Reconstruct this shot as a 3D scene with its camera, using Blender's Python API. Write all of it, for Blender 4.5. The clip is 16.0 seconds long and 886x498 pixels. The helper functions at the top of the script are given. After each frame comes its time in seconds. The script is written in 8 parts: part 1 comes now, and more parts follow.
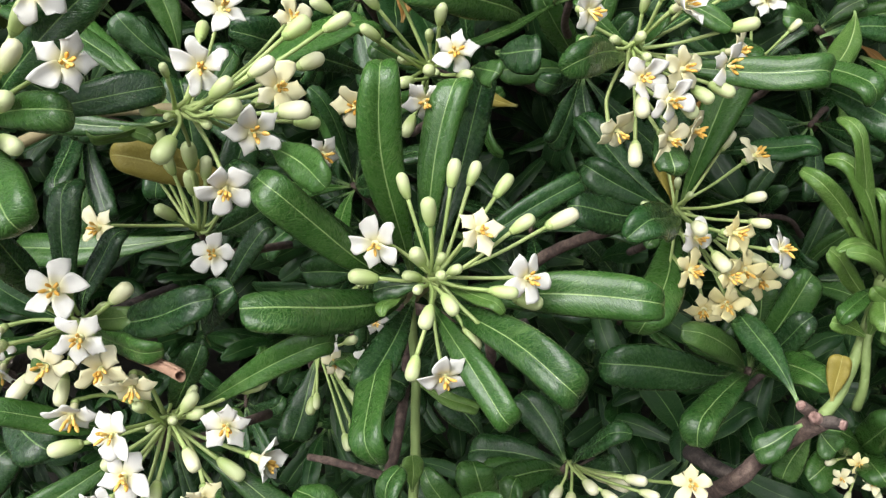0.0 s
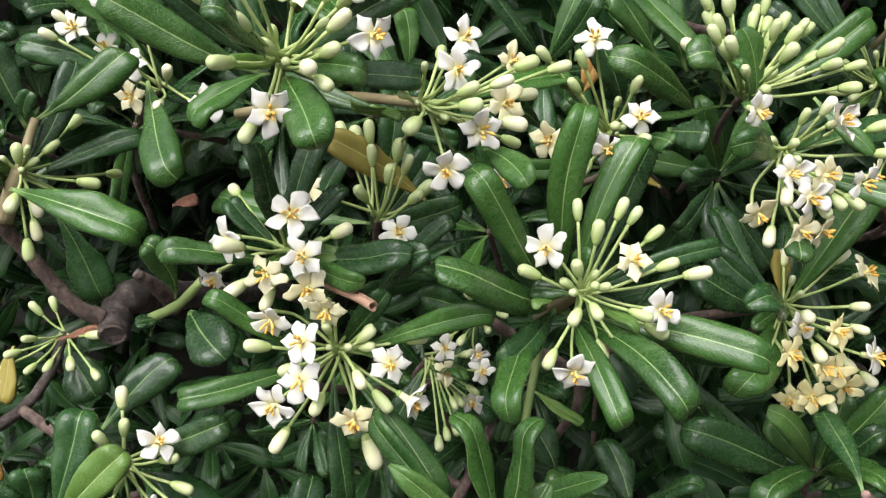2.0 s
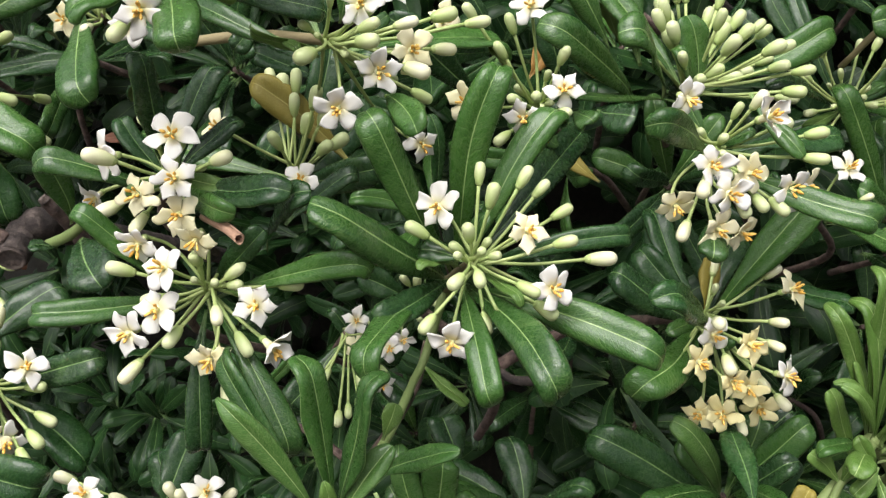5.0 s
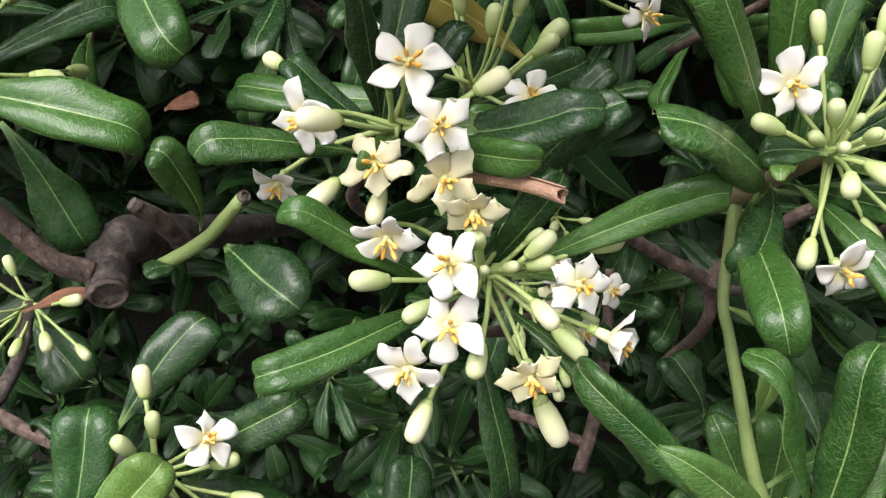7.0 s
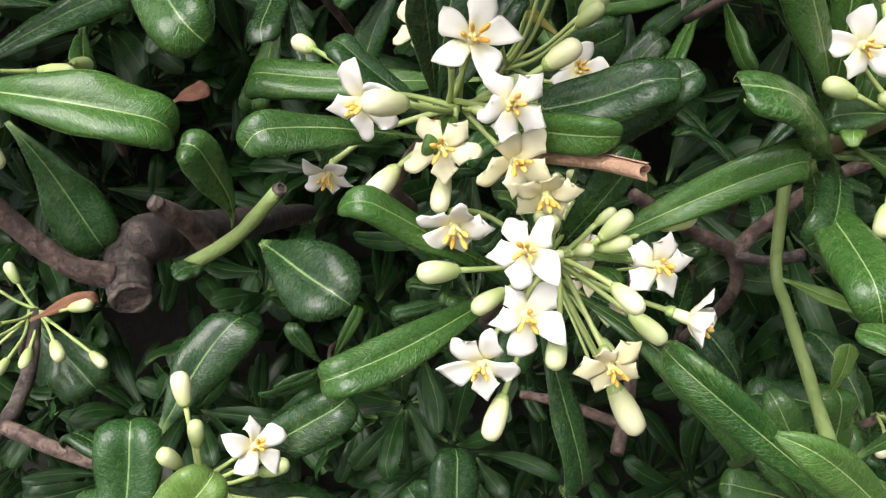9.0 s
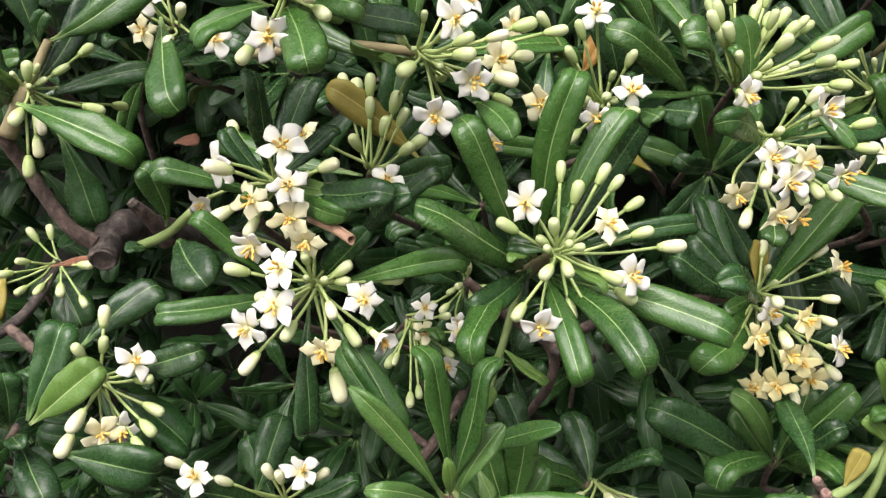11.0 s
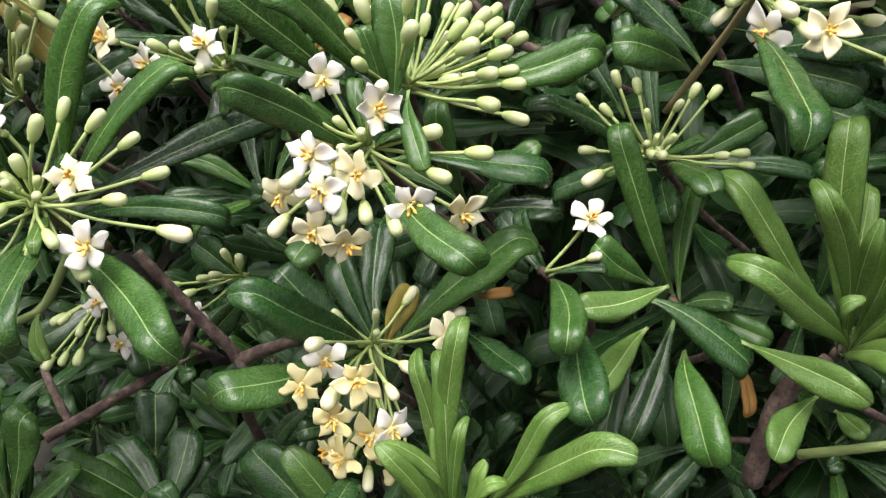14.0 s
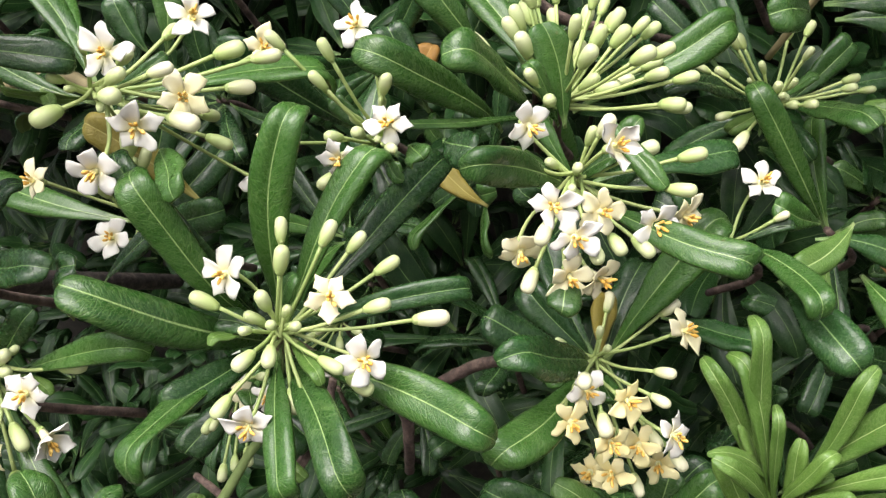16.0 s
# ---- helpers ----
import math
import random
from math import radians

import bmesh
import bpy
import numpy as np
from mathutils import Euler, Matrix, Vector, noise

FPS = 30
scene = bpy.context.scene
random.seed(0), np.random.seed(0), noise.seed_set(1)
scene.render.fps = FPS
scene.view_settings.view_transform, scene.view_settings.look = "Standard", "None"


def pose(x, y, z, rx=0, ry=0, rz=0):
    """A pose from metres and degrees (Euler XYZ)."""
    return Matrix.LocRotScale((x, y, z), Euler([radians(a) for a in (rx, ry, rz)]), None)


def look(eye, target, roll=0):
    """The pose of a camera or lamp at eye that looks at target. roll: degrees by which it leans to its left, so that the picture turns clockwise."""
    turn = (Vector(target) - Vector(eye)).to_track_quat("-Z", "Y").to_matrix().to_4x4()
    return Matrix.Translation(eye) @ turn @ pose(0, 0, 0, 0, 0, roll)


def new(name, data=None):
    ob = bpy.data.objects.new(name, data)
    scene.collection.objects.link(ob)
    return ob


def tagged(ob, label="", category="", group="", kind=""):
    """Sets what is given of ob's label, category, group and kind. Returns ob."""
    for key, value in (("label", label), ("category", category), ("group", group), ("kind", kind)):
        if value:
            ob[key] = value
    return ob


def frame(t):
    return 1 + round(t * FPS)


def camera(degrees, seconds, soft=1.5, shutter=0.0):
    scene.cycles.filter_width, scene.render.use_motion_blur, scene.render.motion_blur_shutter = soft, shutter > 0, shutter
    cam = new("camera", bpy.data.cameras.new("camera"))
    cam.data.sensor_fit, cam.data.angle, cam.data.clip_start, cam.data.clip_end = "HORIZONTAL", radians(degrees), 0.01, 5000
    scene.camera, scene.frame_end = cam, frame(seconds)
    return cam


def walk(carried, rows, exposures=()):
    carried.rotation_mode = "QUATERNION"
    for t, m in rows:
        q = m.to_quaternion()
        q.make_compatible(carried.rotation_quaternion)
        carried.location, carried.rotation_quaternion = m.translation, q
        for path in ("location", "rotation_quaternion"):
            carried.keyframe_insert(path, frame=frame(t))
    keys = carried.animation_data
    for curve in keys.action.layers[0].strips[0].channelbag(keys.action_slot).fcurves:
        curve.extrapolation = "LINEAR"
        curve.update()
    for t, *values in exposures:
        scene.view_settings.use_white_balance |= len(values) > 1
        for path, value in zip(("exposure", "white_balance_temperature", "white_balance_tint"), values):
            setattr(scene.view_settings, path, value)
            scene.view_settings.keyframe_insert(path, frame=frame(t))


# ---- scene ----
cam = camera(52.5, 16.0, soft=1.3)
PATH = [
    (0, (0.003, 0.02, 1.298), (-0.232, 1.901, 0.662), -21.0),
    (0.5, (-0.034, 0.005, 1.303), (-0.144, 1.902, 0.68), -22.4),
    (1, (-0.052, -0.045, 1.303), (-0.203, 1.874, 0.76), -19.5),
    (1.5, (-0.056, -0.086, 1.298), (-0.331, 1.847, 0.869), -13.4),
    (2, (-0.057, -0.078, 1.279), (-0.349, 1.865, 0.903), -7.0),
    (2.5, (-0.05, -0.084, 1.275), (-0.346, 1.871, 0.979), -2.5),
    (3, (-0.025, -0.119, 1.263), (-0.313, 1.841, 0.987), 0.2),
    (3.2, (-0.011, -0.13, 1.263), (-0.274, 1.832, 0.977), 1.1),
    (5.3, (0.008, -0.029, 1.23), (-0.359, 1.911, 0.906), -0.9),
    (5.5, (-0.019, -0.015, 1.234), (-0.368, 1.924, 0.888), -3.0),
    (6, (-0.086, 0.024, 1.239), (-0.382, 1.96, 0.833), -7.7),
    (6.5, (-0.152, 0.058, 1.235), (-0.358, 1.989, 0.757), -10.3),
    (7, (-0.176, 0.077, 1.236), (-0.355, 1.997, 0.704), -12.1),
    (7.5, (-0.199, 0.09, 1.235), (-0.338, 2.009, 0.687), -13.1),
    (8, (-0.214, 0.121, 1.231), (-0.316, 2.029, 0.643), -14.2),
    (8.2, (-0.214, 0.129, 1.231), (-0.316, 2.035, 0.635), -14.5),
    (10.3, (-0.134, -0.053, 1.261), (-0.389, 1.878, 0.804), -9.7),
    (10.5, (-0.107, -0.076, 1.257), (-0.394, 1.858, 0.837), -7.2),
    (11, (-0.041, -0.096, 1.249), (-0.35, 1.846, 0.884), -1.5),
    (11.5, (0.025, -0.089, 1.233), (-0.305, 1.852, 0.882), 2.4),
    (12, (0.092, -0.056, 1.224), (-0.327, 1.866, 0.865), 4.8),
    (12.5, (0.148, -0.027, 1.227), (-0.413, 1.86, 0.876), 5.9),
    (13, (0.204, 0.013, 1.228), (-0.479, 1.863, 0.895), 6.5),
    (13.5, (0.263, 0.081, 1.209), (-0.47, 1.915, 0.896), 9.2),
    (14, (0.3, 0.102, 1.23), (-0.492, 1.916, 0.945), 11.6),
    (14.5, (0.307, 0.1, 1.246), (-0.493, 1.915, 0.994), 12.0),
    (15, (0.284, 0.084, 1.235), (-0.467, 1.917, 0.96), 8.9),
    (15.5, (0.223, 0.072, 1.254), (-0.412, 1.938, 0.917), 2.6),
    (16, (0.124, 0.045, 1.265), (-0.378, 1.941, 0.876), -3.5),
]
walk(cam, [(t, look(eye, target, roll)) for t, eye, target, roll in PATH],
     exposures=((0, 0.10, 6200, 13), (2.5, 0.14, 6260, 15), (6.0, 0.13, 6340, 16), (7.0, 0.17, 6340, 16), (8.0, 0.27, 6380, 16), (10.5, 0.27, 6460, 16), (11.5, 0.27, 6480, 17), (14.0, 0.39, 6440, 17), (16.0, 0.42, 6440, 17)))

# ---- light ----
world = bpy.data.worlds.new("world")
scene.world = world
world.use_nodes = True
wn = world.node_tree
sky = wn.nodes.new("ShaderNodeTexSky")
sky.sky_type, sky.sun_disc = "NISHITA", False
sky.sun_elevation, sky.sun_rotation = radians(45), radians(195)
sky.dust_density, sky.ozone_density = 4.0, 1.0
pale = wn.nodes.new("ShaderNodeHueSaturation")
pale.inputs["Saturation"].default_value = 0.35
wn.links.new(sky.outputs["Color"], pale.inputs["Color"])
wn.links.new(pale.outputs["Color"], wn.nodes["Background"].inputs["Color"])
wn.nodes["Background"].inputs["Strength"].default_value = 0.18
sun = new("sun", bpy.data.lights.new("sun", "SUN"))
sun.data.energy, sun.data.angle, sun.data.color = 4.9, radians(45), (1.0, 0.97, 0.91)
sun.matrix_world = look((-0.3, -1.5, 4.5), (0, 0.5, 1.1))


# ---- materials ----
def material(name):
    mat = bpy.data.materials.new(name)
    mat.use_nodes = True
    return mat, mat.node_tree, mat.node_tree.nodes["Principled BSDF"]


def node(tree, kind, **inputs):
    n = tree.nodes.new("ShaderNode" + kind)
    for key, value in inputs.items():
        n.inputs[key.replace("_", " ")].default_value = value
    return n


def math_node(tree, op, a, b=None, clamp=False):
    n = tree.nodes.new("ShaderNodeMath")
    n.operation, n.use_clamp = op, clamp
    for k, v in enumerate((a, b)):
        if v is None:
            continue
        if isinstance(v, (int, float)):
            n.inputs[k].default_value = v
        else:
            tree.links.new(v, n.inputs[k])
    return n.outputs[0]


def ramp(tree, fac, stops):
    n = tree.nodes.new("ShaderNodeValToRGB")
    n.color_ramp.elements[0].position, n.color_ramp.elements[0].color = stops[0][0], (*stops[0][1], 1)
    n.color_ramp.elements[1].position, n.color_ramp.elements[1].color = stops[-1][0], (*stops[-1][1], 1)
    for pos, col in stops[1:-1]:
        n.color_ramp.elements.new(pos).color = (*col, 1)
    tree.links.new(fac, n.inputs[0])
    return n.outputs[0]


def blend(tree, fac, a, b, mode="MIX"):
    n = tree.nodes.new("ShaderNodeMix")
    n.data_type, n.blend_type = "RGBA", mode
    for key, v in ((0, fac), (6, a), (7, b)):
        if isinstance(v, (int, float)):
            n.inputs[key].default_value = v
        elif isinstance(v, tuple):
            n.inputs[key].default_value = (*v, 1)
        else:
            tree.links.new(v, n.inputs[key])
    return n.outputs[2]


def leaf_material(name, dark, light, rib, rough, vein, bump, islands=False, sheen=0.3, gloss=0.2):
    """Leathery leaf: a pale midrib, slanting side veins that branch into a fine net, mottling at two scales."""
    mat, tree, bsdf = material(name)
    link = tree.links.new
    uv = tree.nodes.new("ShaderNodeUVMap").outputs[0]
    sep = tree.nodes.new("ShaderNodeSeparateXYZ")
    link(uv, sep.inputs[0])
    sideways = math_node(tree, "SUBTRACT", sep.outputs[0], 0.5)
    across = math_node(tree, "ABSOLUTE", sideways)
    along = sep.outputs[1]
    coord = tree.nodes.new("ShaderNodeTexCoord").outputs["Object"]
    big = node(tree, "TexNoise", Scale=55.0, Detail=3.0)
    fine = node(tree, "TexNoise", Scale=420.0, Detail=2.0)
    wander = node(tree, "TexNoise", Scale=330.0, Detail=1.0)
    for n in (big, fine, wander):
        link(coord, n.inputs["Vector"])
    if islands:
        rnd = tree.nodes.new("ShaderNodeNewGeometry").outputs["Random Per Island"]
    else:
        rnd = tree.nodes.new("ShaderNodeObjectInfo").outputs["Random"]
    tone = math_node(tree, "ADD", math_node(tree, "MULTIPLY", rnd, 0.55), math_node(tree, "MULTIPLY", big.outputs[0], 0.45))
    base = ramp(tree, tone, ((0.15, dark), (0.85, light)))
    # the side veins leave the midrib at a slant; lengths in millimetres along the blade
    rise = math_node(tree, "SUBTRACT", math_node(tree, "MULTIPLY", along, 88.0), math_node(tree, "MULTIPLY", across, 17.0))
    wide = math_node(tree, "MULTIPLY", sideways, 21.0)
    stray = math_node(tree, "MULTIPLY", math_node(tree, "SUBTRACT", wander.outputs[0], 0.5), 1.6)

    def net(cell_x, cell_y, line, shift):
        place = tree.nodes.new("ShaderNodeCombineXYZ")
        link(math_node(tree, "DIVIDE", math_node(tree, "ADD", wide, stray), cell_x), place.inputs[0])
        link(math_node(tree, "DIVIDE", math_node(tree, "ADD", rise, stray), cell_y), place.inputs[1])
        link(math_node(tree, "MULTIPLY", rnd, shift), place.inputs[2])
        cells = tree.nodes.new("ShaderNodeTexVoronoi")
        cells.feature = "DISTANCE_TO_EDGE"
        cells.inputs["Scale"].default_value = 1.0
        link(place.outputs[0], cells.inputs["Vector"])
        return math_node(tree, "SUBTRACT", 1.0, math_node(tree, "DIVIDE", cells.outputs["Distance"], line), True)

    coarse = net(7.5, 3.2, 0.060, 37.0)
    mesh_line = net(2.1, 1.3, 0.13, 91.0)
    fade = math_node(tree, "MULTIPLY", math_node(tree, "SUBTRACT", big.outputs[0], 0.22), 2.2, True)
    lines = math_node(tree, "MAXIMUM", math_node(tree, "MULTIPLY", coarse, 0.45), math_node(tree, "MULTIPLY", mesh_line, 0.44))
    base = blend(tree, math_node(tree, "MULTIPLY", math_node(tree, "MULTIPLY", lines, fade), vein), base, rib)
    # dust-fine pale and dark specks
    speck = node(tree, "TexNoise", Scale=1500.0, Detail=1.0)
    link(coord, speck.inputs["Vector"])
    base = blend(tree, math_node(tree, "MULTIPLY", math_node(tree, "SUBTRACT", speck.outputs[0], 0.57), 0.7, True), base, rib)
    base = blend(tree, math_node(tree, "MULTIPLY", math_node(tree, "SUBTRACT", 0.47, speck.outputs[0]), 1.6, True), base, dark)
    # the midrib narrows towards the tip
    width = math_node(tree, "ADD", 0.014, math_node(tree, "MULTIPLY", math_node(tree, "POWER", math_node(tree, "SUBTRACT", 1.0, along), 2.2), 0.040))
    line = math_node(tree, "SUBTRACT", 1.0, math_node(tree, "DIVIDE", across, width), True)
    line = math_node(tree, "MULTIPLY", math_node(tree, "MINIMUM", math_node(tree, "MULTIPLY", line, 2.0), 1.0), math_node(tree, "ADD", 0.45, math_node(tree, "MULTIPLY", fade, 0.35)))
    base = blend(tree, line, base, rib)
    # the stalk at the blade's foot is as pale as the midrib
    base = blend(tree, math_node(tree, "MULTIPLY", math_node(tree, "SUBTRACT", 0.16, along), 6.0, True), base, rib)
    # scattered pale blotches and small brown flecks
    blotch = node(tree, "TexNoise", Scale=38.0, Detail=4.0, Roughness=0.65)
    fleck = node(tree, "TexVoronoi", Scale=120.0)
    for n in (blotch, fleck):
        link(coord, n.inputs["Vector"])
    pale_spot = math_node(tree, "MULTIPLY", math_node(tree, "SUBTRACT", blotch.outputs[0], 0.60), 5.0, True)
    base = blend(tree, math_node(tree, "MULTIPLY", pale_spot, 0.16), base, rib)
    dot = math_node(tree, "MULTIPLY", math_node(tree, "SUBTRACT", 0.13, fleck.outputs["Distance"]), 18.0, True)
    dot = math_node(tree, "MULTIPLY", dot, math_node(tree, "MULTIPLY", math_node(tree, "SUBTRACT", blotch.outputs[0], 0.52), 6.0, True))
    base = blend(tree, math_node(tree, "MULTIPLY", dot, 0.5), base, (0.09, 0.07, 0.025))
    rim = math_node(tree, "MULTIPLY", math_node(tree, "SUBTRACT", across, 0.480), 55.0, True)
    base = blend(tree, math_node(tree, "MULTIPLY", rim, 0.6), base, rib)
    link(base, bsdf.inputs["Base Color"])
    rr = math_node(tree, "ADD", rough, math_node(tree, "MULTIPLY", fine.outputs[0], 0.18))
    link(rr, bsdf.inputs["Roughness"])
    bsdf.inputs["Specular IOR Level"].default_value = sheen
    bsdf.inputs["Coat Weight"].default_value = gloss
    bsdf.inputs["Coat Roughness"].default_value = 0.19
    grain = node(tree, "TexNoise", Scale=900.0, Detail=2.0)
    link(coord, grain.inputs["Vector"])
    height = math_node(tree, "ADD", math_node(tree, "ADD", math_node(tree, "MULTIPLY", big.outputs[0], 1.7),
                                               math_node(tree, "ADD", math_node(tree, "MULTIPLY", grain.outputs[0], 0.6), math_node(tree, "MULTIPLY", coarse, -0.30))),
                       math_node(tree, "ADD", math_node(tree, "MULTIPLY", mesh_line, -0.16), math_node(tree, "MULTIPLY", line, -0.7)))
    b = node(tree, "Bump", Strength=bump, Distance=0.0012)
    link(height, b.inputs["Height"])
    link(b.outputs[0], bsdf.inputs["Normal"])
    return mat


def soft_material(name, dark, light, rough, scale=200.0, bump=0.2, spec=0.4, glow=0.0, foot=None):
    mat, tree, bsdf = material(name)
    link = tree.links.new
    coord = tree.nodes.new("ShaderNodeTexCoord").outputs["Object"]
    big = node(tree, "TexNoise", Scale=scale, Detail=3.0)
    fine = node(tree, "TexNoise", Scale=scale * 6, Detail=2.0)
    link(coord, big.inputs["Vector"])
    link(coord, fine.inputs["Vector"])
    rnd = tree.nodes.new("ShaderNodeObjectInfo").outputs["Random"]
    tone = math_node(tree, "ADD", math_node(tree, "MULTIPLY", rnd, 0.5), math_node(tree, "MULTIPLY", big.outputs[0], 0.5))
    colour = ramp(tree, tone, ((0.2, dark), (0.8, light)))
    if foot:
        # another colour towards the foot: axis, colour, full until, gone after
        axis, tint, full, gone = foot
        sep = tree.nodes.new("ShaderNodeSeparateXYZ")
        link(coord, sep.inputs[0])
        near = tree.nodes.new("ShaderNodeMapRange")
        for k, value in ((1, full), (2, gone), (3, 1.0), (4, 0.0)):
            near.inputs[k].default_value = value
        link(sep.outputs[axis], near.inputs[0])
        colour = blend(tree, near.outputs[0], colour, tint)
    link(colour, bsdf.inputs["Base Color"])
    bsdf.inputs["Roughness"].default_value = rough
    bsdf.inputs["Specular IOR Level"].default_value = spec
    b = node(tree, "Bump", Strength=bump, Distance=0.0006)
    link(fine.outputs[0], b.inputs["Height"])
    link(b.outputs[0], bsdf.inputs["Normal"])
    if glow:
        # thin tissue: part of the light comes through
        thin = tree.nodes.new("ShaderNodeBsdfTranslucent")
        mix = tree.nodes.new("ShaderNodeMixShader")
        mix.inputs[0].default_value = glow
        link(bsdf.inputs["Base Color"].links[0].from_socket, thin.inputs["Color"])
        link(bsdf.outputs[0], mix.inputs[1])
        link(thin.outputs[0], mix.inputs[2])
        link(mix.outputs[0], tree.nodes["Material Output"].inputs["Surface"])
    return mat


def bark_material(name, dark, mid, light):
    """Bark: dark and pale patches, fine cracks and small raised pores."""
    mat, tree, bsdf = material(name)
    link = tree.links.new
    coord = tree.nodes.new("ShaderNodeTexCoord").outputs["Object"]
    big = node(tree, "TexNoise", Scale=85.0, Detail=6.0, Roughness=0.75)
    fine = node(tree, "TexVoronoi", Scale=620.0)
    crack = node(tree, "TexNoise", Scale=330.0, Detail=5.0, Roughness=0.7, Distortion=1.2)
    for n in (big, fine, crack):
        link(coord, n.inputs["Vector"])
    gap = math_node(tree, "MULTIPLY", math_node(tree, "SUBTRACT", 0.47, crack.outputs[0]), 7.0, True)
    pore = math_node(tree, "MULTIPLY", math_node(tree, "SUBTRACT", 0.22, fine.outputs["Distance"]), 8.0, True)
    colour = ramp(tree, big.outputs[0], ((0.34, dark), (0.5, mid), (0.68, light)))
    colour = blend(tree, math_node(tree, "MULTIPLY", gap, 0.55), colour, dark)
    colour = blend(tree, math_node(tree, "MULTIPLY", pore, 0.3), colour, light)
    link(colour, bsdf.inputs["Base Color"])
    bsdf.inputs["Roughness"].default_value = 0.85
    b = node(tree, "Bump", Strength=0.8, Distance=0.0014)
    link(math_node(tree, "ADD", big.outputs[0], math_node(tree, "SUBTRACT", math_node(tree, "MULTIPLY", pore, 0.3), math_node(tree, "MULTIPLY", gap, 0.6))), b.inputs["Height"])
    link(b.outputs[0], bsdf.inputs["Normal"])
    return mat


UNDER = leaf_material("leaf underside", (0.085, 0.13, 0.030), (0.14, 0.20, 0.055), (0.24, 0.30, 0.12), 0.55, 0.25, 0.5, gloss=0.0)
# dark old leaves; also put on low left leaves to darken them for shade
OLD_AND_SHADED = leaf_material("old and shaded leaf", (0.0042, 0.022, 0.006), (0.012, 0.053, 0.010), (0.20, 0.32, 0.11), 0.18, 0.36, 0.5, sheen=0.18, gloss=0.34)
MID = leaf_material("grown leaf", (0.0098, 0.044, 0.0065), (0.031, 0.097, 0.013), (0.27, 0.39, 0.14), 0.20, 0.40, 0.5, sheen=0.18, gloss=0.34)
FRESH = leaf_material("young leaf", (0.038, 0.096, 0.013), (0.086, 0.170, 0.026), (0.38, 0.49, 0.20), 0.28, 0.42, 0.5, sheen=0.2, gloss=0.22)
YOUNG = leaf_material("half-grown leaf", (0.022, 0.071, 0.012), (0.053, 0.126, 0.023), (0.35, 0.46, 0.19), 0.22, 0.42, 0.5, sheen=0.18, gloss=0.28)
YELLOW = leaf_material("yellowing leaf", (0.13, 0.112, 0.018), (0.25, 0.20, 0.03), (0.36, 0.34, 0.12), 0.4, 0.3, 0.4, gloss=0.0)
AMBER = leaf_material("withering leaf", (0.17, 0.085, 0.015), (0.28, 0.15, 0.03), (0.32, 0.22, 0.08), 0.45, 0.3, 0.4, gloss=0.0)
DEAD = leaf_material("dead leaf", (0.30, 0.17, 0.11), (0.46, 0.29, 0.19), (0.50, 0.34, 0.24), 0.6, 0.3, 0.8, gloss=0.0)
# darker, duller copy of the old leaf: the interior's shade is in its colour
FAR_SHADED = leaf_material("far leaf darkened for shade", (0.0035, 0.018, 0.005), (0.010, 0.042, 0.008), (0.13, 0.21, 0.07), 0.22, 0.3, 0.45, islands=True, sheen=0.18, gloss=0.08)
WHITE = soft_material("white petal", (0.67, 0.67, 0.60), (0.73, 0.73, 0.67), 0.5, 160.0, 0.15, 0.3, 0.22, (0, (0.72, 0.69, 0.36), 0.001, 0.0066))
CREAM = soft_material("cream petal", (0.73, 0.70, 0.41), (0.78, 0.755, 0.52), 0.5, 160.0, 0.15, 0.3, 0.20, (0, (0.76, 0.70, 0.38), 0.001, 0.0055))
GOLD = soft_material("yellowed petal", (0.75, 0.69, 0.32), (0.80, 0.75, 0.42), 0.5, 160.0, 0.15, 0.3, 0.20, (0, (0.77, 0.66, 0.28), 0.001, 0.0060))
TUBE = soft_material("flower tube", (0.66, 0.66, 0.36), (0.74, 0.73, 0.46), 0.5, 160.0, 0.15, 0.3, 0.2)
RUST = leaf_material("rust-brown leaf", (0.13, 0.055, 0.035), (0.26, 0.12, 0.07), (0.3, 0.17, 0.1), 0.6, 0.2, 0.8, gloss=0.0)
ANTHER = soft_material("anther", (0.70, 0.38, 0.06), (0.82, 0.56, 0.15), 0.7, 900.0, 0.6, 0.2)
FILAMENT = soft_material("filament", (0.78, 0.62, 0.24), (0.84, 0.72, 0.34), 0.5, 300.0, 0.1)
PISTIL = soft_material("pistil", (0.58, 0.58, 0.22), (0.72, 0.68, 0.34), 0.5, 300.0, 0.1)
STALK = soft_material("flower stalk", (0.24, 0.33, 0.10), (0.40, 0.48, 0.18), 0.5, 120.0, 0.3)
CALYX = soft_material("calyx", (0.26, 0.36, 0.11), (0.42, 0.50, 0.20), 0.5, 160.0, 0.2)
BUD_GREEN = soft_material("green bud", (0.42, 0.50, 0.22), (0.56, 0.61, 0.34), 0.42, 3.0, 0.15, 0.4, 0.12, (2, (0.36, 0.47, 0.15), 0.1, 0.7))
BUD_CREAM = soft_material("cream bud", (0.64, 0.65, 0.39), (0.74, 0.73, 0.52), 0.42, 3.0, 0.15, 0.4, 0.15, (2, (0.52, 0.58, 0.26), 0.05, 0.7))
STEM = soft_material("green stem", (0.12, 0.175, 0.05), (0.21, 0.28, 0.095), 0.6, 90.0, 0.9)
TWIG = soft_material("young bark", (0.13, 0.115, 0.055), (0.24, 0.20, 0.10), 0.7, 90.0, 0.7)
BARK = bark_material("bark", (0.010, 0.008, 0.006), (0.037, 0.028, 0.023), (0.115, 0.092, 0.075))
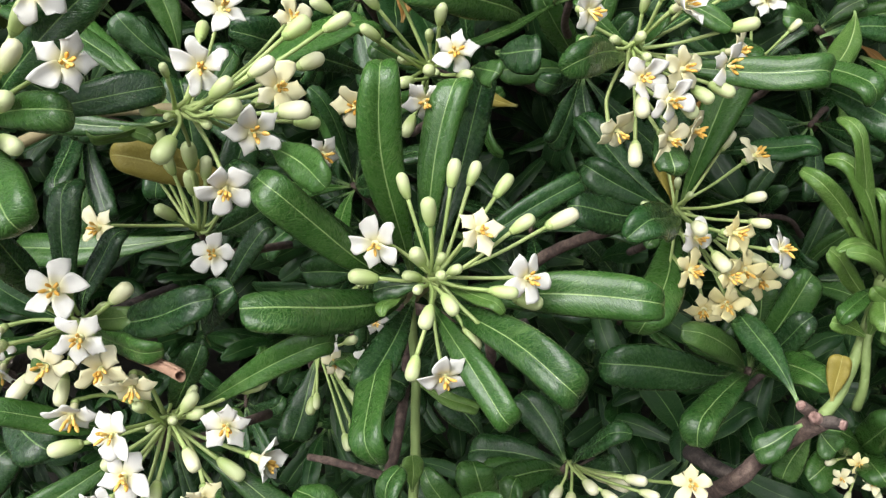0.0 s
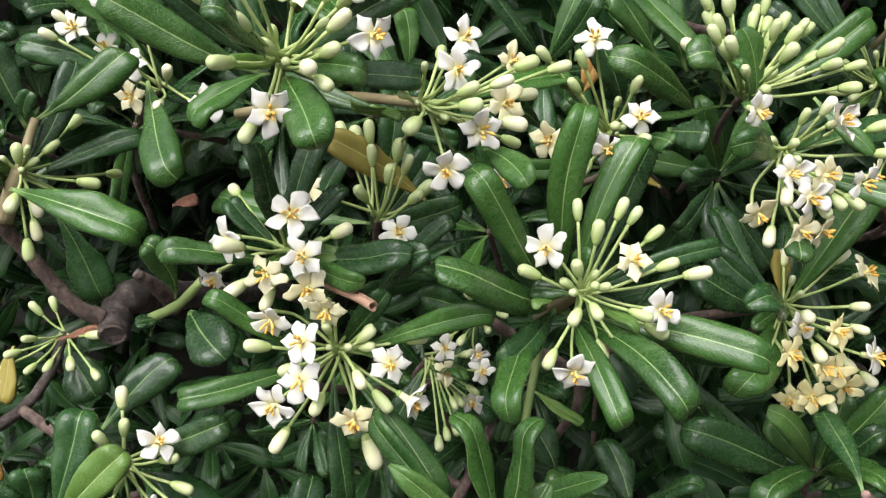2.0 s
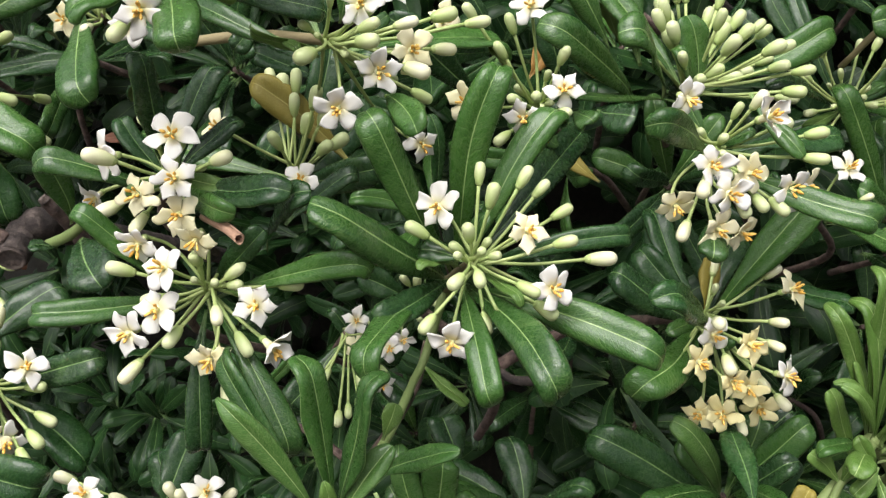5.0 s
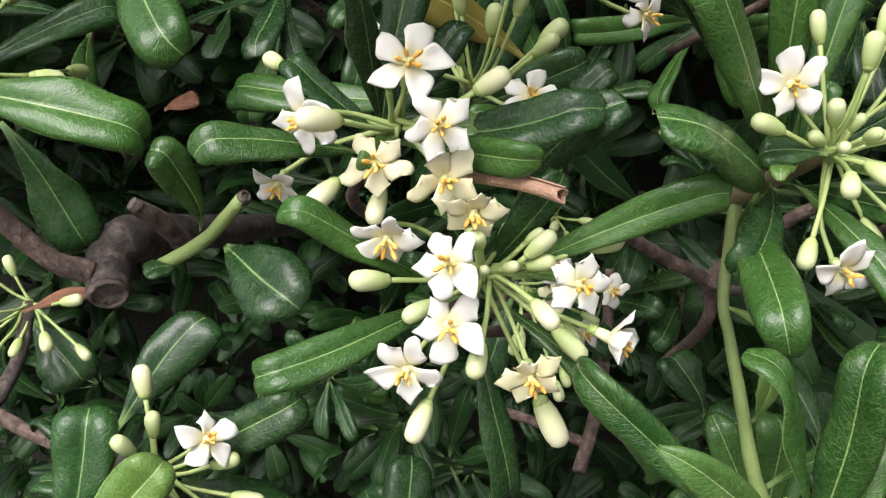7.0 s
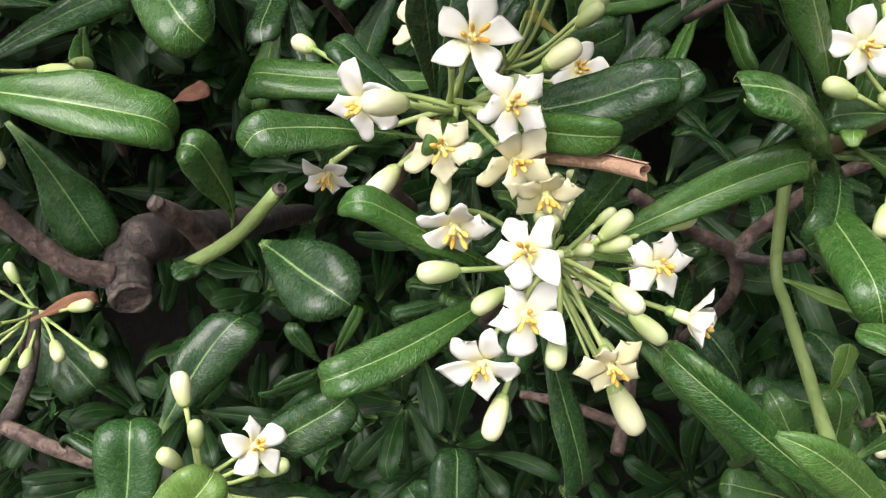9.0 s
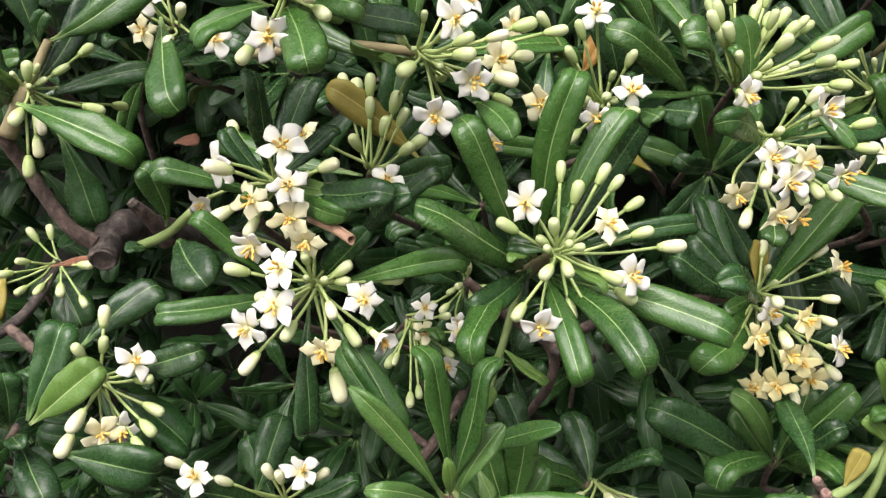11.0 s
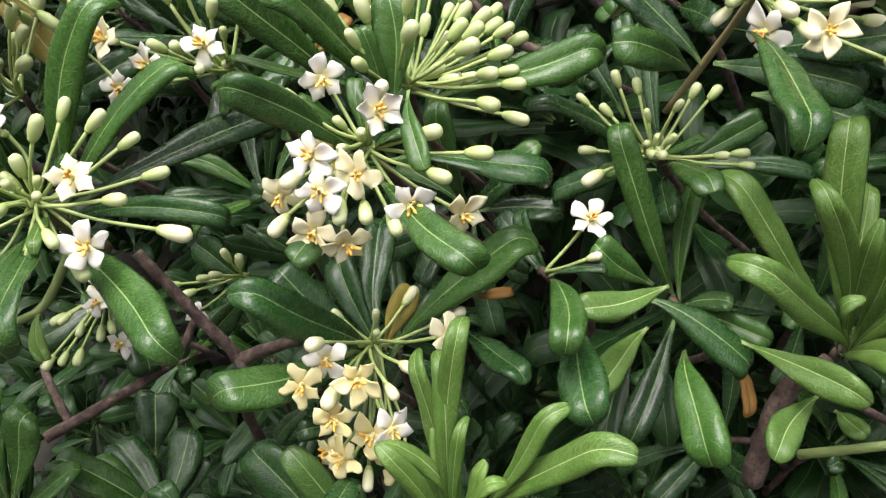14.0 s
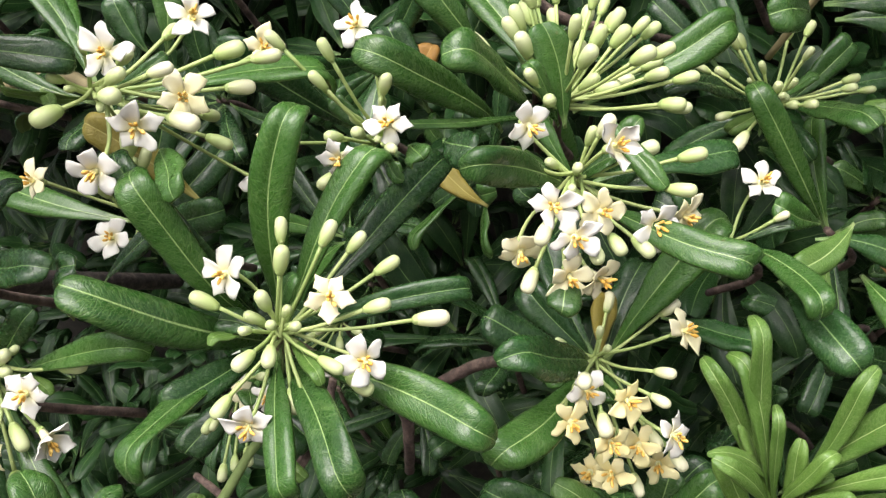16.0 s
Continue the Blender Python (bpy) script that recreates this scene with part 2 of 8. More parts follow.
RED_BARK = bark_material("reddish bark", (0.026, 0.017, 0.012), (0.085, 0.056, 0.044), (0.20, 0.145, 0.11))
CUT = bark_material("cut wood", (0.020, 0.015, 0.012), (0.066, 0.050, 0.041), (0.17, 0.135, 0.11))
PINK_CUT = bark_material("fresh cut wood", (0.13, 0.065, 0.05), (0.30, 0.19, 0.155), (0.50, 0.37, 0.32))
# near-black colour of the added backing sheet; stands in for deep shade
DARK_BACKING = bark_material("dark backing for shade", (0.009, 0.009, 0.006), (0.019, 0.018, 0.012), (0.042, 0.037, 0.027))
SOIL = bark_material("soil", (0.012, 0.009, 0.007), (0.03, 0.023, 0.017), (0.07, 0.055, 0.04))



# ---- builders ----
def mesh_from(name, verts, faces, mats, slots=None, uvs=None, smooth=True):
    me = bpy.data.meshes.new(name)
    me.from_pydata([tuple(v) for v in verts], [], faces)
    for m in mats:
        me.materials.append(m)
    if slots is not None:
        me.polygons.foreach_set("material_index", slots)
    if uvs is not None:
        layer = me.uv_layers.new(name="UVMap")
        loops = np.empty(len(me.loops), dtype=np.int32)
        me.loops.foreach_get("vertex_index", loops)
        layer.data.foreach_set("uv", np.asarray(uvs, dtype=np.float32)[loops].ravel())
    if smooth:
        me.polygons.foreach_set("use_smooth", [True] * len(me.polygons))
    me.update()
    return me


def part(name, me, parent, label="", at=None):
    ob = new(name, me)
    ob.parent = parent
    if at is not None:
        ob.matrix_basis = at
    return tagged(ob, label)


def thing(name, at, label, category, group="", kind=""):
    ob = new(name)
    ob.location = at
    ob.empty_display_size = 0.02
    return tagged(ob, label, category, group, kind)


def frame_of(z, hint=(0.13, 0.31, 0.94)):
    """Axes x, y, z with z along the given way."""
    z = Vector(z).normalized()
    x = Vector(hint).cross(z)
    if x.length < 1e-4:
        x = Vector((1, 0, 0)).cross(z)
    x.normalize()
    return x, z.cross(x), z


def turned(at, z, spin=0.0, size=1.0):
    x, y, z = frame_of(z)
    m = Matrix((x, y, z)).transposed().to_4x4()
    return Matrix.Translation(at) @ m @ Matrix.Rotation(spin, 4, "Z") @ Matrix.Scale(size, 4)


def leaf_arrays(base, tip, width, face, arch, curl, hook, rows, cols, rng, thick=0.0005, slim=None, stalk=0.0):
    """Points, faces and UVs of one leaf: oblong, widest past the middle, edges rolled under, the tip bent back."""
    base, tip = np.array(base, float), np.array(tip, float)
    run = tip - base
    length = np.linalg.norm(run)
    a = run / length
    n = np.array(face, float)
    n = n - (n @ a) * a
    n /= np.linalg.norm(n)
    b = np.cross(a, n)
    v = 1 - (1 - np.linspace(0, 1, rows)) ** 1.3
    wave = rng.uniform(-0.12, 0.12)
    # the midrib's line, in the plane of its run and the face's normal
    angle = arch * 2.6 * (0.5 - v) - hook * np.clip((v - 0.84) / 0.12, 0, 1) ** 1.2 + wave * np.sin(8 * v + 20 * wave)
    step = np.diff(v, prepend=0) * length
    px, pz = np.cumsum(np.cos(angle) * step), np.cumsum(np.sin(angle) * step)
    keep = np.hypot(px[-1], pz[-1])
    tilt = math.atan2(pz[-1], px[-1])
    c, s = math.cos(-tilt), math.sin(-tilt)
    k = length / keep
    px, pz, angle = (c * px - s * pz) * k, (s * px + c * pz) * k, angle - tilt
    lean = rng.uniform(-0.05, 0.07)
    blade = np.clip((v - stalk) / (1 - stalk), 0, 1)
    half = np.interp(blade, (0, 0.07, 0.18, 0.32 + lean, 0.47 + lean, 0.62 + lean, 0.76, 0.87, 0.93, 0.97, 0.99, 1),
                     (0.10, 0.13, 0.28, 0.57, 0.81, 0.96, 1.0, 0.97, 0.92, 0.83, 0.71, 0.50))
    keen = np.interp(blade, (0, 0.07, 0.18, 0.32 + lean, 0.46 + lean, 0.58, 0.70, 0.82, 0.91, 0.96, 1), (0.10, 0.13, 0.30, 0.60, 0.86, 0.98, 1.0, 0.88, 0.62, 0.36, 0.08))
    pick = rng.choice((0.0, 0.12, 0.3, 0.55))
    half = half + (keen - half) * (pick if slim is None else slim)
    half = np.maximum(half * width / 2, 0.0011)
    u = np.linspace(-1, 1, cols)
    wob = rng.uniform(-1, 1, 8)
    fold = rng.uniform(0.12, 0.48)
    twist = wob[0] * 0.38 * v + 0.2 * wob[1] * np.sin(5 * v)
    sway = wob[3] * 0.06 * length * np.sin(np.pi * v) + wob[4] * 0.012 * length * np.sin(7 * v)
    fine = np.linspace(0, 1, 33)
    top, low = [], []
    for i in range(rows):
        # the blade rises a little from the midrib, then its edge rolls under
        roll = curl * (0.75 + 0.55 * v[i] + 0.8 * v[i] ** 6 + 0.4 * wob[2] * math.sin(6 * v[i] + 3 * wob[5]))
        slope = fold * (0.5 + np.exp(-fine * 6)) - roll * 1.1 * fine**2.7
        run_x, run_z = np.cumsum(np.cos(slope)) / 33, np.cumsum(np.sin(slope)) / 33
        wide = run_x.max()
        s = np.abs(u)
        off = np.sign(u) * np.interp(s, fine, run_x - run_x[0]) / wide * half[i]
        dip = np.interp(s, fine, run_z - run_z[0]) / wide * half[i]
        dip = dip + half[i] * (0.10 * np.sin(10 * v[i] + 3 * wob[6] + 1.5 * u) + 0.07 * np.sin(21 * v[i] + 5 * wob[7] - u)) * s**1.5
        off = off * (1 + 0.16 * wob[5] * np.sign(u) * v[i])
        th = -np.sign(u) * np.interp(s, fine, slope)
        ct, st = math.cos(twist[i]), math.sin(twist[i])
        o2, d2 = off * ct - dip * st, off * st + dip * ct
        nn = n * math.cos(angle[i]) - a * math.sin(angle[i])
        p = base + a * px[i] + n * pz[i] + b * sway[i]
        row = p + np.outer(o2, b) + np.outer(d2, nn)
        top.append(row)
        nx = np.sin(th)[:, None] * b + np.cos(th)[:, None] * nn
        low.append(row - nx * thick)
    top, low = np.array(top).reshape(-1, 3), np.array(low).reshape(-1, 3)
    uv = np.array([((x + 1) / 2, y) for y in v for x in u])
    return top, low, uv


def leaf_faces(rows, cols, start=0, both=True):
    quads, slots = [], []
    n = rows * cols
    for i in range(rows - 1):
        for j in range(cols - 1):
            q = start + i * cols + j
            quads.append((q, q + 1, q + cols + 1, q + cols))
            slots.append(0)
            if both:
                quads.append((n + q, n + q + cols, n + q + cols + 1, n + q + 1))
                slots.append(1)
    if both:
        edge = [i * cols for i in range(rows)] + [(rows - 1) * cols + j for j in range(1, cols)]
        edge += [i * cols + cols - 1 for i in range(rows - 2, -1, -1)] + [j for j in range(cols - 2, 0, -1)]
        for p, q in zip(edge, edge[1:] + edge[:1]):
            quads.append((start + p, start + q, start + n + q, start + n + p))
            slots.append(1)
    return quads, slots


LEAF_RNG = np.random.default_rng(5)
TILT_RNG = random.Random(31)


def leaf(parent, base, tip, width, face, mat=None, arch=0.28, curl=1.05, hook=0.5, name="leaf", label="", slim=None, stalk=0.0):
    o = np.array(parent.location)
    rows, cols = 26, 15
    hook = min(hook * LEAF_RNG.uniform(1.2, 3.4), 1.6)
    curl = curl * LEAF_RNG.uniform(0.85, 1.3)
    # each blade is rolled a little about its own run, and bowed more or less than its neighbours
    run = Vector(tip) - Vector(base)
    face = Matrix.Rotation(max(-0.6, min(0.6, TILT_RNG.gauss(0, 0.30))), 3, run) @ Vector(face)
    arch = arch * TILT_RNG.uniform(0.3, 1.35)
    top, low, uv = leaf_arrays(np.array(base) - o, np.array(tip) - o, width, face, arch, curl, hook, rows, cols, LEAF_RNG, slim=slim, stalk=stalk)
    quads, slots = leaf_faces(rows, cols)
    me = mesh_from(name, np.vstack((top, low)), quads, (mat or OLD_AND_SHADED, UNDER), slots, np.vstack((uv, uv)))
    return part(name, me, parent, label)


def spline(points, n):
    """Points along a smooth line through the given ones."""
    p = [Vector(q) for q in points]
    p = [2 * p[0] - p[1]] + p + [2 * p[-1] - p[-2]]
    out = []
    for i in range(1, len(p) - 2):
        for k in range(n):
            t = k / n
            out.append(0.5 * (2 * p[i] + (p[i + 1] - p[i - 1]) * t + (2 * p[i - 1] - 5 * p[i] + 4 * p[i + 1] - p[i + 2]) * t * t
                              + (3 * p[i] - p[i - 1] - 3 * p[i + 1] + p[i + 2]) * t**3))
    return out + [p[-2]]


def tube_arrays(points, radii, sides=8, n=6, rough=0.0, seed=0):
    line = spline(points, n)
    r = np.interp(np.linspace(0, 1, len(line)), np.linspace(0, 1, len(radii)), radii)
    rng = np.random.default_rng(seed)
    verts, x = [], None
    for i, p in enumerate(line):
        way = (line[min(i + 1, len(line) - 1)] - line[max(i - 1, 0)]).normalized()
        if x is None:
            x = frame_of(way)[0]
        x = (x - way * x.dot(way)).normalized()
        y = way.cross(x)
        lump = 1 + rough * rng.uniform(-1, 1)
        for k in range(sides):
            a = 2 * math.pi * k / sides
            verts.append(p + (x * math.cos(a) + y * math.sin(a)) * r[i] * lump * (1 + rough * rng.uniform(-0.6, 0.6)))
    faces = []
    for i in range(len(line) - 1):
        for k in range(sides):
            q, w = i * sides + k, i * sides + (k + 1) % sides
            faces.append((q, w, w + sides, q + sides))
    faces.append(tuple(range(sides - 1, -1, -1)))
    faces.append(tuple(range((len(line) - 1) * sides, len(line) * sides)))
    return verts, faces


def tube(parent, name, points, radii, mat, sides=8, n=6, rough=0.0, label=""):
    """A round stem; woody ones get lengthwise ridges, scars and swellings."""
    o = Vector(parent.location)
    woody = mat in (BARK, RED_BARK, CUT) and max(radii) > 0.0034
    if woody:
        sides, n = 20, 14
    verts, faces = tube_arrays([Vector(p) - o for p in points], radii, sides, n, 0.0 if woody else rough, len(bpy.data.objects))
    if woody:
        thick = max(radii)
        rings = len(verts) // sides
        for i in range(rings):
            ring = verts[i * sides:(i + 1) * sides]
            mid = sum(ring, Vector()) / sides
            for k, p in enumerate(ring):
                q = p + o
                ridge = abs(noise.noise((q.x * 420, q.y * 160, q.z * 420))) - 0.25
                swell = noise.noise(q * 95) * 0.9 + noise.noise(q * 260) * 0.45
                verts[i * sides + k] = mid + (p - mid) * (1 + rough * (1.5 * swell - 1.6 * ridge) * min(1.0, 0.006 / thick + 0.4))
    return part(name, mesh_from(name, verts, faces, (mat,)), parent, label)


def lathe(profile, sides, wobble=0.0, seed=0):
    """A closed turned shape along z from (radius, height) pairs."""
    rng = np.random.default_rng(seed)
    verts, faces = [(0, 0, profile[0][1])], []
    rings = profile[1:-1]
    for r, z in rings:
        for k in range(sides):
            a = 2 * math.pi * k / sides
            rr = r * (1 + wobble * rng.uniform(-1, 1))
            verts.append((rr * math.cos(a), rr * math.sin(a), z))
    verts.append((0, 0, profile[-1][1]))
    last = len(verts) - 1
    for k in range(sides):
        faces.append((0, 1 + (k + 1) % sides, 1 + k))
        for i in range(len(rings) - 1):
            q, w = 1 + i * sides + k, 1 + i * sides + (k + 1) % sides
            faces.append((q, w, w + sides, q + sides))
        q, w = 1 + (len(rings) - 1) * sides + k, 1 + (len(rings) - 1) * sides + (k + 1) % sides
        faces.append((q, w, last))
    return verts, faces


def petal_mesh(mat, bend, roll, wide, corner, skew, seed):
    """One petal from the flower's throat outwards along x: it widens to two corners near its end, which is cut slantwise or drawn to a point."""
    rng = np.random.default_rng(seed)
    rows, cols = 11, 7
    length = 0.0130
    v = np.linspace(0, 1, rows)
    prof = np.interp(v, (0, 0.25, 0.5, 0.7, 0.82, 1), (0.42, 0.64, 0.88, 1.0, 1.0, 0.86 if corner < 0.12 else 0.50))
    angle = 0.75 - bend * np.clip((v - 0.1) / 0.9, 0, 1) ** 0.8
    step = np.diff(v, prepend=0) * length
    px, pz = np.cumsum(np.cos(angle) * step), np.cumsum(np.sin(angle) * step)
    u = np.linspace(-1, 1, cols)
    sway = rng.uniform(-0.0012, 0.0012)
    top, low = [], []
    for i in range(rows):
        late = max(0.0, v[i] - 0.5) / 0.5
        for x in u:
            w = 0.95 * wide * prof[i] / 2
            k = roll * (0.3 + 0.7 * v[i]) + 1e-6
            th = k * x
            side, dip = w * math.sin(th) / k * (1 + 0.16 * k * k), -w * (1 - math.cos(th)) / k
            nx, nz = -math.sin(angle[i]), math.cos(angle[i])
            back = late * (corner * abs(x) ** 1.3 + skew * x) * length
            along = np.array((math.cos(angle[i]), 0, math.sin(angle[i])))
            crease = 0.0005 * abs(x) * math.sin(5 * v[i] + seed) - 0.00045 * (1 - abs(x)) ** 2 * math.sin(math.pi * v[i]) + 0.0004 * x * math.sin(7 * v[i] + 2 * seed)
            p = np.array((0.0009 + px[i] + nx * (dip + crease), side + sway * v[i] ** 2, pz[i] + nz * (dip + crease))) - along * back
            p = p + rng.uniform(-1, 1, 3) * 0.00013 * v[i]
            top.append(p)
            low.append(p - np.array((nx, 0, nz)) * 0.0004)
    quads, slots = leaf_faces(rows, cols)
    return mesh_from("petal", np.vstack((top, low)), [tuple(reversed(q)) for q in quads], (mat,))


TONES = {"white": WHITE, "cream": CREAM, "gold": GOLD}
FORMS = ((0.75, 0.45, 0.0100, 0.06, 0.10), (1.0, 0.65, 0.0100, 0.30, 0.05), (1.3, 0.5, 0.0098, 0.12, -0.14), (0.25, -0.8, 0.0094, 0.22, 0.0),
         (0.95, 0.55, 0.0100, 0.18, -0.22), (0.8, -0.4, 0.0096, 0.04, 0.20), (1.2, 0.75, 0.0098, 0.36, -0.06))
PETALS = {tone: [petal_mesh(m, *form, k) for k, form in enumerate(FORMS)] for tone, m in TONES.items()}
vv, ff = lathe(((0, -0.0072), (0.0008, -0.0070), (0.0017, -0.0058), (0.0021, -0.003), (0.0023, -0.0005), (0.0021, 0.001), (0, 0.0008)), 10, 0.05)
THROATS = {tone: mesh_from("throat", vv, ff, (TUBE,)) for tone in TONES}
vv, ff = lathe(((0, -0.0085), (0.0009, -0.0083), (0.0019, -0.0072), (0.0022, -0.0056), (0.0019, -0.0048), (0, -0.005)), 10, 0.08)
CUP = mesh_from("calyx", vv, ff, (CALYX,))


def stamen_mesh(seed):
    """A pale filament that leans out, with a narrow anther tipped on its end."""
    rng = np.random.default_rng(seed)
    out = 0.0008 + 0.0008 * rng.random()
    v1, f1 = tube_arrays([(0, 0, 0), (out * 0.4, 0, 0.0024), (out, 0, 0.0050)], (0.0006, 0.0005, 0.0003), 6, 3)
    v2, f2 = lathe(((0, -0.0019), (0.00050, -0.0015), (0.00072, -0.0003), (0.00062, 0.0008), (0.00035, 0.0015), (0, 0.0018)), 7, 0.2, seed)
    tilt = Matrix.Translation((out + 0.0002, 0, 0.0054)) @ Matrix.Rotation(0.1 + 0.5 * rng.random(), 4, "Y")
    n = len(v1)
    return mesh_from("stamen", list(v1) + [tilt @ Vector(p) for p in v2], f1 + [tuple(n + i for i in f) for f in f2], (FILAMENT, ANTHER), [0] * len(f1) + [1] * len(f2))


STAMENS = [stamen_mesh(k) for k in range(4)]
vv, ff = lathe(((0, 0), (0.0011, 0.0004), (0.0015, 0.0018), (0.0008, 0.0034), (0.0006, 0.0046), (0.0009, 0.0052), (0, 0.0056)), 8, 0.05)
PISTIL_MESH = mesh_from("pistil", vv, ff, (PISTIL,))


def bud_mesh(mat, r, seed):
    """A blunt club-shaped bud one unit long, with a small calyx at its foot."""
    v1, f1 = lathe(((0, 0.02), (r * 0.5, 0.03), (r * 0.74, 0.15), (r * 0.93, 0.36), (r, 0.58), (r * 0.97, 0.78), (r * 0.80, 0.90), (r * 0.45, 0.975), (0, 1.0)), 12, 0.045, seed)
    v2, f2 = lathe(((0, -0.04), (r * 0.35, -0.03), (r * 0.58, 0.04), (r * 0.70, 0.11), (r * 0.66, 0.15), (0, 0.14)), 10, 0.1, seed + 50)
    n = len(v1)
    return mesh_from("bud", list(v1) + list(v2), f1 + [tuple(n + i for i in f) for f in f2], (mat, CALYX), [0] * len(f1) + [1] * len(f2))


BUDS = {tone: [bud_mesh(m, r, k) for k, r in enumerate((0.235, 0.255, 0.275))] for tone, m in (("green", BUD_GREEN), ("cream", BUD_CREAM))}
ROLL = random.Random(11)


def stalk(parent, foot, head, way, r0=0.0012, r1=0.0011):
    """A flower stalk from the shoot's tip to a head that it enters along the given way."""
    foot, head, way = Vector(foot), Vector(head), Vector(way).normalized()
    run = (head - foot).length
    mid = foot.lerp(head, 0.5) + (head - way * run * 0.5 - foot.lerp(head, 0.5)) * 0.35
    mid.z -= 0.03 * run
    return tube(parent, "flower_stalk", (foot, mid, head), (r0, r1 * 0.85, r1), STALK, 6, 4)


def flower(parent, foot, at, face, tone="white", size=1.0, shape=None):
    at, face = Vector(at), Vector(face).normalized()
    foot = Vector(foot) + Vector([ROLL.uniform(-0.003, 0.003) for _ in range(3)])
    spin = ROLL.uniform(0, 6.28)
    ob = part("flower", THROATS[tone], parent, {"white": "white star-shaped flower", "cream": "cream ageing flower", "gold": "yellowed old flower"}[tone],
              turned(at - Vector(parent.location) - face * 0.003, face, spin, 0.95 * size))
    part("calyx", CUP, ob)
    kind = ROLL.choice((0, 1, 2, 4, 5, 6)) if shape is None else shape
    for k in range(5):
        which = kind if ROLL.random() < 0.45 or shape == 3 else ROLL.choice((0, 1, 2, 4, 5, 6))
        part("petal", PETALS[tone][which], ob, "", Matrix.Rotation(k * 1.2566 + ROLL.uniform(-0.09, 0.09), 4, "Z")
             @ Matrix.Rotation(ROLL.uniform(-0.22, 0.22), 4, "Y") @ Matrix.Rotation(ROLL.uniform(-0.3, 0.3), 4, "X") @ Matrix.Scale(ROLL.uniform(0.92, 1.08), 4))
        part("stamen", ROLL.choice(STAMENS), ob, "", Matrix.Rotation(k * 1.2566 + 0.6 + ROLL.uniform(-0.2, 0.2), 4, "Z")
             @ Matrix.Rotation(ROLL.uniform(-0.15, 0.3), 4, "Y") @ Matrix.Scale(ROLL.uniform(1.15, 1.45), 4))
    part("pistil", PISTIL_MESH, ob)
    stalk(parent, foot, at - face * 0.0102 * size, face)
    return ob


def bud(parent, foot, at, way, length=0.0135, tone="green"):
    """A bud whose middle is at the given place and which points along way."""
    at, way = Vector(at), Vector(way).normalized()
    foot = Vector(foot) + Vector([ROLL.uniform(-0.003, 0.003) for _ in range(3)])
    length *= ROLL.uniform(0.92, 1.1)
    low = at - way * length * 0.5
    ob = part("bud", BUDS[tone][0] if length > 0.0175 else ROLL.choice(BUDS[tone]), parent, "", turned(low - Vector(parent.location), way, ROLL.uniform(0, 6), length))
    stalk(parent, foot, low, way)
    return ob


# ---- ground ----
def ground_sheet():
    n, size = 60, 60.0
    s = np.linspace(-1, 1, n)
    s = np.sign(s) * np.abs(s) ** 3 * size
    verts = [(x, y + 0.5, 0.02 * noise.noise((x * 1.3, y * 1.3, 0.0))) for y in s for x in s]
    faces = [(i * n + j, i * n + j + 1, (i + 1) * n + j + 1, (i + 1) * n + j) for i in range(n - 1) for j in range(n - 1)]
    return mesh_from("ground", verts, faces, (SOIL,))


tagged(new("ground", ground_sheet()), "dark bare soil under the shrub", "ground", kind="structure")


def many_leaves(name, label, count, place, mat, seed):
    """Leaves past counting, joined into one mesh. place(rng) gives base, way, face, length and width."""
    rng = np.random.default_rng(seed)
    rows, cols = 9, 7
    vs, us, fs = [], [], []
    quads, _ = leaf_faces(rows, cols, both=False)
    quads = np.array(quads)
    for k in range(count):
        base, way, face, length, width = place(rng)
        top, low, uv = leaf_arrays(base, base + way * length, width, face, rng.uniform(0.0, 0.5), rng.uniform(0.5, 1.1), rng.uniform(0, 0.8), rows, cols, rng)
        vs.append(top)
        us.append(uv)
        fs.append(quads + k * rows * cols)
    me = mesh_from(name, np.vstack(vs), np.vstack(fs).tolist(), (mat,), None, np.vstack(us))
    ob = new(name, me)
    return tagged(ob, label, "foliage", kind="stuff")


def unit(v):
    v = np.asarray(v, float)
    return v / np.linalg.norm(v)


def scatter(x0, x1, y0, y1, z0, z1, big=1.0):
    """Leaves in whorls strewn through a part of the shrub; the whorls look outwards and up."""
    state = {"left": 0}

    def place(rng):
        if state["left"] == 0:
            p = np.array((rng.uniform(x0, x1), rng.uniform(y0, y1), rng.uniform(z0, z1)))
            p[1] += 0.3 * max(p[0], 0.0) + 1.0 * min(max(-0.05 - p[0], 0.0), 0.35) * (1.0 if p[2] < 1.25 else 0.4)
            axis = unit((rng.normal(0, 0.5), -0.75 + rng.normal(0, 0.35), 0.5 + rng.normal(0, 0.35)))
            side = unit(np.cross(axis, (0.3, 0.1, 0.9)))
            state.update(hub=p, axis=axis, side=side, up=np.cross(axis, side), turn=rng.uniform(0, 6.28), left=int(rng.integers(6, 11)))
        state["left"] -= 1
        axis = state["axis"]
        a = state["turn"] + 2.4 * state["left"] + rng.normal(0, 0.2)
        out = state["side"] * math.cos(a) + state["up"] * math.sin(a)
        lean = rng.uniform(0.65, 1.75)
        way = axis * math.cos(lean) + out * math.sin(lean)
        face = unit(axis * math.sin(lean) - out * math.cos(lean) + rng.normal(0, 0.22, 3))
        return state["hub"] + way * 0.008, way, face, big * rng.uniform(0.055, 0.095), big * rng.uniform(0.017, 0.026)
    return place


